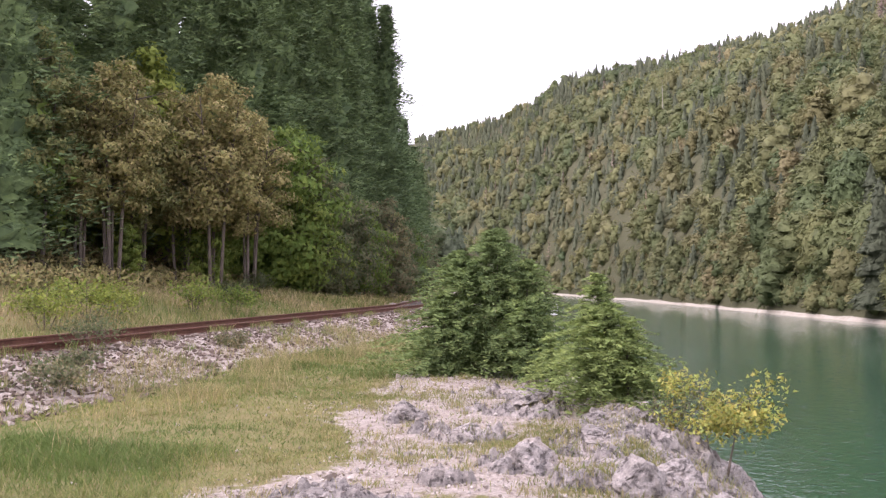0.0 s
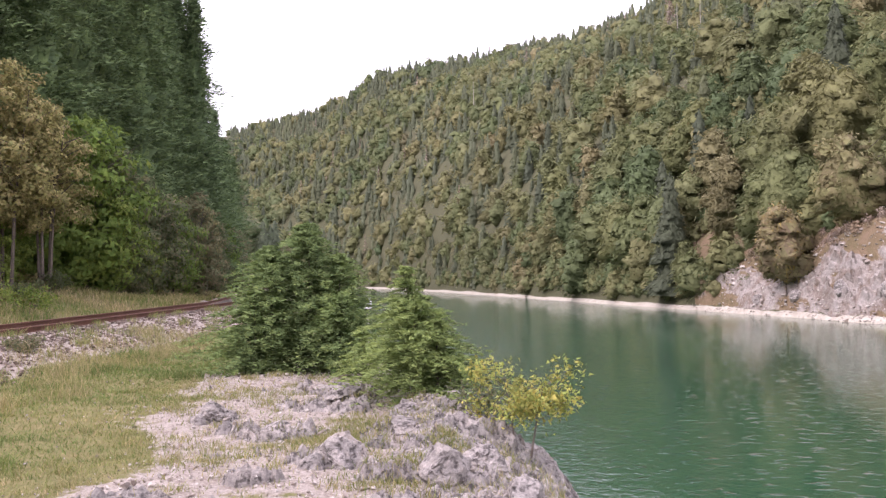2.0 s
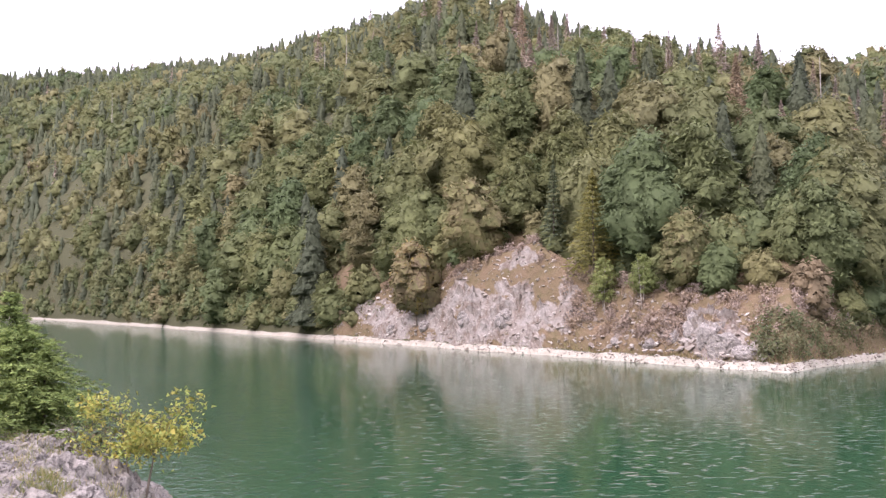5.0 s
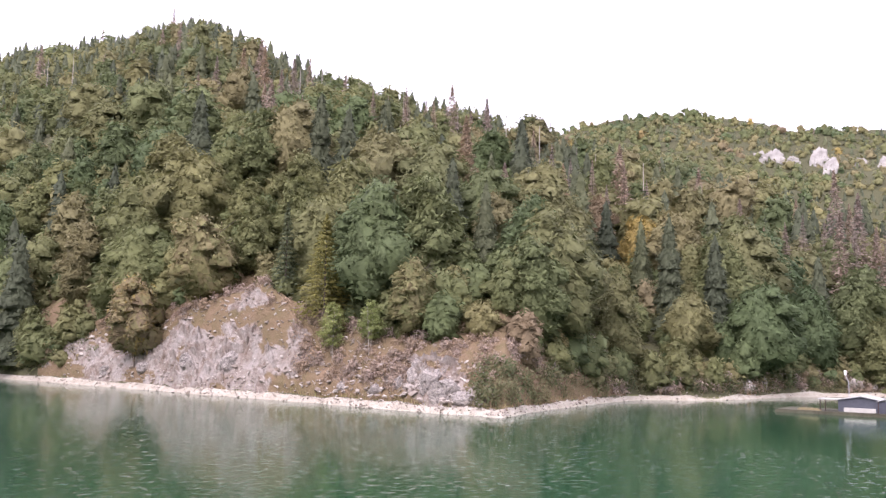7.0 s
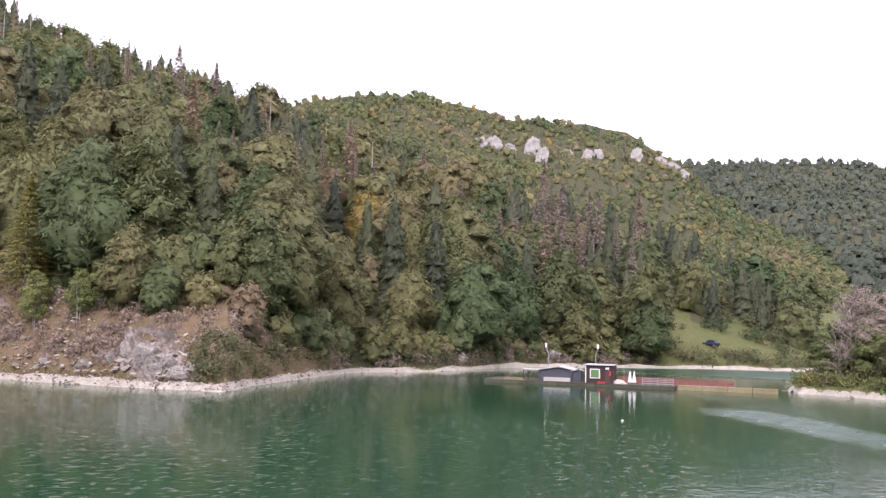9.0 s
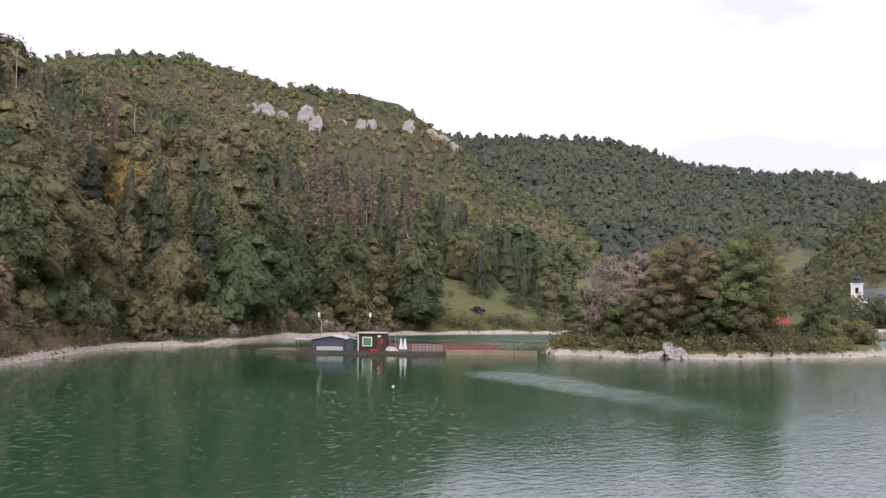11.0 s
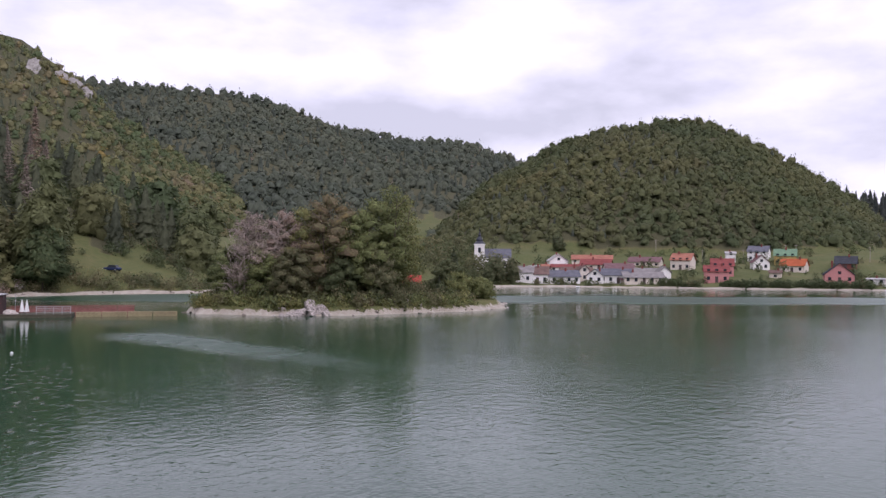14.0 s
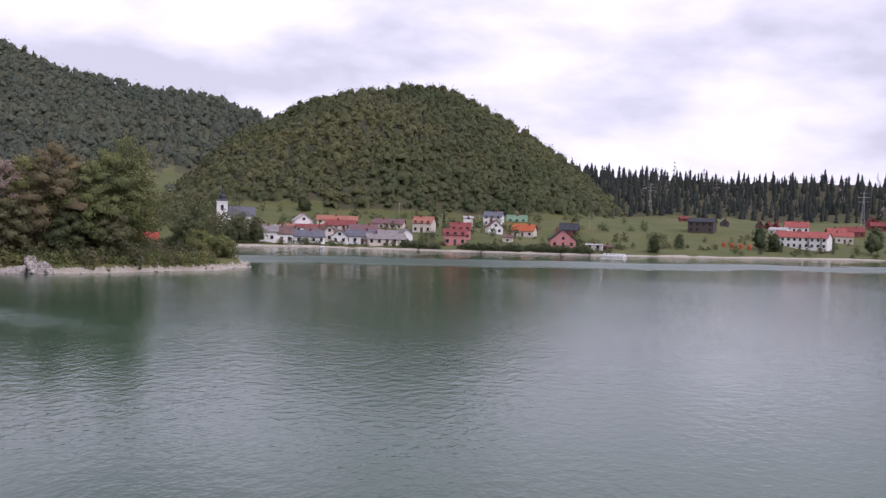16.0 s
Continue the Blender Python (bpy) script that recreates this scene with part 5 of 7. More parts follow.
# a small white board on a post by the water
sign = empty("white_marker", "small white marker board on a post by the water", "sign", (3.0, 24.0, 6.95), 0)
WHITEPAINT = plain("white_paint", (0.75, 0.75, 0.74), 0.5, grain=0.06, scale=12)
part("post", boxed(-0.03, 0.03, -0.03, 0.03, -0.8, 1.48, bevel=0.006), PALEBARK, sign)
part("board", boxed(-0.095, 0.095, -0.05, -0.03, 1.2, 1.48, bevel=0.006), WHITEPAINT, sign, "white painted board")

# ---- wood behind the track ----
def tree_thing(name, label, category, trunk, crown, crown_mat, tint, bark, at, turn, scale, group, spread=0.15, seed=0):
    r = np.random.default_rng(seed)
    ob = empty(name, label, category, at, turn, group)
    part("trunk", quads_mesh("trunk", trunk, [bark]), None, ob)
    part("crown", leaf_mesh("crown", crown, [crown_mat], np.clip(r.normal(tint, spread, len(crown)), 0, 1)), None, ob)
    ob.scale = (scale,) * 3
    return ob


def spruce_shape(r, high, wide, boughs, size, low=0.04):
    """A tall spruce: feathered drooping boughs round a dense dark core."""
    q = np.concatenate([shell_fir(r, 0, high, wide * 0.36, size, low, int(high * 1.3), 12), fir_bough_sprays(r, high, wide, boughs, 62, size, low, 0.05, 0.8)])
    return stem(high * 0.98, 0.012 * high + 0.05, 0.01, 8, 0.05), q


def leafy_shape(r, high, wide, n, size, stems=3, low=0.22, clumps=16, skin=0, fill=0.6):
    q = broadleaf_crown(r, n, high, wide, size, low=low, clumps=clumps, skin=skin, fill=fill)
    w = []
    for k in range(stems):
        a = k * 2 * math.pi / stems + r.uniform(-0.5, 0.5)
        b0 = np.array([0.05 * wide * math.cos(a), 0.05 * wide * math.sin(a), -0.3])
        b1 = np.array([0.09 * wide * math.cos(a), 0.09 * wide * math.sin(a), high * 0.4])
        b2 = b1 + np.array([0.12 * wide * math.cos(a), 0.12 * wide * math.sin(a), high * 0.48])
        w += [limb(b0, b1, 0.009 * high, 0.007 * high, 6), limb(b1, b2, 0.007 * high, 0.002 * high, 5)]
        for _ in range(8):
            f = r.uniform(0, 1)
            s = b1 + (b2 - b1) * f * 0.9
            c = r.uniform(0, 2 * math.pi)
            w.append(limb(s, s + np.array([math.cos(c), math.sin(c), r.uniform(0.2, 0.9)]) * wide * 0.26, 0.004 * high, 0.001 * high, 4))
    return np.concatenate(w), q


def place_at(bearing, dist):
    x, y = dist * math.sin(radians(bearing)), dist * math.cos(radians(bearing))
    return x, y, float(height(np.array([x]), np.array([y]))[0])


fr = np.random.default_rng(19)
SPRUCES = [spruce_shape(fr, 20.0, w, 560, 0.078) for w in (8.6, 7.6, 6.8)]
OLIVES = [leafy_shape(fr, 10.0, w, 11500, 0.095, st, lo, 40) for w, st, lo in ((5.8, 3, 0.26), (5.0, 4, 0.3), (4.4, 3, 0.24))]
BEECHES = [leafy_shape(fr, 7.0, w, 7500, 0.125, 2, 0.02, 30) for w in (5.6, 4.6)]
made = {}


def stand(kind, k, bearing, dist, scale, label, tint, turn, wider=1.0):
    x, y, z = place_at(bearing, dist)
    key = (kind, k, round(tint, 2))
    if key in made:
        ob = copy_thing(made[key], pose(x, y, z - 0.1, 0, 0, turn))
        ob.scale = (scale * wider, scale * wider, scale)
        return tagged(ob, label)
    trunk, crown = {"spruce": SPRUCES, "olive": OLIVES, "beech": BEECHES, "lime": BEECHES}[kind][k]
    mat = {"spruce": FORESTFIR, "olive": OLIVELEAF, "beech": BROADLEAF, "lime": LIMELEAF}[kind]
    nm, cat = ("spruce_tree", "conifer") if kind == "spruce" else ("broadleaf_tree", "tree")
    ob = made[key] = tree_thing(nm, label, cat, trunk, crown, mat, tint, BARK, (x, y, z - 0.1), turn, scale, "trees behind the track", 0.2, len(made) + 40)
    ob.scale = (scale * wider, scale * wider, scale)
    return ob


DARK, BRIGHT = "tall dark green spruce at the wood's edge", "lighter green spruce with drooping boughs behind the track"
for k, (b, d, s, tt) in enumerate([(-26.0, 36, 0.85, 0.95), (-28.5, 38, 0.95, 0.95), (-23.5, 42, 1.05, 0.6), (-20.5, 45, 1.15, 0.4), (-17.5, 47, 1.1, 0.6), (-15.0, 50, 1.2, 0.4), (-12.5, 51, 1.1, 0.6), (-10.4, 55, 1.2, 0.6), (-11.5, 66, 1.5, 0.4), (-7.8, 68, 1.45, 0.6), (-5.0, 80, 1.5, 0.4),
                                  (-8.8, 58, 1.2, 0.4), (-7.0, 61, 1.15, 0.6), (-5.8, 66, 1.15, 0.4), (-4.8, 72, 1.15, 0.6), (-3.7, 72, 1.18, 0.4), (-3.2, 88, 1.05, 0.6), (-2.5, 104, 1.0, 0.4), (-1.9, 124, 0.98, 0.6), (-1.4, 146, 1.0, 0.4), (-6.3, 85, 1.5, 0.4), (-9.5, 72, 1.5, 0.4), (-14, 62, 1.4, 0.6), (-19, 58, 1.4, 0.4), (-24, 54, 1.4, 0.4), (-28, 50, 1.3, 0.6)]):
    tt = tt if tt > 0.9 else min(0.88, tt + 0.3)
    stand("spruce", k % 3, b, d, s, BRIGHT if tt > 0.9 else DARK, min(tt, 0.66), 37.0 * k)
for k, (b, d, s, tt, kk) in enumerate([(-20.4, 38, 0.9, 0.55, 1), (-22.3, 38, 0.78, 0.55, 2), (-14.4, 41, 0.98, 0.6, 0), (-12.3, 42, 0.85, 0.55, 1), (-16.4, 42, 0.9, 0.6, 0), (-24.6, 37, 0.95, 0.2, 2), (-18.8, 41, 0.8, 0.2, 0), (-3.2, 64, 0.62, 0.55, 2)]):
    stand("olive", kk, b, d, s, "olive-brown thin-leaved tree with several grey stems", tt, 51.0 * k)
for k, (b, d, s, tt, kk) in enumerate([(-14.8, 42, 0.5, 0.3, 0), (-19.6, 39, 0.36, 0.3, 1), (-9.0, 47, 0.8, 0.3, 0), (-7.2, 50, 0.6, 0.3, 1), (-19.2, 44, 1.45, 0.6, 1)]):
    stand("lime", kk, b, d, s, "low beech with bright yellow-green leaves", tt, 71.0 * k)
for k, (b, d, s, tt, kk) in enumerate([(-10.4, 47, 1.25, 0.3, 0), (-8.3, 49, 1.1, 0.3, 1), (-6.6, 52, 0.95, 0.3, 0), (-5.2, 55, 0.85, 0.3, 1), (-3.9, 58, 0.95, 0.55, 1), (-3.0, 66, 0.8, 0.3, 0), (-2.2, 74, 0.85, 0.3, 1), (-1.6, 90, 0.9, 0.55, 0), (-0.9, 105, 0.7, 0.55, 1), (-11.8, 46, 0.8, 0.3, 1), (-1.2, 80, 0.55, 0.3, 0), (-7.6, 48, 0.6, 0.3, 1), (-26, 40, 1.3, 0.55, 0)]):
    stand("lime" if k % 3 == 0 else "beech", kk, b, d, s, "green broadleaf tree at the edge of the dark wood", 0.05 if k % 3 == 0 else tt, 83.0 * k)

# the wood's dark depth up the slope
p_ = scatter(fr, -80, 6, 22, 240, 6.0)
s_ = (p_[:, 0] - rail_x(p_[:, 1])) * 0.978
rr_ = np.hypot(p_[:, 0], p_[:, 1])
ok_ = (s_ < -17 - 0.02 * p_[:, 1]) & (s_ > -48) & (np.degrees(np.arctan2(p_[:, 0], p_[:, 1])) < -1.6 - 120 / np.maximum(p_[:, 1], 40))
p_ = p_[ok_]
wood("spruce_wood", lod("fir", 520, 5, 0.042, 5, 2, 15), p_, fr.uniform(12, 21, len(p_)), [FORESTFIR], fr, "dark spruces filling the steep slope behind the track", "woodland", np.clip(fr.normal(0.35, 0.2, len(p_)), 0, 1))
# brown undergrowth at the wood's edge
u_ = np.stack([fr.uniform(-14, -8, 2200), 18 + 70 * fr.uniform(0, 1, 2200) ** 1.3], 1)
ux = np.stack([rail_x(u_[:, 1]) + u_[:, 0] / 0.978, u_[:, 1]], 1)
ux = np.repeat(ux, 14, 0) + fr.normal(0, 0.25, (len(ux) * 14, 2))
uz = land(ux[:, 0], ux[:, 1]) + fr.uniform(0, 0.7, len(ux))
uq = tufts(fr, np.stack([ux[:, 0], ux[:, 1], uz], 1), np.tile([0, -0.6, 0.6], (len(ux), 1)), 0.075, 2.4, 0.8)
tagged(new("undergrowth", leaf_mesh("undergrowth", uq, [OLIVELEAF], np.clip(fr.normal(0.7, 0.3, len(uq)), 0, 1))), "brown and dull green undergrowth at the wood's edge", "undergrowth", kind="stuff")
# the near bank's wood further up the valley
p_ = scatter(fr, -70, 40, 225, 800, 6.0)
s_ = (p_[:, 0] - rail_x(p_[:, 1])) * 0.978
p_ = p_[(s_ < -4) & (s_ > -18)]
k_ = fr.uniform(0, 1, len(p_)) < 0.5
for nm, sel, mat in (("fir", k_, SPRUCE), ("broad", ~k_, BROADLEAF)):
    wood(WOODS[nm][0], lod(nm, 150, 4, 0.06), p_[sel], fr.uniform(11, 19, sel.sum()), [mat], fr, "wood along the near bank further up the lake", "woodland", np.clip(fr.normal(0.4, 0.2, sel.sum()), 0, 1))

# ---- rocky bluff on the far shore ----
ba, bo = np.meshgrid(np.radians(np.arange(27.6, 63.5, 0.13)), np.concatenate([np.arange(1.7, 14, 0.33), np.arange(14, 30, 0.8)]), indexing="ij")
br = SHORE(np.degrees(ba)) + bo
bx, by = br * np.sin(ba), br * np.cos(ba)
bz = land(bx, by)
bl = ba * 145.0
deg_ = np.degrees(ba)
crack = 1 - np.abs(fbm(bl * 0.9 + bz * 0.4, bz * 0.8 + bo * 0.5, 3.6, 5, 51, 0.6))
block = np.floor(fbm(bl, bz + bo * 0.6, 4.0, 3, 52) * 4) / 4
bare = smooth(0.0, 0.4, 0.7 * fbm(bl * 0.8, bz + bo * 0.4, 4.0, 4, 53, 0.6) + 0.34 - 0.85 * smooth(42.3, 44, deg_) * (1 - 1.55 * np.exp(-((deg_ - 52.0) / 2.3) ** 2)) - 0.9 * smooth(7.5, 12, bo - 3.0 * np.exp(-((deg_ - 40.6) / 2) ** 2)) - 0.5 * smooth(30, 28.5, deg_))
rise = (2.4 * (crack - 0.62) + 1.2 * block + 0.7 * fbm(bl, bz + bo, 1.1, 4, 54, 0.6)) * smooth(1.7, 4.0, bo)
push = rise * (0.25 + 0.75 * bare)
inward = np.stack([-np.sin(ba), -np.cos(ba)], 0)
bx2, by2, bz2 = bx + inward[0] * np.maximum(push, 0) * 0.7, by + inward[1] * np.maximum(push, 0) * 0.7, bz - 0.25 + 0.95 * smooth(1.7, 4.5, bo) + np.maximum(push + 0.5 * bare, 0) * 0.8 * smooth(1.7, 3.2, bo)


def bluff_material():
    """Bare pale limestone with rust-brown scree and dry grass between."""
    m, n, l, p, _ = nodes_of("bluff_rock_and_grass")
    pos = n.new("ShaderNodeNewGeometry").outputs["Position"]
    w = n.new("ShaderNodeAttribute")
    w.attribute_name = "bare"
    a, b, c = noise_node(n, l, 1.6, 6, 0.7, pos), noise_node(n, l, 0.35, 4, 0.6, pos, 0.5), noise_node(n, l, 5, 4, 0.6, pos)
    rock = blend(n, l, 0.6, ramp(n, l, a.outputs[0], [(0.36, (0.08, 0.067, 0.058)), (0.48, (0.25, 0.222, 0.2)), (0.66, (0.42, 0.385, 0.355))]), ramp(n, l, b.outputs[0], [(0.38, (0.17, 0.12, 0.09)), (0.6, (0.34, 0.305, 0.28))]))
    dry = blend(n, l, 0.5, ramp(n, l, c.outputs[0], [(0.3, (0.09, 0.068, 0.04)), (0.7, (0.22, 0.16, 0.1))]), ramp(n, l, b.outputs[0], [(0.3, (0.12, 0.11, 0.05)), (0.5, (0.19, 0.14, 0.085)), (0.7, (0.24, 0.165, 0.115))]))
    e = n.new("ShaderNodeMath")
    e.operation, e.inputs[1].default_value = "MULTIPLY_ADD", 0.9
    l.new(a.outputs[0], e.inputs[0])
    l.new(w.outputs["Fac"], e.inputs[2])
    f = ramp(n, l, e.outputs[0], [(0.55, (0, 0, 0)), (0.8, (1, 1, 1))])
    l.new(blend(n, l, f, dry, rock), p.inputs["Base Color"])
    p.inputs["Roughness"].default_value, p.inputs["Specular IOR Level"].default_value = 0.95, 0.15
    bump(n, l, p, a.outputs[0], 0.8, 0.3)
    return m


q = np.arange(bx.size).reshape(bx.shape)
bf = np.stack([q[:-1, :-1].ravel(), q[:-1, 1:].ravel(), q[1:, 1:].ravel(), q[1:, :-1].ravel()], 1)[:, ::-1]
bluff_mesh = set_mesh("rock_bluff", np.stack([bx2.ravel(), by2.ravel(), bz2.ravel()], 1), bf, [bluff_material()])
at = bluff_mesh.attributes.new("bare", "FLOAT", "POINT")
at.data.foreach_set("value", np.ascontiguousarray(bare.ravel(), np.float32))
tagged(new("rock_bluff", bluff_mesh), "pale limestone bluff with scree and dry grass above the strand", "cliff", kind="structure")
lr = np.random.default_rng(29)


def on_shore(n, a0, a1, o0, o1):
    a, o = np.radians(lr.uniform(a0, a1, n)), lr.uniform(o0, o1, n)
    r = SHORE(np.degrees(a)) + o
    return np.stack([r * np.sin(a), r * np.cos(a)], 1)


# strand stones, shrubs and dry growth on the bluff and along the shore
st = np.concatenate([on_shore(2200, 26, 64, -0.3, 2.6), on_shore(900, 64, 108, -0.3, 2.4)])
stones("strand_stones", st, np.clip(lr.lognormal(-2.1, 0.55, len(st)), 0.06, 0.5), [PEBBLE], "pale stones and rubble along the waterline", "rubble", sink=0.3, rng=lr, zf=land)


sc_ = np.concatenate([on_shore(900, 29, 43, 2.2, 12), on_shore(700, 43, 55, 2.2, 10)])
stones("scree", sc_, np.clip(lr.lognormal(-1.3, 0.45, len(sc_)), 0.12, 0.8), [PEBBLE], "broken limestone scree scattered down the bluff", "rubble", sink=0.35, rng=lr, zf=lambda x, y: land(x, y) + 0.75)


def clump_stuff(name, xy, high, wide, n, size, mat, tint, label, category="shrubs", sink=0.2):
    protos = [broadleaf_crown(lr, int(n * 1.5), 1.0, wide / high, size * 0.7 / high, low=0.02, clumps=10) for _ in range(4)]
    return wood(name, protos, xy, high * lr.uniform(0.55, 1.3, len(xy)), [mat], lr, label, category, np.clip(lr.normal(tint, 0.2, len(xy)), 0, 1), sink)


b_ = np.concatenate([on_shore(170, 62, 82, 2.6, 9), on_shore(170, 42.5, 62, 5, 16), on_shore(50, 29, 42, 10, 17), on_shore(80, 42.5, 50, 4, 14)])
clump_stuff("bluff_shrubs", b_, 2.0, 2.3, 230, 0.2, HILLDEAD, 0.6, "grey-brown thorny shrubs on the bluff")
b_ = np.concatenate([on_shore(110, 54, 62, 2.6, 9), on_shore(300, 62, 92, 2.4, 9), np.stack([lr.uniform(98.5, 105, 520), lr.uniform(165, 720, 520)], 1)])
clump_stuff("shore_shrubs", b_, 2.6, 3.2, 60, 0.3, BROADLEAF, 0.45, "low green shrubs hanging over the strand")
dg = np.concatenate([on_shore(12000, 28, 90, 2.4, 15), on_shore(11000, 42, 61, 2.4, 14)])
dz = land(dg[:, 0], dg[:, 1])
q_, t_ = blades(lr, dg, dz, 0.55, 0.07, 0.5, (0.7, 0.2))
tagged(new("bluff_grass", quads_mesh("bluff_grass", q_, [GRASSBLADE], t_)), "dry brownish grass on the bluff and the bank", "grass", kind="stuff")


def far_tree(kind, bearing, dist, high, wide, n, size, mat, tint, label, category="tree", bark=None, low=0.1, name=None, base=None, spread=0.12, airy=False):
    """A single tree that stands out on the far shore."""
    r = np.random.default_rng(int(bearing * 100 + dist))
    x, y, z = place_at(bearing, dist)
    z = z if base is None else base
    if kind == "fir":
        tr, cr = stem(high * 0.98, 0.012 * high + 0.04, 0.02, 6), conifer_crown(r, int(n * 1.3), high, wide, size * 0.55, low=low, tiers=int(high * 1.2))
    else:
        tr, cr = leafy_shape(r, high, wide, 10, size, 2, low, 4)
        cr = broadleaf_crown(r, int(n * 1.6), high, wide, size * 0.68, low, 40, 0 if airy > 1 else 1, 0.66) if airy else shell_crown(r, int(n * 1.3), high, wide, size * 0.62, low, 26, 1)
    return tree_thing(name or ("conifer_tree" if kind == "fir" else "broadleaf_tree"), label, category, tr, cr, mat, tint, bark or BARK, (x, y, z - 0.2), r.uniform(0, 360), 1.0, "", spread, int(dist))


far_tree("fir", 44.3, 148, 18, 12.5, 4200, 0.4, LARCH, 0.5, "golden-green larch above the rocky bluff", "larch", spread=0.15)
far_tree("fir", 41.8, 159, 17, 6.2, 1600, 0.5, SPRUCE, 0.7, "dark green spruce beside the golden larch", "conifer")
far_tree("broad", 44.9, 143, 9.5, 5.4, 3000, 0.22, BIRCHLEAF, 0.5, "pale yellow-green birch on the bluff", bark=PALEBARK, low=0.25, airy=2)
far_tree("broad", 47.3, 138, 9.0, 4.8, 2400, 0.2, BIRCHLEAF, 0.3, "slender pale green birch on the bluff", bark=PALEBARK, low=0.3, airy=2)
far_tree("broad", 36.8, 174, 19, 14, 4200, 0.5, HILLLEAF, 0.62, "large olive-green beech over the bluff")
far_tree("broad", 33.0, 182, 18, 13, 4200, 0.5, HILLLEAF, 0.8, "beech turning yellow-brown above the shore")
far_tree("broad", 50.0, 139, 13, 10, 4000, 0.4, HILLLEAF, 0.52, "fresh green beech on the slope")
far_tree("broad", 82.3, 219, 15.5, 12, 4000, 0.5, HILLLEAF, 0.0, "round deep green lime tree by the bay")
far_tree("broad", 59.2, 146, 5.0, 4.4, 900, 0.26, OLIVELEAF, 0.9, "pale half-bare tree on the grassy bank", bark=PALEBARK, low=0.3, airy=2)


def snag(bearing, dist, high, label="bleached bare trunk of a dead spruce", lean=1.5, name="dead_trunk"):
    """A dead trunk with broken stubs."""
    r = np.random.default_rng(int(bearing * 37 + dist))
    x, y, z = place_at(bearing, dist)
    ob = empty(name, label, "dead tree", (x, y, z - 0.3), r.uniform(0, 360), "bare dead trunks")
    part("trunk", quads_mesh("trunk", stem(high, 0.24, 0.06, 6, 0.1), [PALEBARK]), None, ob)
    br_ = []
    for _ in range(26):
        zz, a = high * r.uniform(0.25, 0.97), r.uniform(0, 2 * math.pi)
        ln = 0.06 * high * (1.2 - zz / high) * r.uniform(0.5, 1.5)
        br_.append(limb((0, 0, zz), (ln * math.cos(a), ln * math.sin(a), zz - 0.2 * ln), 0.05, 0.02, 3))
    part("branch", quads_mesh("branch", np.concatenate(br_), [PALEBARK]), None, ob, "short broken side branches", "stuff")
    return ob


for b, d, h in ((43.6, 330, 24), (42.2, 335, 20), (58.0, 262, 22), (49.0, 290, 20), (50.6, 285, 19), (55.8, 275, 19), (64.6, 265, 18), (14.0, 640, 30), (28.4, 420, 24), (27.0, 450, 24), (52.6, 300, 19), (60.4, 290, 17), (61.6, 280, 16), (79.0, 262, 13)):
    snag(b, d, h)
for k, (b, d, h, t) in enumerate([(35.8, 260, 17, 0.3), (43.8, 215, 16, 0.4), (48.0, 250, 19, 0.2), (49.2, 268, 20, 0.3), (53.2, 235, 16, 0.5), (58.8, 240, 19, 0.2), (60.0, 236, 18, 0.1), (61.4, 232, 20, 0.6), (62.3, 228, 16, 0.3), (56.6, 225, 15, 0.5), (71.8, 236, 15, 0.7), (74.0, 252, 17, 0.1), (75.2, 256, 16, 0.2), (80.4, 270, 18, 0.1), (81.6, 275, 19, 0.0), (78.6, 268, 16, 0.2), (47.0, 262, 18, 0.4), (51.0, 275, 17, 0.5), (54.6, 262, 18, 0.3), (57.6, 258, 18, 0.5), (63.4, 250, 17, 0.4), (64.8, 246, 16, 0.2), (73.0, 246, 15, 0.3), (76.8, 262, 15, 0.1), (42.4, 240, 17, 0.3), (36.9, 285, 17, 0.4)]):
    far_tree("fir", b, d, h * 1.12, 6.4, 2600, 0.26, HILLDEAD, t, "reddish-brown withered spruce on the slope", "conifer", low=0.12, name="withered_spruce")

for k, (b, o, w, d, h) in enumerate([(52.4, 4.2, 3.0, 2.0, 2.6), (51.4, 5.4, 2.4, 1.8, 3.0), (50.5, 6.8, 2.0, 1.6, 2.8), (53.5, 3.6, 2.0, 1.5, 1.5), (49.3, 5.2, 1.6, 1.2, 1.5), (47.8, 4.2, 1.7, 1.2, 1.3), (45.8, 4.4, 1.5, 1.2, 1.4), (38.8, 6.0, 2.4, 1.8, 2.6), (36.2, 5.5, 2.2, 1.6, 2.0), (33.6, 4.8, 2.0, 1.4, 1.6), (31.4, 4.0, 1.8, 1.3, 1.3)]):
    boulder(place_at(b, float(SHORE(b)) + o)[:2], (w, d, h), 300 + k, -b + 10.0 * (k % 3), "pale fissured limestone outcrop in the bluff", LIMESTONE)

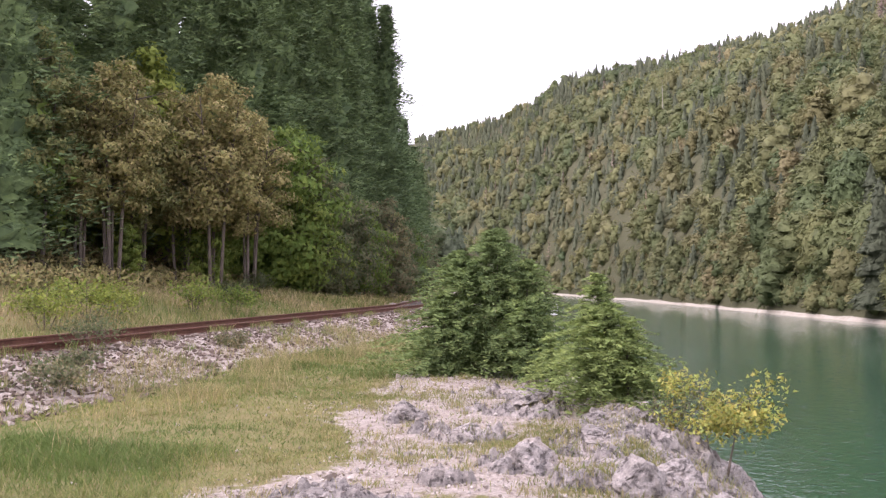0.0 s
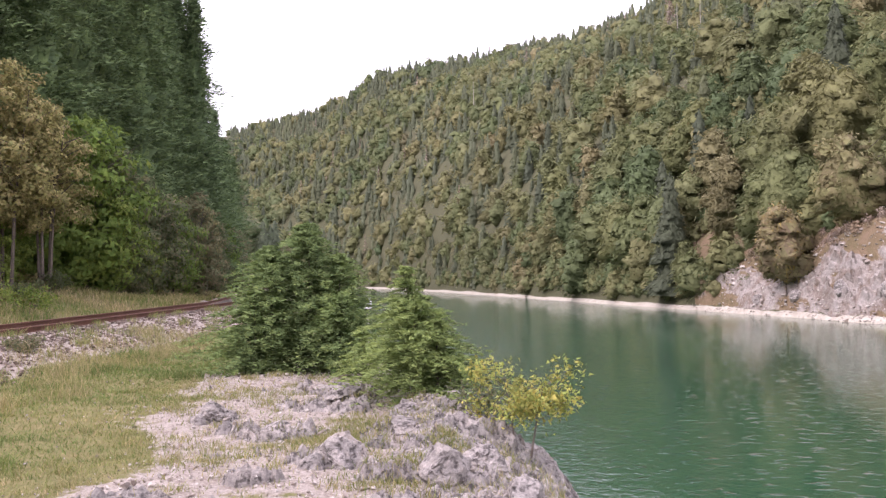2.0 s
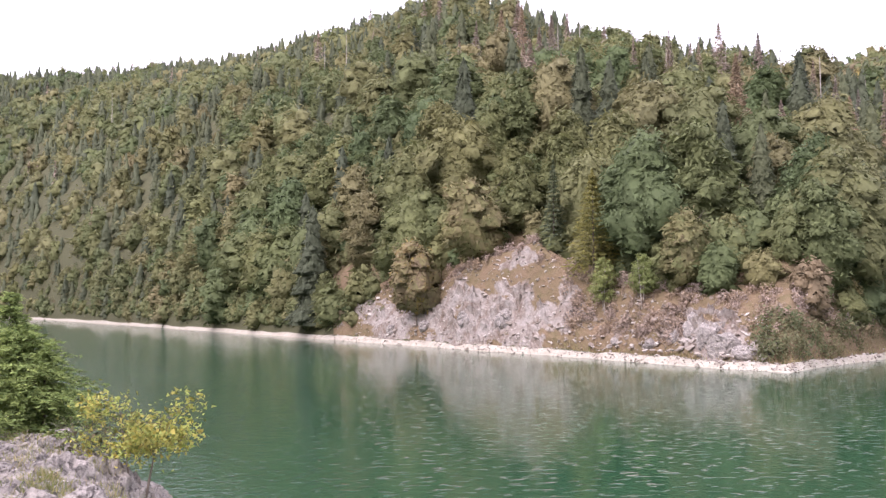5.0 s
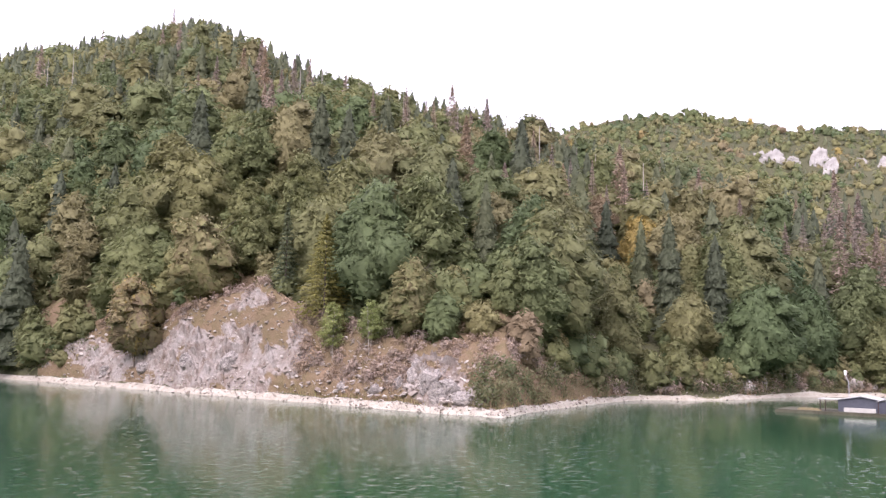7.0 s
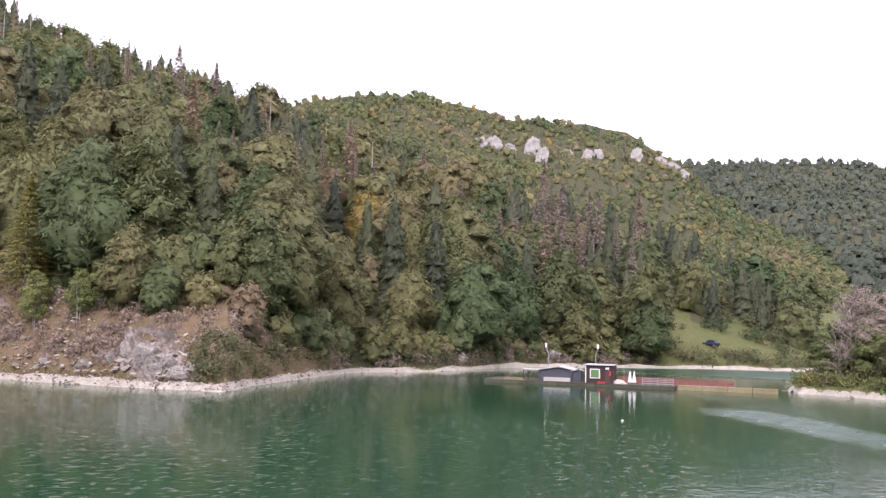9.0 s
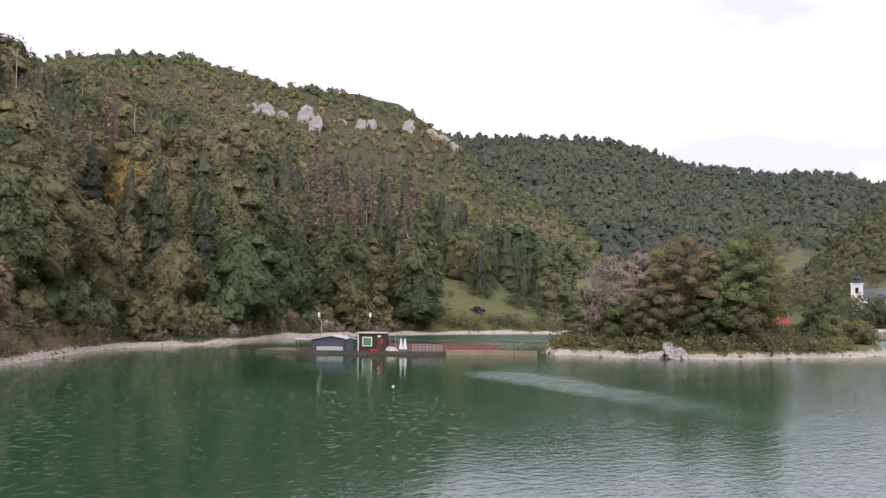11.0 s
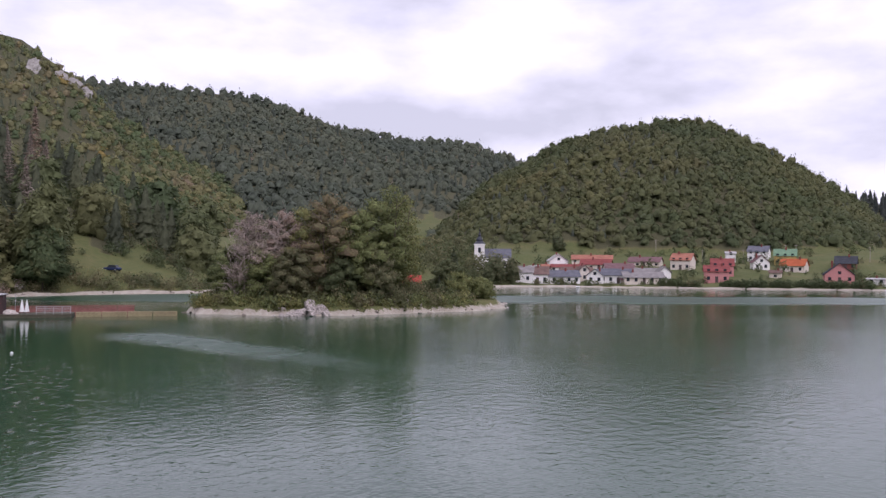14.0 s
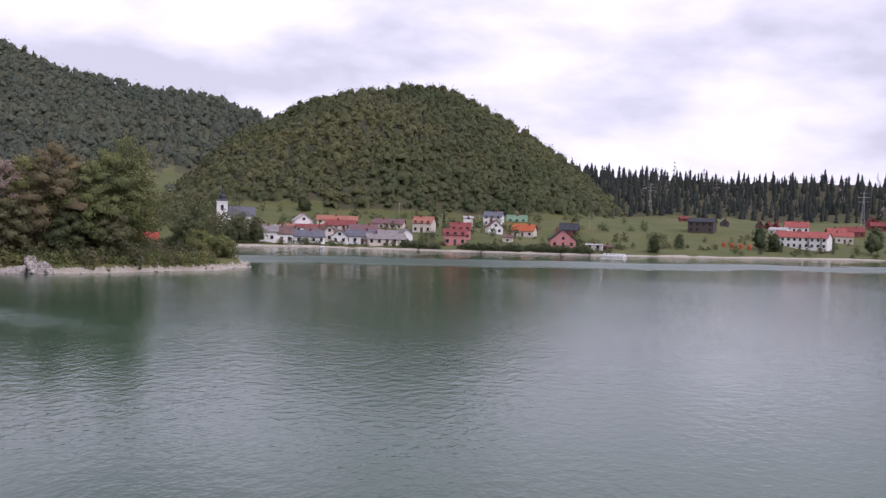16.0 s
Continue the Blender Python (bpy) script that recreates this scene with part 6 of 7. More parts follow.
# pale crags below the far ridge
def crag(bearing, dist, wide, high, seed):
    x, y, z = place_at(bearing, dist)
    bm = bmesh.new()
    bmesh.ops.create_icosphere(bm, subdivisions=4, radius=1.0)
    for v in bm.verts:
        o = Vector((seed * 5.0, 0, seed))
        rib = Vector((v.co.x * 5, v.co.y * 5, v.co.z * 1.2)) + o
        v.co += v.co.normalized() * (0.35 * noise.noise(v.co * 1.6 + o) + 0.3 * noise.noise(rib) + 0.18 * noise.noise(rib * 2.3))
        v.co.z = v.co.z * 0.6 + 0.4 * round(v.co.z * 4) / 4
        v.co = Vector((v.co.x * wide, v.co.y * wide * 0.35, v.co.z * high))
    me = bpy.data.meshes.new("crag")
    bm.to_mesh(me)
    bm.free()
    me.materials.append(CHALK)
    ob = new("crag", me)
    ob.matrix_basis = pose(x, y, z + high * 0.6, 0, 14, -bearing)
    return tagged(ob, "white limestone crag standing out of the wooded ridge", "rock", "crags below the ridge")


CHALK = plain("white_crag_limestone", (0.42, 0.40, 0.38), 0.95, grain=0.3, scale=0.25, relief=0.6, space="Object")
for k, (b, el, w, h) in enumerate([(71.6, 12.15, 5, 5), (72.5, 12.0, 6, 7), (73.5, 11.75, 5, 5), (75.0, 11.7, 6, 9), (75.6, 11.2, 5, 8), (77.2, 11.6, 5, 4), (78.5, 11.4, 4, 6), (79.2, 11.5, 4, 5), (81.6, 11.3, 5, 7), (83.1, 10.95, 5, 5), (83.8, 10.6, 6, 5), (84.5, 10.1, 5, 5)]):
    lo_, hi_ = 420.0, 760.0
    for _ in range(24):
        md = (lo_ + hi_) / 2
        x_, y_ = md * math.sin(radians(b)), md * math.cos(radians(b))
        if float(land(np.array([x_]), np.array([y_]))[0]) + 9 < EYE + md * math.tan(radians(el)):
            lo_ = md
        else:
            hi_ = md
    crag(b, lo_ + 3, w * 0.85, h * 0.85, k + 1)

# ---- islet ----
ix, iy = np.meshgrid(np.arange(132, 184, 0.7), np.arange(-68, 2, 0.7), indexing="ij")
iz = island_height(ix, iy) + 0.12 * fbm(ix, iy, 1.6, 3, 33)
q = np.arange(ix.size).reshape(ix.shape)
if_ = np.stack([q[:-1, :-1].ravel(), q[1:, :-1].ravel(), q[1:, 1:].ravel(), q[:-1, 1:].ravel()], 1)
keep = iz.ravel()[if_].max(1) > -1.2
islet_mesh = set_mesh("islet", np.stack([ix.ravel(), iy.ravel(), iz.ravel()], 1), if_[keep], [ground_mesh.materials[0]], smooth_faces=True)
for key, val in {"stony": 0 * iz, "field": 0 * iz + 0.6, "litter": smooth(1.2, 2.0, iz), "strand": smooth(1.05, 0.8, iz)}.items():
    at = islet_mesh.attributes.new(key, "FLOAT", "POINT")
    at.data.foreach_set("value", np.ascontiguousarray(val.ravel(), np.float32))
tagged(new("islet", islet_mesh), "low islet with a pale stony rim", "island", kind="structure")
ip = np.stack([lr.uniform(136, 182, 700), lr.uniform(-64, 0, 700)], 1)
ih = island_height(ip[:, 0], ip[:, 1])
stones("islet_stones", ip[(ih > -0.2) & (ih < 1.1)], lr.uniform(0.15, 0.6, ((ih > -0.2) & (ih < 1.1)).sum()), [PEBBLE], "pale boulders round the islet's rim", "rubble", sink=0.3, rng=lr)
for k, (b, d, w, h) in enumerate([(98.2, 140.5, 2.3, 1.7), (97.6, 140, 1.7, 1.2), (98.8, 140.5, 1.8, 1.1), (97.0, 139.6, 1.3, 0.9), (99.2, 140, 1.4, 1.0), (96.4, 139, 1.1, 0.8), (104.2, 149, 1.3, 0.8), (103.4, 148, 1.2, 0.7)]):
    boulder(place_at(b, d)[:2], (w, w * 0.7, h), 200 + k, 40.0 * k, "grey-white rock at the islet's edge", CLIFFSTONE)


def islet_tree(b, d, h, w, mat, tint, label, n=4200, bark=None, low=0.06, size=0.36):
    return far_tree("broad", b, d, h * 1.36, w * 1.5, n, size * 0.75, mat, tint, label, bark=bark, low=low, airy=2 if "thin-leaved" in label or "half-bare brown" in label else 1)


for b, d, h, w, mat, tt, lab in [(99.3, 150, 13, 9, BROADLEAF, 0.8, "tall brownish-green tree on the islet"), (97.8, 153, 11.5, 8, OLIVELEAF, 0.3, "leafy olive tree on the islet"), (101.2, 150, 11, 8, OLIVELEAF, 0.0, "dense green tree on the islet"), (102.4, 153, 12.5, 8.5, OLIVELEAF, 0.0, "tall green tree on the islet"),
                               (103.3, 153, 14.5, 6.5, OLIVELEAF, 0.05, "tall thin-leaved grey-green birch on the islet"), (104.0, 157, 13, 5.5, OLIVELEAF, 0.2, "thin-leaved willow on the islet"), (100.2, 147, 5.2, 5, BROADLEAF, 0.1, "green bushy tree by the islet's rim"), (102.3, 149, 6.5, 5.5, BROADLEAF, 0.45, "low spreading tree on the islet"),
                               (93.4, 154, 7, 6.5, OLIVELEAF, 0.0, "dark green bushy tree at the islet's end"), (95.4, 149, 5.5, 6, OLIVELEAF, 0.05, "bushy green tree near bare stems"), (97.0, 146, 6.5, 5.5, BROADLEAF, 0.5, "low olive tree at the rim"), (94.6, 151, 11, 6, HILLDEAD, 0.3, "half-bare brownish tree on the islet"), (96.6, 151, 11, 5.5, HILLDEAD, 0.6, "half-bare rust-brown tree on the islet"),
                               (106.9, 166, 5, 5, BROADLEAF, 0.2, "dark bushy tree at the islet's far end"), (107.6, 165, 3.4, 5.0, OLIVELEAF, 0.1, "rounded willow bush on the islet's spit"), (109.0, 167, 2.9, 4.8, OLIVELEAF, 0.1, "rounded green willow bush by the water")]:
    islet_tree(b, d, h, w, mat, tt, lab)
far_tree("fir", 107.3, 170, 8.5, 6, 1300, 0.4, SPRUCE, 0.5, "small dark spruce at the islet's end", "conifer")
far_tree("fir", 106.4, 163, 3.5, 2.4, 500, 0.25, SPRUCE, 0.3, "knee-high young spruce on the islet's grass", "conifer")


GREYWOOD = plain("grey_dead_wood", (0.38, 0.32, 0.28), 0.9, grain=0.25, scale=6, relief=0.4)


def bare_tree(b, d, high, wide, seed, label="leafless grey tree with bleached forked limbs"):
    r = np.random.default_rng(seed)
    x, y, z = place_at(b, d)
    ob = empty("bare_tree", label, "dead tree", (x, y, z - 0.2), r.uniform(0, 360), "bare trees on the islet")
    part("trunk", quads_mesh("trunk", stem(high * 0.9, 0.2, 0.04, 6, 0.3), [GREYWOOD]), None, ob)
    segs = []
    for _ in range(22):
        zz, a = high * r.uniform(0.25, 0.85), r.uniform(0, 2 * math.pi)
        p0 = np.array([0.0, 0.0, zz])
        p1 = p0 + np.array([math.cos(a), math.sin(a), r.uniform(0.2, 1.1)]) * wide * r.uniform(0.2, 0.42)
        segs.append(limb(p0, p1, 0.085, 0.045, 4))
        for _ in range(5):
            f = r.uniform(0.3, 1)
            s = p0 + (p1 - p0) * f
            e = s + r.normal(0, 0.16, 3) * wide + np.array([0, 0, 0.08 * wide])
            segs.append(limb(s, e, 0.045, 0.02, 3))
    part("limb", quads_mesh("limb", np.concatenate(segs), [GREYWOOD]), None, ob)
    return ob


bare_tree(94.1, 150, 14.5, 7.5, 3)
bare_tree(96.1, 149, 15, 7, 4)
bare_tree(93.4, 150, 5.5, 5, 5, "fallen grey limbs of a dead tree at the rim")
ib = np.stack([lr.uniform(136, 178, 480), lr.uniform(-62, 0, 480)], 1)
ihh = island_height(ib[:, 0], ib[:, 1])
ib = ib[(ihh > 1.0) & (ib[:, 1] > -52)]
clump_stuff("islet_shrubs", ib, 2.3, 2.8, 110, 0.3, BROADLEAF, 0.4, "green shrubs covering the islet", sink=0.3)
ir = np.stack([lr.uniform(134, 182, 2600), lr.uniform(-60, 2, 2600)], 1)
irh = island_height(ir[:, 0], ir[:, 1])
ir = ir[(irh > 0.8) & (irh < 1.75) & (ir[:, 1] > -50)][:420]
clump_stuff("islet_shrubs", ir, 1.7, 2.2, 60, 0.26, OLIVELEAF, 0.15, "low green shrubs along the islet's rim", sink=0.2)
for k, (b, w, h) in enumerate([(70.6, 2.6, 2.0), (71.6, 1.8, 1.6), (76.6, 2.4, 1.8), (77.6, 1.6, 1.4), (65.2, 1.8, 1.5), (81.0, 1.5, 1.0)]):
    boulder(place_at(b, float(SHORE(b)) + 4.5)[:2], (w, w * 0.7, h), 240 + k, 55.0 * k, "pale rock outcrop above the far strand", CLIFFSTONE)
REDPAINT = plain("red_paint", (0.42, 0.06, 0.045), 0.6, grain=0.15, scale=3)
cab = empty("summer_house", "small red-roofed summer house among trees", "house", place_at(104.5, 178)[:2] + (1.9,), -105)
part("wall", boxed(-2, 2, -1.6, 1.6, -1, 2.2), plain("brown_boards", (0.16, 0.09, 0.06), 0.8, scale=4), cab)
bm_ = bmesh.new()
rv = [bm_.verts.new(p) for p in ((-2.3, -2, 2.1), (2.3, -2, 2.1), (2.3, 2, 2.1), (-2.3, 2, 2.1), (-2.3, 0, 3.8), (2.3, 0, 3.8))]
for f in ((0, 1, 5, 4), (2, 3, 4, 5), (1, 2, 5), (3, 0, 4), (3, 2, 1, 0)):
    bm_.faces.new([rv[i] for i in f])
part("roof", bm_, REDPAINT, cab, "bright red roof")

# ---- floating fish farm ----
DECK = plain("algae_stained_pontoon", (0.085, 0.08, 0.055), 0.85, grain=0.3, scale=2.5, relief=0.3)
SLATE = plain("slate_blue_boards", (0.075, 0.08, 0.10), 0.7, grain=0.15, scale=3)
UMBER = plain("dark_brown_boards", (0.06, 0.035, 0.035), 0.75, grain=0.2, scale=3)
TINROOF = plain("pale_sheet_roofing", (0.5, 0.5, 0.5), 0.45, 0.3, grain=0.12, scale=2)
CONCRETE = plain("pale_concrete", (0.45, 0.44, 0.41), 0.9, grain=0.15, scale=2)
NETRED = plain("red_netting", (0.26, 0.115, 0.1), 0.9, grain=0.25, scale=3)
TIMBER = plain("yellowed_timber", (0.27, 0.225, 0.13), 0.85, grain=0.25, scale=3)
GREENGLASS = plain("green_blind_behind_glass", (0.13, 0.25, 0.1), 0.15, grain=0.08, scale=3, spec=0.6)
GREY = plain("galvanised_steel", (0.42, 0.43, 0.44), 0.5, 0.6, grain=0.1, scale=8)
# the pontoon's own axes: x along it (southwards), y towards the far shore
FARM = pose(139.6, 44.6, 0.0, 0, 0, -88.0)


def farm_thing(name, label, category, x=0.0, y=0.0, z=0.0, group=""):
    ob = empty(name, label, category, group=group)
    ob.matrix_basis = FARM @ pose(x, y, z)
    return ob


pon = farm_thing("pontoon", "long low floating pontoon with stained sides", "pontoon")
for k in range(5):
    part("float", boxed(k * 6 + 0.02, k * 6 + 5.98, -0.6, 1.2, -0.4, 0.42, bevel=0.03), DECK, pon)
part("walkway", boxed(0, 30, 1.2, 8.0, -0.2, 0.44, bevel=0.02), DECK, pon, "wide plank deck")
for k in range(30):
    part("plank", boxed(k + 0.02, k + 0.98, -0.62, 1.25, 0.424, 0.47), DECK, pon)
boom = farm_thing("timber_boom", "low yellowed timber boom floating on the water", "boom", 30.5, 0.3)
for k in range(4):
    part("beam", boxed(k * 3.6, k * 3.6 + 3.5, -0.35, 0.35, -0.2, 0.72, bevel=0.03), TIMBER, boom)
rail_ = farm_thing("guard_rail", "pale guard rail at the pontoon's end", "railing", 25.2, 0.1, 0.47)
for k in range(5):
    part("post", rodded((k * 1.15, 0, 0), (k * 1.15, 0, 1.15), 0.04, sides=6), GREY, rail_)
for h in (0.3, 0.6, 0.85, 1.1):
    part("bar", boxed(-0.1, 4.7, -0.03, 0.03, h - 0.04, h + 0.04), GREY, rail_)


def gable(bm, x0, x1, y0, y1, z0, z1, over=0.25, thick=0.08, axis="x"):
    """Two roof slabs over a box, ridge along x or y."""
    if axis == "x":
        ym = (y0 + y1) / 2
        prof = [(y0 - over, z0), (ym, z1), (y1 + over, z0), (y1 + over, z0 - thick), (ym, z1 - thick * 1.4), (y0 - over, z0 - thick)]
        a = [bm.verts.new((x0 - over, p, z)) for p, z in prof]
        b = [bm.verts.new((x1 + over, p, z)) for p, z in prof]
    else:
        xm = (x0 + x1) / 2
        prof = [(x0 - over, z0), (xm, z1), (x1 + over, z0), (x1 + over, z0 - thick), (xm, z1 - thick * 1.4), (x0 - over, z0 - thick)]
        a = [bm.verts.new((p, y0 - over, z)) for p, z in prof]
        b = [bm.verts.new((p, y1 + over, z)) for p, z in prof]
    n = len(prof)
    for i in range(n):
        bm.faces.new((a[i], a[(i + 1) % n], b[(i + 1) % n], b[i]))
    for ring in (a, b):
        bm.faces.new((ring[0], ring[1], ring[4], ring[5]))
        bm.faces.new((ring[1], ring[2], ring[3], ring[4]))
    bmesh.ops.recalc_face_normals(bm, faces=bm.faces)
    return bm


def gable_wall(x0, x1, y, z0, z1, thick=0.1, axis="x"):
    """The triangle that closes a gable."""
    bm = bmesh.new()
    m = (x0 + x1) / 2
    pts = [(x0, z0), (x1, z0), (m, z1)]
    a = [bm.verts.new((p, y, z) if axis == "x" else (y, p, z)) for p, z in pts]
    b = [bm.verts.new((p, y + thick, z) if axis == "x" else (y + thick, p, z)) for p, z in pts]
    bm.faces.new(a)
    bm.faces.new(b)
    for i in range(3):
        bm.faces.new((a[i], a[(i + 1) % 3], b[(i + 1) % 3], b[i]))
    bmesh.ops.recalc_face_normals(bm, faces=bm.faces)
    return bm


hut = farm_thing("boat_shed", "slate-blue boarded shed with a pale low roof on the pontoon", "shed", 8.6, 1.5, 0.45)
part("wall", boxed(0, 6.4, 0, 4, 0, 1.75), SLATE, hut)
part("gable", gable_wall(0, 6.4, 0.0, 1.75, 2.35), SLATE, hut)
part("roof", gable(bmesh.new(), 0, 6.4, 0, 4, 1.75, 2.42, 0.3, 0.1, "y"), TINROOF, hut, "pale sheet-metal roof")
part("side_shed", boxed(5.0, 6.9, -0.4, 0.0, 0, 1.7), SLATE, hut)
part("plinth", boxed(0.9, 5.2, -0.5, -0.02, 0, 0.62, bevel=0.02), CONCRETE, hut, "pale concrete box")
porch = farm_thing("porch", "open porch roof on thin posts beside the shed", "canopy", 5.9, 1.4, 0.45)
part("canopy", boxed(0, 2.6, -0.3, 2.6, 1.68, 1.8), TINROOF, porch)
for px in (0.25, 1.0):
    part("post", boxed(px - 0.05, px + 0.05, -0.2, -0.1, 0, 1.7), UMBER, porch)
cabin = farm_thing("cabin", "dark brown cabin with a green window on the pontoon", "cabin", 16.4, 0.6, 0.45)
part("wall", boxed(0, 4.3, 0, 3.6, 0, 2.75), UMBER, cabin)
part("roof", boxed(-0.3, 4.4, -0.25, 3.8, 2.78, 2.92, bevel=0.02), TINROOF, cabin, "flat pale roof edge")
win = part("window", boxed(0.62, 2.2, -0.06, -0.005, 0.75, 2.25), WHITEPAINT, cabin, "white window frame")
part("pane", boxed(0.78, 2.04, -0.075, -0.064, 0.9, 2.1), GREENGLASS, win, "green blind behind the pane")
part("door", boxed(3.0, 3.75, -0.04, -0.003, 0.05, 2.1), plain("brown_door", (0.09, 0.05, 0.045), 0.7, scale=4), cabin)
part("notice", boxed(3.05, 3.6, -0.06, -0.045, 2.2, 2.5), WHITEPAINT, cabin, "small white notice")
part("lifebuoy", boxed(3.62, 3.92, -0.09, -0.045, 1.2, 1.95, bevel=0.04), REDPAINT, cabin, "red lifebuoy case")
part("crate", boxed(1.85, 3.0, -0.45, -0.1, 0.0, 0.3, bevel=0.02), plain("red_plastic", (0.4, 0.05, 0.05), 0.5), cabin, "red crate by the wall")
part("corner_post", boxed(-0.12, 0.03, -0.06, 0.06, 0, 2.8), WHITEPAINT, cabin, "white corner post")
lean_roof = farm_thing("lean_to", "sloping pale lean-to roof between shed and cabin", "canopy", 14.6, 1.0, 0.45)
bm_ = bmesh.new()
rv = [bm_.verts.new(p) for p in ((-0.6, -0.2, 1.75), (1.75, -0.2, 2.55), (1.75, 3, 2.55), (-0.6, 3, 1.75), (-0.6, -0.2, 1.65), (1.75, -0.2, 2.45), (1.75, 3, 2.45), (-0.6, 3, 1.65))]
for f in ((0, 1, 2, 3), (7, 6, 5, 4), (0, 4, 5, 1), (1, 5, 6, 2), (2, 6, 7, 3), (3, 7, 4, 0)):
    bm_.faces.new([rv[i] for i in f])
part("canopy", bm_, TINROOF, lean_roof)
part("post", boxed(-0.5, -0.4, -0.15, -0.05, -0.02, 1.68), UMBER, lean_roof)
for x, lean_ in ((9.4, -0.45), (17.2, 0.35)):
    lamp = farm_thing("lamp_post", "leaning lamp post with a pale lantern behind the huts", "lamp", x, 5.2, 0.45, "lamp posts on the pontoon")
    part("pole", rodded((0, 0, 0), (0, 0, 4.2), 0.07, 0.06), GREY, lamp)
    part("arm", rodded((0, 0, 4.2), (lean_, 0, 5.3), 0.06, 0.05), GREY, lamp)
    part("lantern", boxed(lean_ * 1.0 - 0.16, lean_ * 1.0 + 0.16, -0.14, 0.14, 5.25, 6.0, bevel=0.05), WHITEPAINT, lamp, "pale lantern housing")
cages = farm_thing("net_cages", "rows of red-brown fish cages and netting beside the deck", "fish cage", 20.5, 4.0, 0.2)
for k in range(7):
    for row in range(3):
        y0 = 1.4 + 2.7 * row
        part("net", boxed(k * 2.6 + 0.1, k * 2.6 + 2.4, y0, y0 + 0.04, -0.2, 0.5 + 0.08 * ((k + row) % 3)), NETRED, cages)
        part("rail", boxed(k * 2.6, k * 2.6 + 2.5, y0 - 0.05, y0 + 0.03, 0.86, 0.96, bevel=0.01), NETRED, cages, "red tube rail")
        part("walkboard", boxed(k * 2.6, k * 2.6 + 2.5, y0 + 0.1, y0 + 0.7, 0.02, 0.12, bevel=0.01), NETRED if (k + row) % 2 else TIMBER, cages)
        for px in (0.05, 1.25):
            part("post", rodded((k * 2.6 + px, y0, -0.2), (k * 2.6 + px, y0, 1.0), 0.04, sides=6), NETRED, cages)
for x in (23.2, 23.85):
    sunshade = farm_thing("parasol", "folded white parasol on the deck", "parasol", x, 0.9, 0.45, "folded parasols")
    part("pole", rodded((0, 0, 0), (0, 0, 2.3), 0.03), GREY, sunshade)
    part("canopy", rodded((0, 0, 0.35), (0, 0, 2.15), 0.36, 0.05, sides=10), WHITEPAINT, sunshade, "furled white cloth")
heap = farm_thing("net_heap", "heap of pale netting lying on the deck", "netting", 21.6, 1.0, 0.45)
bm_ = bmesh.new()
bmesh.ops.create_icosphere(bm_, subdivisions=3, radius=1.0)
for v in bm_.verts:
    v.co += v.co.normalized() * 0.35 * noise.noise(v.co * 2.5)
    v.co = Vector((v.co.x * 1.1, v.co.y * 0.6, max(0, v.co.z) * 0.65))
part("net", bm_, plain("pale_netting", (0.5, 0.46, 0.42), 0.95, grain=0.2, scale=5), heap)
stack = farm_thing("plank_pile", "low pile of pale planks on the deck", "planks", 3.0, 0.4, 0.47)
for k in range(4):
    part("plank", boxed(0.1 * k, 3.4 - 0.15 * k, 0.0, 0.6, k * 0.09, k * 0.09 + 0.08), TIMBER, stack)
mast = farm_thing("flag_pole", "thin grey pole on the deck", "pole", 22.1, 2.6, 0.45)
part("pole", rodded((0, 0, 0), (0, 0, 2.9), 0.035), GREY, mast)
buoy = tagged(new("buoy"), "small white buoy floating on the lake", "buoy")
buoy.matrix_basis = pose(89.6, 14.2, 0.05)
bm_ = bmesh.new()
bmesh.ops.create_uvsphere(bm_, u_segments=14, v_segments=8, radius=0.17)
bmesh.ops.scale(bm_, vec=(0.8, 0.8, 0.55), verts=bm_.verts)
part("float", bm_, WHITEPAINT, buoy)
part("ring", rodded((0, 0, 0.07), (0, 0, 0.15), 0.035), GREY, buoy)


# ---- car by the bay ----
def car(at, turn, paint, label, group=""):
    ob = empty("car", label, "car", at, turn, group)
    bm = bmesh.new()
    box(bm, -2.1, 2.1, -0.85, 0.85, 0.3, 0.95, bevel=0.12)
    part("body", bm, paint, ob)
    bm = bmesh.new()
    g = bmesh.ops.create_cube(bm, size=1.0, matrix=Matrix.LocRotScale((-0.25, 0, 1.22), None, (2.7, 1.5, 0.6)))
    for v in g["verts"]:
        if v.co.z > 1.3:
            v.co.x = -0.25 + (v.co.x + 0.25) * 0.68
            v.co.y *= 0.85
    part("cabin", bm, plain("dark_car_glass", (0.03, 0.035, 0.04), 0.1, grain=0.02), ob, "dark glazed cabin")
    part("roof", boxed(-1.1, 0.6, -0.6, 0.6, 1.5, 1.56, bevel=0.02), paint, ob)
    for sx in (-1.3, 1.3):
        for sy in (-0.78, 0.78):
            w = part("wheel", rodded((sx, sy - 0.1, 0.33), (sx, sy + 0.1, 0.33), 0.33, sides=14), RUBBER, ob, "black tyre")
            part("rim", rodded((sx, sy - 0.11, 0.33), (sx, sy + 0.11, 0.33), 0.18, sides=10), GREY, w)
    for sy in (-0.6, 0.6):
        part("headlight", boxed(2.06, 2.12, sy - 0.18, sy + 0.18, 0.62, 0.8, bevel=0.02), WHITEPAINT, ob, "pale headlight")
    return ob


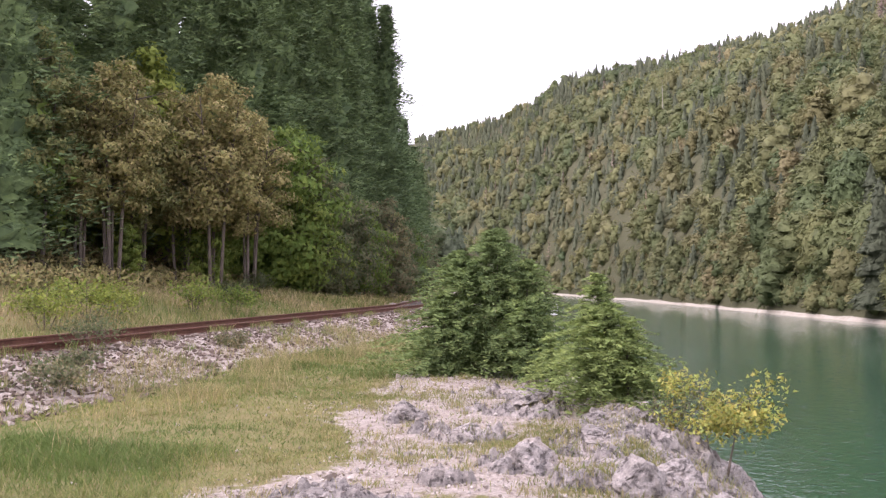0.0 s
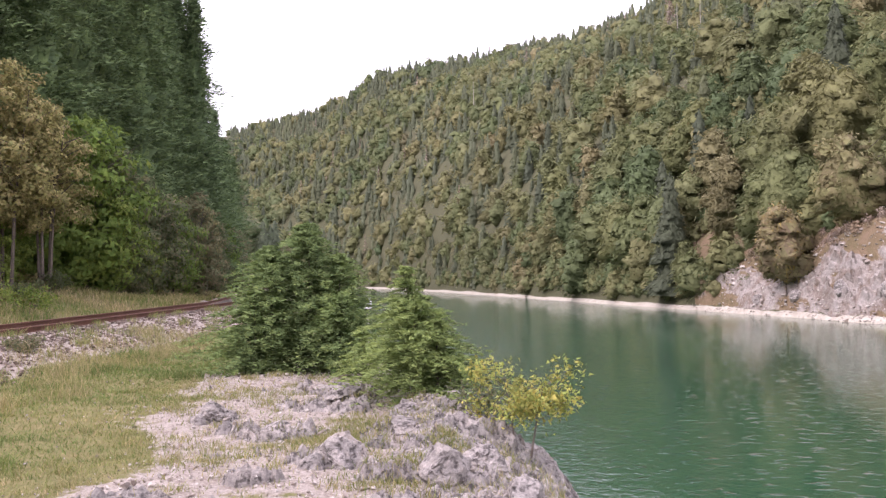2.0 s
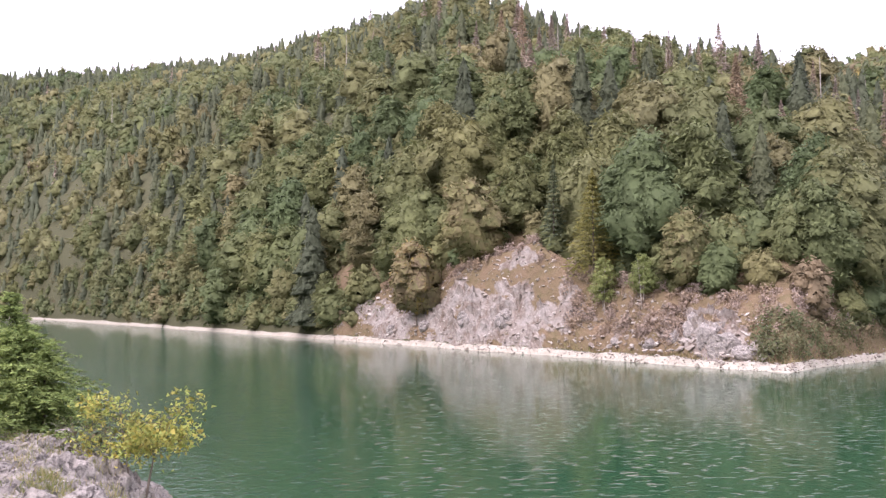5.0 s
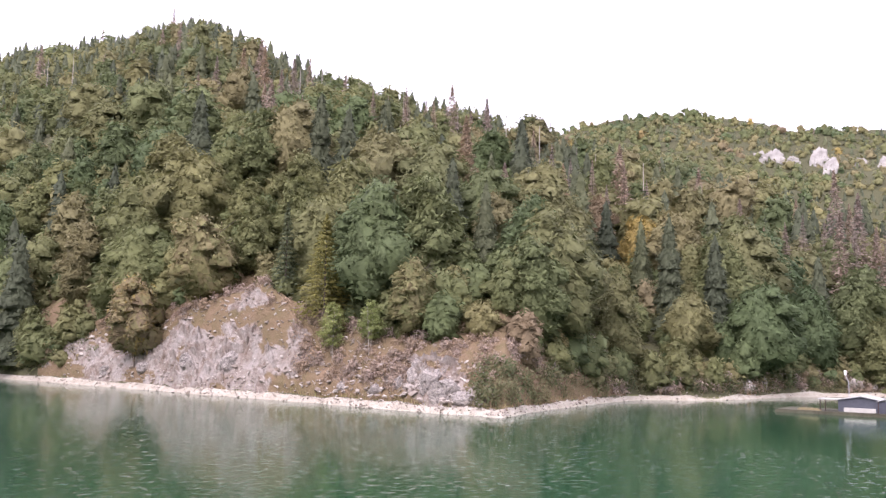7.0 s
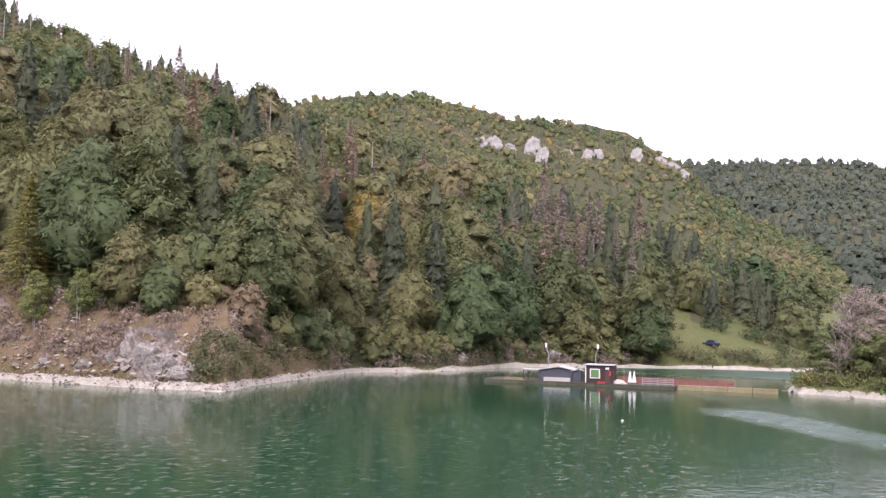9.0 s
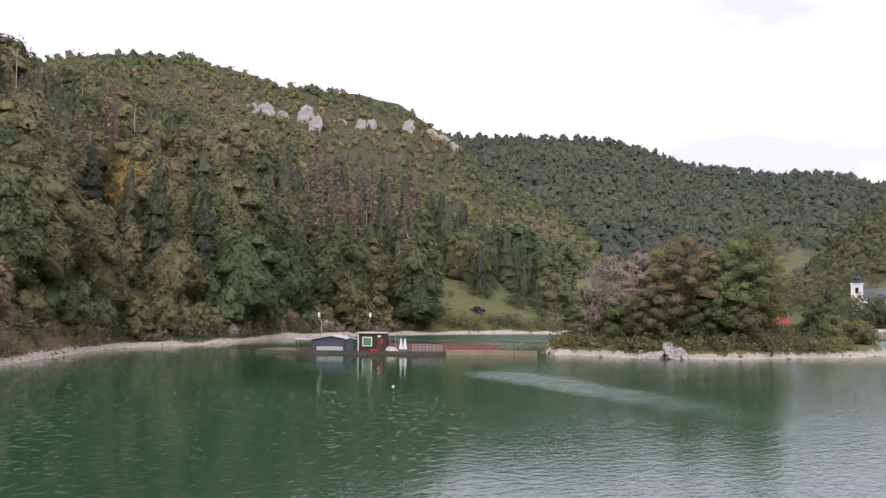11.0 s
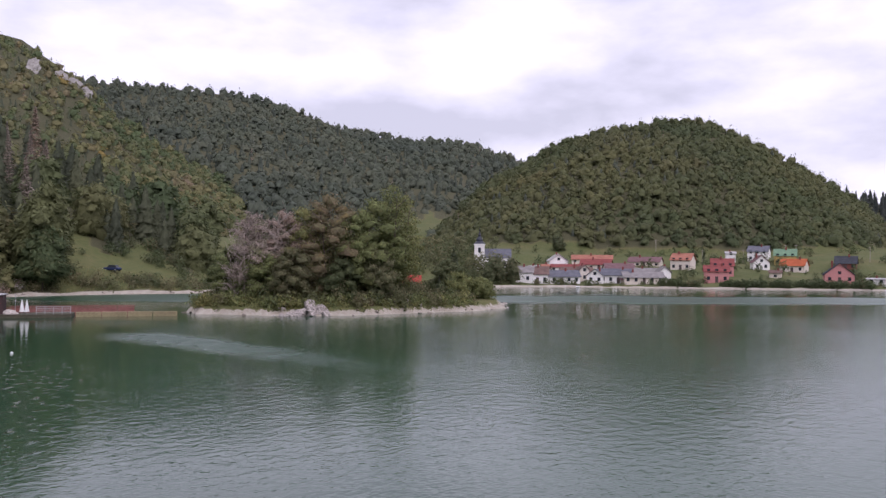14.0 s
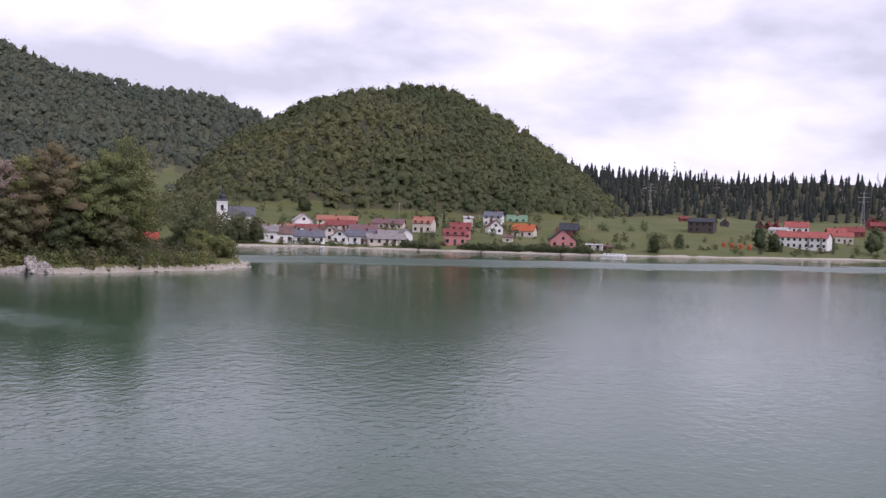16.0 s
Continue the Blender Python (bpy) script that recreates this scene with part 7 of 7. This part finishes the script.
RUBBER = plain("black_rubber", (0.02, 0.02, 0.02), 0.8, grain=0.1)
cx, cy, cz = place_at(86.2, 236)
car((cx, cy, cz + 0.05), 60, plain("dark_blue_car_paint", (0.03, 0.045, 0.11), 0.25, 0.2, grain=0.05), "dark blue car parked on the meadow by the bay")
mb = np.stack([lr.uniform(222, 300, 130), lr.uniform(-30, 45, 130)], 1)
mo = np.hypot(mb[:, 0], mb[:, 1]) - SHORE(np.degrees(np.arctan2(mb[:, 0], mb[:, 1])))
mb = mb[(mo > 4) & (np.abs(mb[:, 1] - 15) + np.abs(mb[:, 0] - 232) > 6)]
clump_stuff("meadow_bushes", mb, 3.2, 4.2, 120, 0.42, BROADLEAF, 0.3, "rounded green bushes on the meadow by the bay")

# ---- village on the far shore ----
def paint(name, col, rough=0.8, grain=0.1):
    return plain(name, col, rough, grain=grain, scale=1.2, relief=0.1)


def tiles(name, col):
    """Roof covering with courses and faded patches."""
    m, n, l, p, _ = nodes_of(name)
    co = n.new("ShaderNodeTexCoord").outputs["Object"]
    a = noise_node(n, l, 0.6, 4, 0.6, co)
    w = n.new("ShaderNodeTexWave")
    w.bands_direction = "Z"
    w.inputs["Scale"].default_value, w.inputs["Distortion"].default_value = 4.0, 0.5
    l.new(co, w.inputs[0])
    c = ramp(n, l, a.outputs[0], [(0.3, tuple(v * 0.72 for v in col)), (0.7, tuple(min(1, v * 1.15) for v in col))])
    l.new(c, p.inputs["Base Color"])
    p.inputs["Roughness"].default_value, p.inputs["Specular IOR Level"].default_value = 0.95, 0.1
    bump(n, l, p, w.outputs[0], 0.4, 0.05)
    return m


WHITE, CREAM = paint("white_render", (0.82, 0.81, 0.79)), paint("cream_render", (0.66, 0.6, 0.52))
PINK, YELLOW = paint("pink_render", (0.55, 0.25, 0.24)), paint("yellow_render", (0.52, 0.38, 0.14))
BRICK, TIMBERWALL = paint("red_brown_boards", (0.22, 0.07, 0.06)), paint("dark_timber", (0.09, 0.07, 0.065))
TILE_GREY, TILE_PALE, TILE_SLATE = tiles("grey_roof", (0.25, 0.235, 0.23)), tiles("pale_roof", (0.42, 0.41, 0.41)), tiles("slate_roof", (0.14, 0.145, 0.17))
TILE_BROWN, TILE_PLUM, TILE_DARK = tiles("brown_roof", (0.17, 0.115, 0.10)), tiles("plum_roof", (0.19, 0.115, 0.12)), tiles("dark_roof", (0.06, 0.065, 0.075))
TILE_RED, TILE_RUST, TILE_ORANGE = tiles("red_roof", (0.24, 0.075, 0.07)), tiles("rust_roof", (0.36, 0.16, 0.115)), tiles("orange_roof", (0.42, 0.12, 0.055))
TILE_CORAL, TILE_GREEN = tiles("coral_roof", (0.34, 0.11, 0.095)), tiles("green_roof", (0.16, 0.26, 0.17))
PANE = plain("dark_window_glass", (0.03, 0.035, 0.045), 0.12, grain=0.03, spec=0.6)
pane_meshes = {}


def pane_mesh(w, h):
    key = (round(w, 1), round(h, 1))
    if key not in pane_meshes:
        bm = boxed(-w / 2, w / 2, -0.05, 0.0, 0, h)
        me = bpy.data.meshes.new("window")
        bm.to_mesh(me)
        bm.free()
        me.materials.append(PANE)
        pane_meshes[key] = me
    return pane_meshes[key]


def house(label, bearing, dist, wide, deep, wall, rise, axis, walls, roof, turn=None):
    """A rendered house with a pitched roof, chimney, windows and a door; its front looks across the lake."""
    r = random.Random(int(bearing * 100 + dist))
    x, y, z = place_at(bearing, dist)
    wall, rise = max(wall, 1.2) * 1.25 + 0.6, max(rise, 0.5) * 0.9
    ob = empty("house", label, "house", (x, y, z - 0.6), -bearing + (r.uniform(-14, 14) if turn is None else turn), "village houses")
    h = wide / 2
    part("wall", boxed(-h, h, 0, deep, 0, wall), walls, ob)
    part("roof", gable(bmesh.new(), -h, h, 0, deep, wall + 0.02, wall + rise, 0.4, 0.15, axis), roof, ob)
    if axis == "x":
        for gx_ in (-h, h - 0.12):
            part("gable", gable_wall(0, deep, gx_, wall, wall + rise - 0.2, 0.12, "y"), walls, ob)
    else:
        for gy_ in (0.0, deep - 0.12):
            part("gable", gable_wall(-h, h, gy_, wall, wall + rise - 0.2, 0.12, "x"), walls, ob)
    ch = r.uniform(-h * 0.5, h * 0.5)
    part("chimney", boxed(ch - 0.3, ch + 0.3, deep * 0.4, deep * 0.4 + 0.6, wall + rise * 0.5, wall + rise + 0.7), BRICK, ob)
    storeys = 2 if wall > 4.2 else 1
    n = max(1, int(wide / 2.4))
    for s in range(storeys):
        for k in range(n):
            if s == 0 and k == n // 2 and n > 2:
                part("door", boxed(-h + (k + 0.5) * wide / n - 0.5, -h + (k + 0.5) * wide / n + 0.5, -0.06, 0, 0.6, min(wall, 2.7)), TIMBERWALL, ob)
                continue
            w_ = part("window", pane_mesh(1.0, 1.2 if wall > 2.6 else 0.8), None, ob)
            w_.matrix_basis = pose(-h + (k + 0.5) * wide / n, -0.002, 0.6 + (0.9 if wall > 2.6 else 0.4) + s * 2.6)
    if axis == "y" and rise > 2.2:
        w_ = part("window", pane_mesh(1.0, 1.0), None, ob)
        w_.matrix_basis = pose(0, -0.002, wall + 0.25)
    return ob


house("white house with a hipped grey-beige roof", 111.68, 304.5, 7.0, 9.0, 2.7, 2.5, "x", WHITE, TILE_GREY)
house("small white house with a pale roof", 112.40, 330.5, 3.4, 6.0, 1.7, 1.3, "x", WHITE, TILE_PALE)
house("small white house with a rusty roof", 113.13, 344.5, 2.6, 5.0, 1.1, 0.9, "x", WHITE, TILE_RUST)
house("white gabled house with a dark brown roof", 112.63, 305.5, 7.4, 8.0, 2.5, 3.1, "x", WHITE, TILE_BROWN)
house("white gable front with a brown roof", 113.39, 326.5, 2.9, 7.0, 1.2, 2.1, "y", WHITE, TILE_BROWN)
house("long low white house with a slate-grey roof", 114.16, 308.0, 12.9, 9.0, 2.0, 2.5, "x", WHITE, TILE_SLATE)
house("tall white villa with balconies and a pale roof", 113.97, 348.0, 7.1, 9.0, 2.7, 3.1, "y", WHITE, TILE_PALE)
house("long house under a bright red roof", 114.48, 342.0, 12.2, 8.0, 0.9, 1.3, "x", WHITE, TILE_RED)
house("long hall with a light rust-red roof", 116.06, 375.5, 16.7, 10.0, 1.2, 2.2, "x", CREAM, TILE_RUST)
house("large house under a dark red roof", 116.25, 351.5, 11.6, 10.0, 1.3, 2.5, "x", CREAM, TILE_RED)
house("house with a weathered brown roof", 115.06, 322.0, 11.1, 9.0, 1.2, 2.9, "x", CREAM, TILE_BROWN)
house("cream gable front with a brown roof", 115.61, 316.5, 3.2, 7.0, 3.2, 2.0, "y", CREAM, TILE_BROWN)
house("white gabled house with a wooden balcony", 116.26, 310.0, 5.5, 9.0, 2.2, 2.6, "y", WHITE, TILE_SLATE)
house("white house with a blue-grey roof", 117.48, 310.5, 10.3, 9.0, 2.2, 2.6, "x", WHITE, TILE_SLATE)
house("house with a plum-brown roof", 117.84, 340.0, 10.8, 9.0, 1.3, 2.4, "x", CREAM, TILE_PLUM)
house("barn with a wide plum-brown roof", 119.26, 361.5, 12.4, 9.0, 1.4, 2.3, "x", CREAM, TILE_PLUM)
house("long low house with a grey roof", 119.31, 308.5, 13.4, 9.0, 1.8, 2.2, "x", CREAM, TILE_GREY)
house("small outbuilding with a brown roof", 118.35, 309.0, 5.1, 6.0, 1.2, 1.8, "x", CREAM, TILE_PLUM)
house("white house with a flat grey roof", 119.45, 329.5, 8.4, 7.0, 1.3, 1.7, "x", WHITE, TILE_GREY)
house("white gabled house with a grey roof", 120.59, 315.0, 4.0, 8.0, 2.8, 2.4, "y", WHITE, TILE_GREY)
house("cream house with a light red hipped roof", 121.49, 347.0, 7.5, 9.0, 3.1, 2.9, "x", CREAM, TILE_RUST)
house("pink guest house with a red roof", 123.67, 316.5, 8.1, 9.0, 3.0, 2.4, "x", PINK, TILE_RED)
house("rose-red house with a stepped red roof", 124.01, 335.0, 7.7, 9.0, 3.0, 3.0, "x", PINK, TILE_RED)
house("white tower house with a pale roof", 124.48, 403.5, 4.1, 5.0, 3.3, 1.0, "x", WHITE, TILE_PALE)
house("tall white house with a slate roof", 126.01, 408.0, 8.3, 10.0, 3.4, 2.9, "x", WHITE, TILE_SLATE)
house("white house with a steep brown gable", 126.26, 361.5, 6.0, 8.0, 2.3, 3.2, "y", WHITE, TILE_PLUM)
house("yellow house with a green roof", 127.59, 395.5, 8.6, 9.0, 3.0, 3.3, "x", YELLOW, TILE_GREEN)
house("cream house with a bright orange roof", 127.97, 376.0, 9.1, 9.0, 2.2, 3.1, "x", CREAM, TILE_ORANGE)
house("small cream shed near the shore", 127.04, 336.0, 3.9, 4.0, 1.5, 1.1, "x", CREAM, TILE_BROWN)
house("chalet with a steep dark roof and red gable", 130.59, 331.0, 9.3, 9.0, 2.3, 4.6, "y", PINK, TILE_DARK)
house("red chalet with a dark roof", 130.90, 383.0, 7.8, 8.0, 2.0, 3.4, "x", BRICK, TILE_DARK)
house("white container hut by the shore", 132.53, 328.5, 5.9, 4.0, 1.7, 0.2, "x", WHITE, TILE_PALE)
house("low brown boathouse by the shore", 133.28, 331.5, 4.2, 4.0, 1.3, 0.6, "x", BRICK, TILE_BROWN)
house("dark timber lodge with a white plinth", 138.99, 438.0, 11.7, 10.0, 4.2, 2.2, "x", TIMBERWALL, TILE_DARK)
house("small pale-roofed cottage on the hillside", 140.41, 483.0, 4.3, 6.0, 1.8, 2.2, "y", TIMBERWALL, TILE_PALE)
house("small red cottage on the hillside", 138.02, 516.0, 4.6, 6.0, 1.3, 1.3, "x", BRICK, TILE_RED)
house("large white hotel with a coral-red roof", 144.76, 423.5, 22.1, 13.0, 4.0, 3.2, "x", WHITE, TILE_CORAL)
house("house with a coral-red mansard roof", 144.56, 496.0, 11.4, 9.0, 2.2, 3.5, "x", WHITE, TILE_CORAL)
house("low hall with a pale roof", 143.45, 489.0, 8.7, 8.0, 1.6, 1.6, "x", WHITE, TILE_PALE)
house("cottage with a red roof", 146.77, 518.5, 9.2, 8.0, 2.0, 2.6, "x", BRICK, TILE_CORAL)
house("wide chalet with a dark red roof", 147.62, 523.0, 11.3, 8.0, 2.3, 3.0, "x", BRICK, TILE_RED)
house("house with a coral roof near the hotel", 147.03, 484.5, 10.5, 8.0, 2.8, 2.5, "x", CREAM, TILE_CORAL)
house("red chalet at the wood edge", 148.63, 548.5, 7.0, 7.0, 2.4, 2.8, "y", BRICK, TILE_RED)
house("red-roofed chalet at the wood edge", 148.97, 540.5, 8.9, 7.0, 2.1, 2.4, "x", BRICK, TILE_RED)
house("small steep dark-roofed cabin", 142.48, 503.5, 2.9, 5.0, 0.3, 2.9, "y", BRICK, TILE_DARK)
house("small steep red-roofed cabin", 142.87, 508.5, 2.9, 5.0, 0.3, 2.9, "y", BRICK, TILE_RED)
house("small steep red-roofed cabin", 143.35, 509.0, 3.2, 5.0, 0.3, 3.2, "y", BRICK, TILE_RED)
# church: nave and tower with an onion spire
ch_x, ch_y, ch_z = place_at(108.9, 330)
church = empty("church", "white baroque church with a dark onion spire", "church", (ch_x, ch_y, ch_z - 0.5), -108.9)
part("tower", boxed(-1.9, 1.9, 0, 3.8, 0, 10.4), WHITE, church, "white rendered tower")
part("cornice", boxed(-2.1, 2.1, -0.2, 4.0, 10.2, 10.6, bevel=0.06), WHITE, church)
SPIRE = plain("dark_copper_spire", (0.05, 0.055, 0.07), 0.5, 0.4, grain=0.15, scale=2)
bm_ = bmesh.new()
prof = [(2.2, 10.6), (2.0, 10.95), (1.5, 11.3), (1.05, 11.8), (1.25, 12.1), (1.1, 12.6), (0.6, 13.1), (0.42, 13.5), (0.55, 13.9), (0.34, 14.4), (0.14, 15.0), (0.1, 16.0), (0.03, 17.0)]
for (r0, z0), (r1, z1) in zip(prof, prof[1:]):
    bmesh.ops.create_cone(bm_, cap_ends=True, segments=12, radius1=r0, radius2=r1, depth=z1 - z0, matrix=Matrix.Translation((0, 1.9, (z0 + z1) / 2)))
part("spire", bm_, SPIRE, church, "dark onion-shaped spire")
part("window", boxed(-0.5, 0.5, -0.08, 0.0, 7.4, 9.2, bevel=0.03), PANE, church, "dark belfry window")
part("nave", boxed(1.95, 11.5, 0.2, 7.2, 0, 5.6), WHITE, church)
part("roof", gable(bmesh.new(), 1.95, 11.5, 0.2, 7.2, 5.62, 8.9, 0.4, 0.15, "x"), TILE_SLATE, church, "slate-grey nave roof")
for gx_ in (1.62, 11.38):
    part("gable", gable_wall(0.2, 7.2, gx_, 5.6, 8.7, 0.12, "y"), WHITE, church)
for k in range(3):
    part("window", boxed(3.2 + k * 2.8, 4.2 + k * 2.8, 0.12, 0.198, 2.4, 4.4), PANE, church)


def pylon(bearing, dist, high):
    x, y, z = place_at(bearing, dist)
    ob = empty("power_pylon", "grey lattice power pylon on the hillside", "pylon", (x, y, z - 0.3), -bearing, "power pylons")
    b = high * 0.055
    for sx in (-1, 1):
        for sy in (-1, 1):
            part("leg", rodded((sx * b, sy * b, 0), (sx * b * 0.12, sy * b * 0.12, high), 0.13, 0.07, sides=4), GREY, ob)
    for k in range(8):
        f0, f1 = k / 8, (k + 1) / 8
        w0, w1 = b * (1 - 0.88 * f0), b * (1 - 0.88 * f1)
        for sy in (-1, 1):
            part("brace", rodded((-w0, sy * w0, high * f0), (w1, sy * w1, high * f1), 0.06, sides=4), GREY, ob)
            part("brace", rodded((w0, sy * w0, high * f0), (-w1, sy * w1, high * f1), 0.06, sides=4), GREY, ob)
    for f, w in ((0.72, 0.13), (0.84, 0.16), (0.95, 0.1)):
        part("crossarm", rodded((-high * w, 0, high * f), (high * w, 0, high * f), 0.1, sides=4), GREY, ob)
    return ob


pylon(135.9, 634, 19.5)
pylon(148.1, 543, 21)
for b, d, h in ((122.8, 382, 6), (128.2, 420, 6), (125.2, 400, 6), (132.2, 400, 6.5), (120.0, 430, 6.5), (127.6, 405, 7)):
    x, y, z = place_at(b, d)
    up = empty("utility_pole", "grey wooden utility pole on the meadow", "pole", (x, y, z - 0.2), -b, "utility poles")
    part("pole", rodded((0, 0, 0), (0, 0, h), 0.14, 0.1, sides=6), PALEBARK, up)
    part("crossarm", boxed(-0.7, 0.7, -0.06, 0.06, h - 0.5, h - 0.38), PALEBARK, up)

# reeds and hedges along the village strand
vr = np.random.default_rng(53)


def shore_band(a0, a1, o0, o1, n):
    a, o = np.radians(vr.uniform(a0, a1, n)), vr.uniform(o0, o1, n)
    r = SHORE(np.degrees(a)) + o
    return np.stack([r * np.sin(a), r * np.cos(a)], 1)


rb = np.concatenate([shore_band(120.3, 122.6, 1.5, 5, 45), shore_band(124.0, 126.5, 1.5, 5, 50), shore_band(126.8, 132.6, 1.5, 6, 120)])
clump_stuff("reed_hedge", rb, 2.3, 2.8, 90, 0.4, BROADLEAF, 0.05, "dark green hedge and reeds by the village shore")
rb = np.concatenate([shore_band(110, 120, 2, 6, 26), shore_band(132, 150, 3, 30, 40)])
clump_stuff("shore_bushes", rb, 2.0, 2.4, 80, 0.35, BROADLEAF, 0.2, "scattered green bushes along the village shore")
a_, o_ = np.radians(vr.uniform(111, 136, 60)), vr.uniform(80, 130, 60)
r_ = SHORE(np.degrees(a_)) + o_
clump_stuff("meadow_bushes", np.stack([r_ * np.sin(a_), r_ * np.cos(a_)], 1), 3.6, 4.5, 80, 0.5, BROADLEAF, 0.15, "dark bushes scattered over the meadow above the village")
a_, o_ = np.radians(vr.uniform(96, 110, 110)), vr.uniform(8, 120, 110)
r_ = SHORE(np.degrees(a_)) + o_
clump_stuff("bay_trees", np.stack([r_ * np.sin(a_), r_ * np.cos(a_)], 1), 8, 7, 150, 0.7, BROADLEAF, 0.3, "broadleaf trees between the bay and the village", "trees")
a_, o_ = np.radians(vr.uniform(112, 148, 90)), vr.uniform(14, 60, 90)
r_ = SHORE(np.degrees(a_)) + o_
clump_stuff("garden_trees", np.stack([r_ * np.sin(a_), r_ * np.cos(a_)], 1), 3.4, 3.2, 100, 0.4, BROADLEAF, 0.2, "small green trees in the village gardens", "trees")
for k, (b, d, h, w, tt) in enumerate([(110.2, 296, 9.5, 7, 0.3), (111.0, 300, 9, 6.5, 0.4), (109.6, 294, 7.5, 5.5, 0.25), (136.3, 344, 7.5, 4.5, 0.05), (142.5, 398, 10.5, 6.5, 0.0), (143.3, 400, 8, 6, 0.05), (148.7, 440, 13, 10, 0.0), (114.0, 426, 7.5, 7.5, 0.25), (122.2, 372, 6, 4, 0.1), (137.8, 372, 5, 3.5, 0.1)]):
    far_tree("broad", b, d, h, w, 700, 0.6, BROADLEAF, tt, "dense dark green tree by the village")
for b, d, h in ((145.2, 418, 7), (145.9, 418, 7.5), (146.6, 420, 7), (122.9, 382, 6), (125.9, 400, 5)):
    far_tree("fir", b, d, h, 2.8, 350, 0.4, SPRUCE, 0.4, "small dark spruce among the houses", "conifer")
# moored pedal boats and a rowing boat
for k in range(6):
    x, y, _ = place_at(133.2 + 0.24 * k, float(SHORE(133.5)) - 3.5)
    pb = empty("pedal_boat", "white pedal boat moored at the village shore", "boat", (x, y, -0.1), 40 + 9.0 * k, "moored pedal boats")
    part("hull", boxed(-1.2, 1.2, -0.75, 0.75, 0, 0.5, bevel=0.15), WHITEPAINT, pb)
    part("seat", boxed(-0.6, 0.3, -0.6, 0.6, 0.5, 1.05, bevel=0.1), WHITEPAINT, pb)
x, y, _ = place_at(115.2, float(SHORE(115.2)) - 3)
rbt = empty("rowing_boat", "white rowing boat lying at the shore", "boat", (x, y, -0.1), -30)
part("hull", boxed(-2.2, 2.2, -0.6, 0.6, 0, 0.55, bevel=0.2), WHITEPAINT, rbt)
part("bench", boxed(-0.2, 0.2, -0.55, 0.55, 0.56, 0.62), TIMBER, rbt)
for k in range(4):
    x, y, z = place_at(140.4 + 0.5 * k, 392)
    pl = empty("play_frame", "orange wooden play frame on the meadow", "playground", (x, y, z), -140, "play frames")
    part("tower", boxed(-0.8, 0.8, -0.8, 0.8, 0, 1.5), TILE_ORANGE, pl)
    part("roof", rodded((0, 0, 1.5), (0, 0, 2.4), 1.2, 0.05, sides=4), TILE_ORANGE, pl)
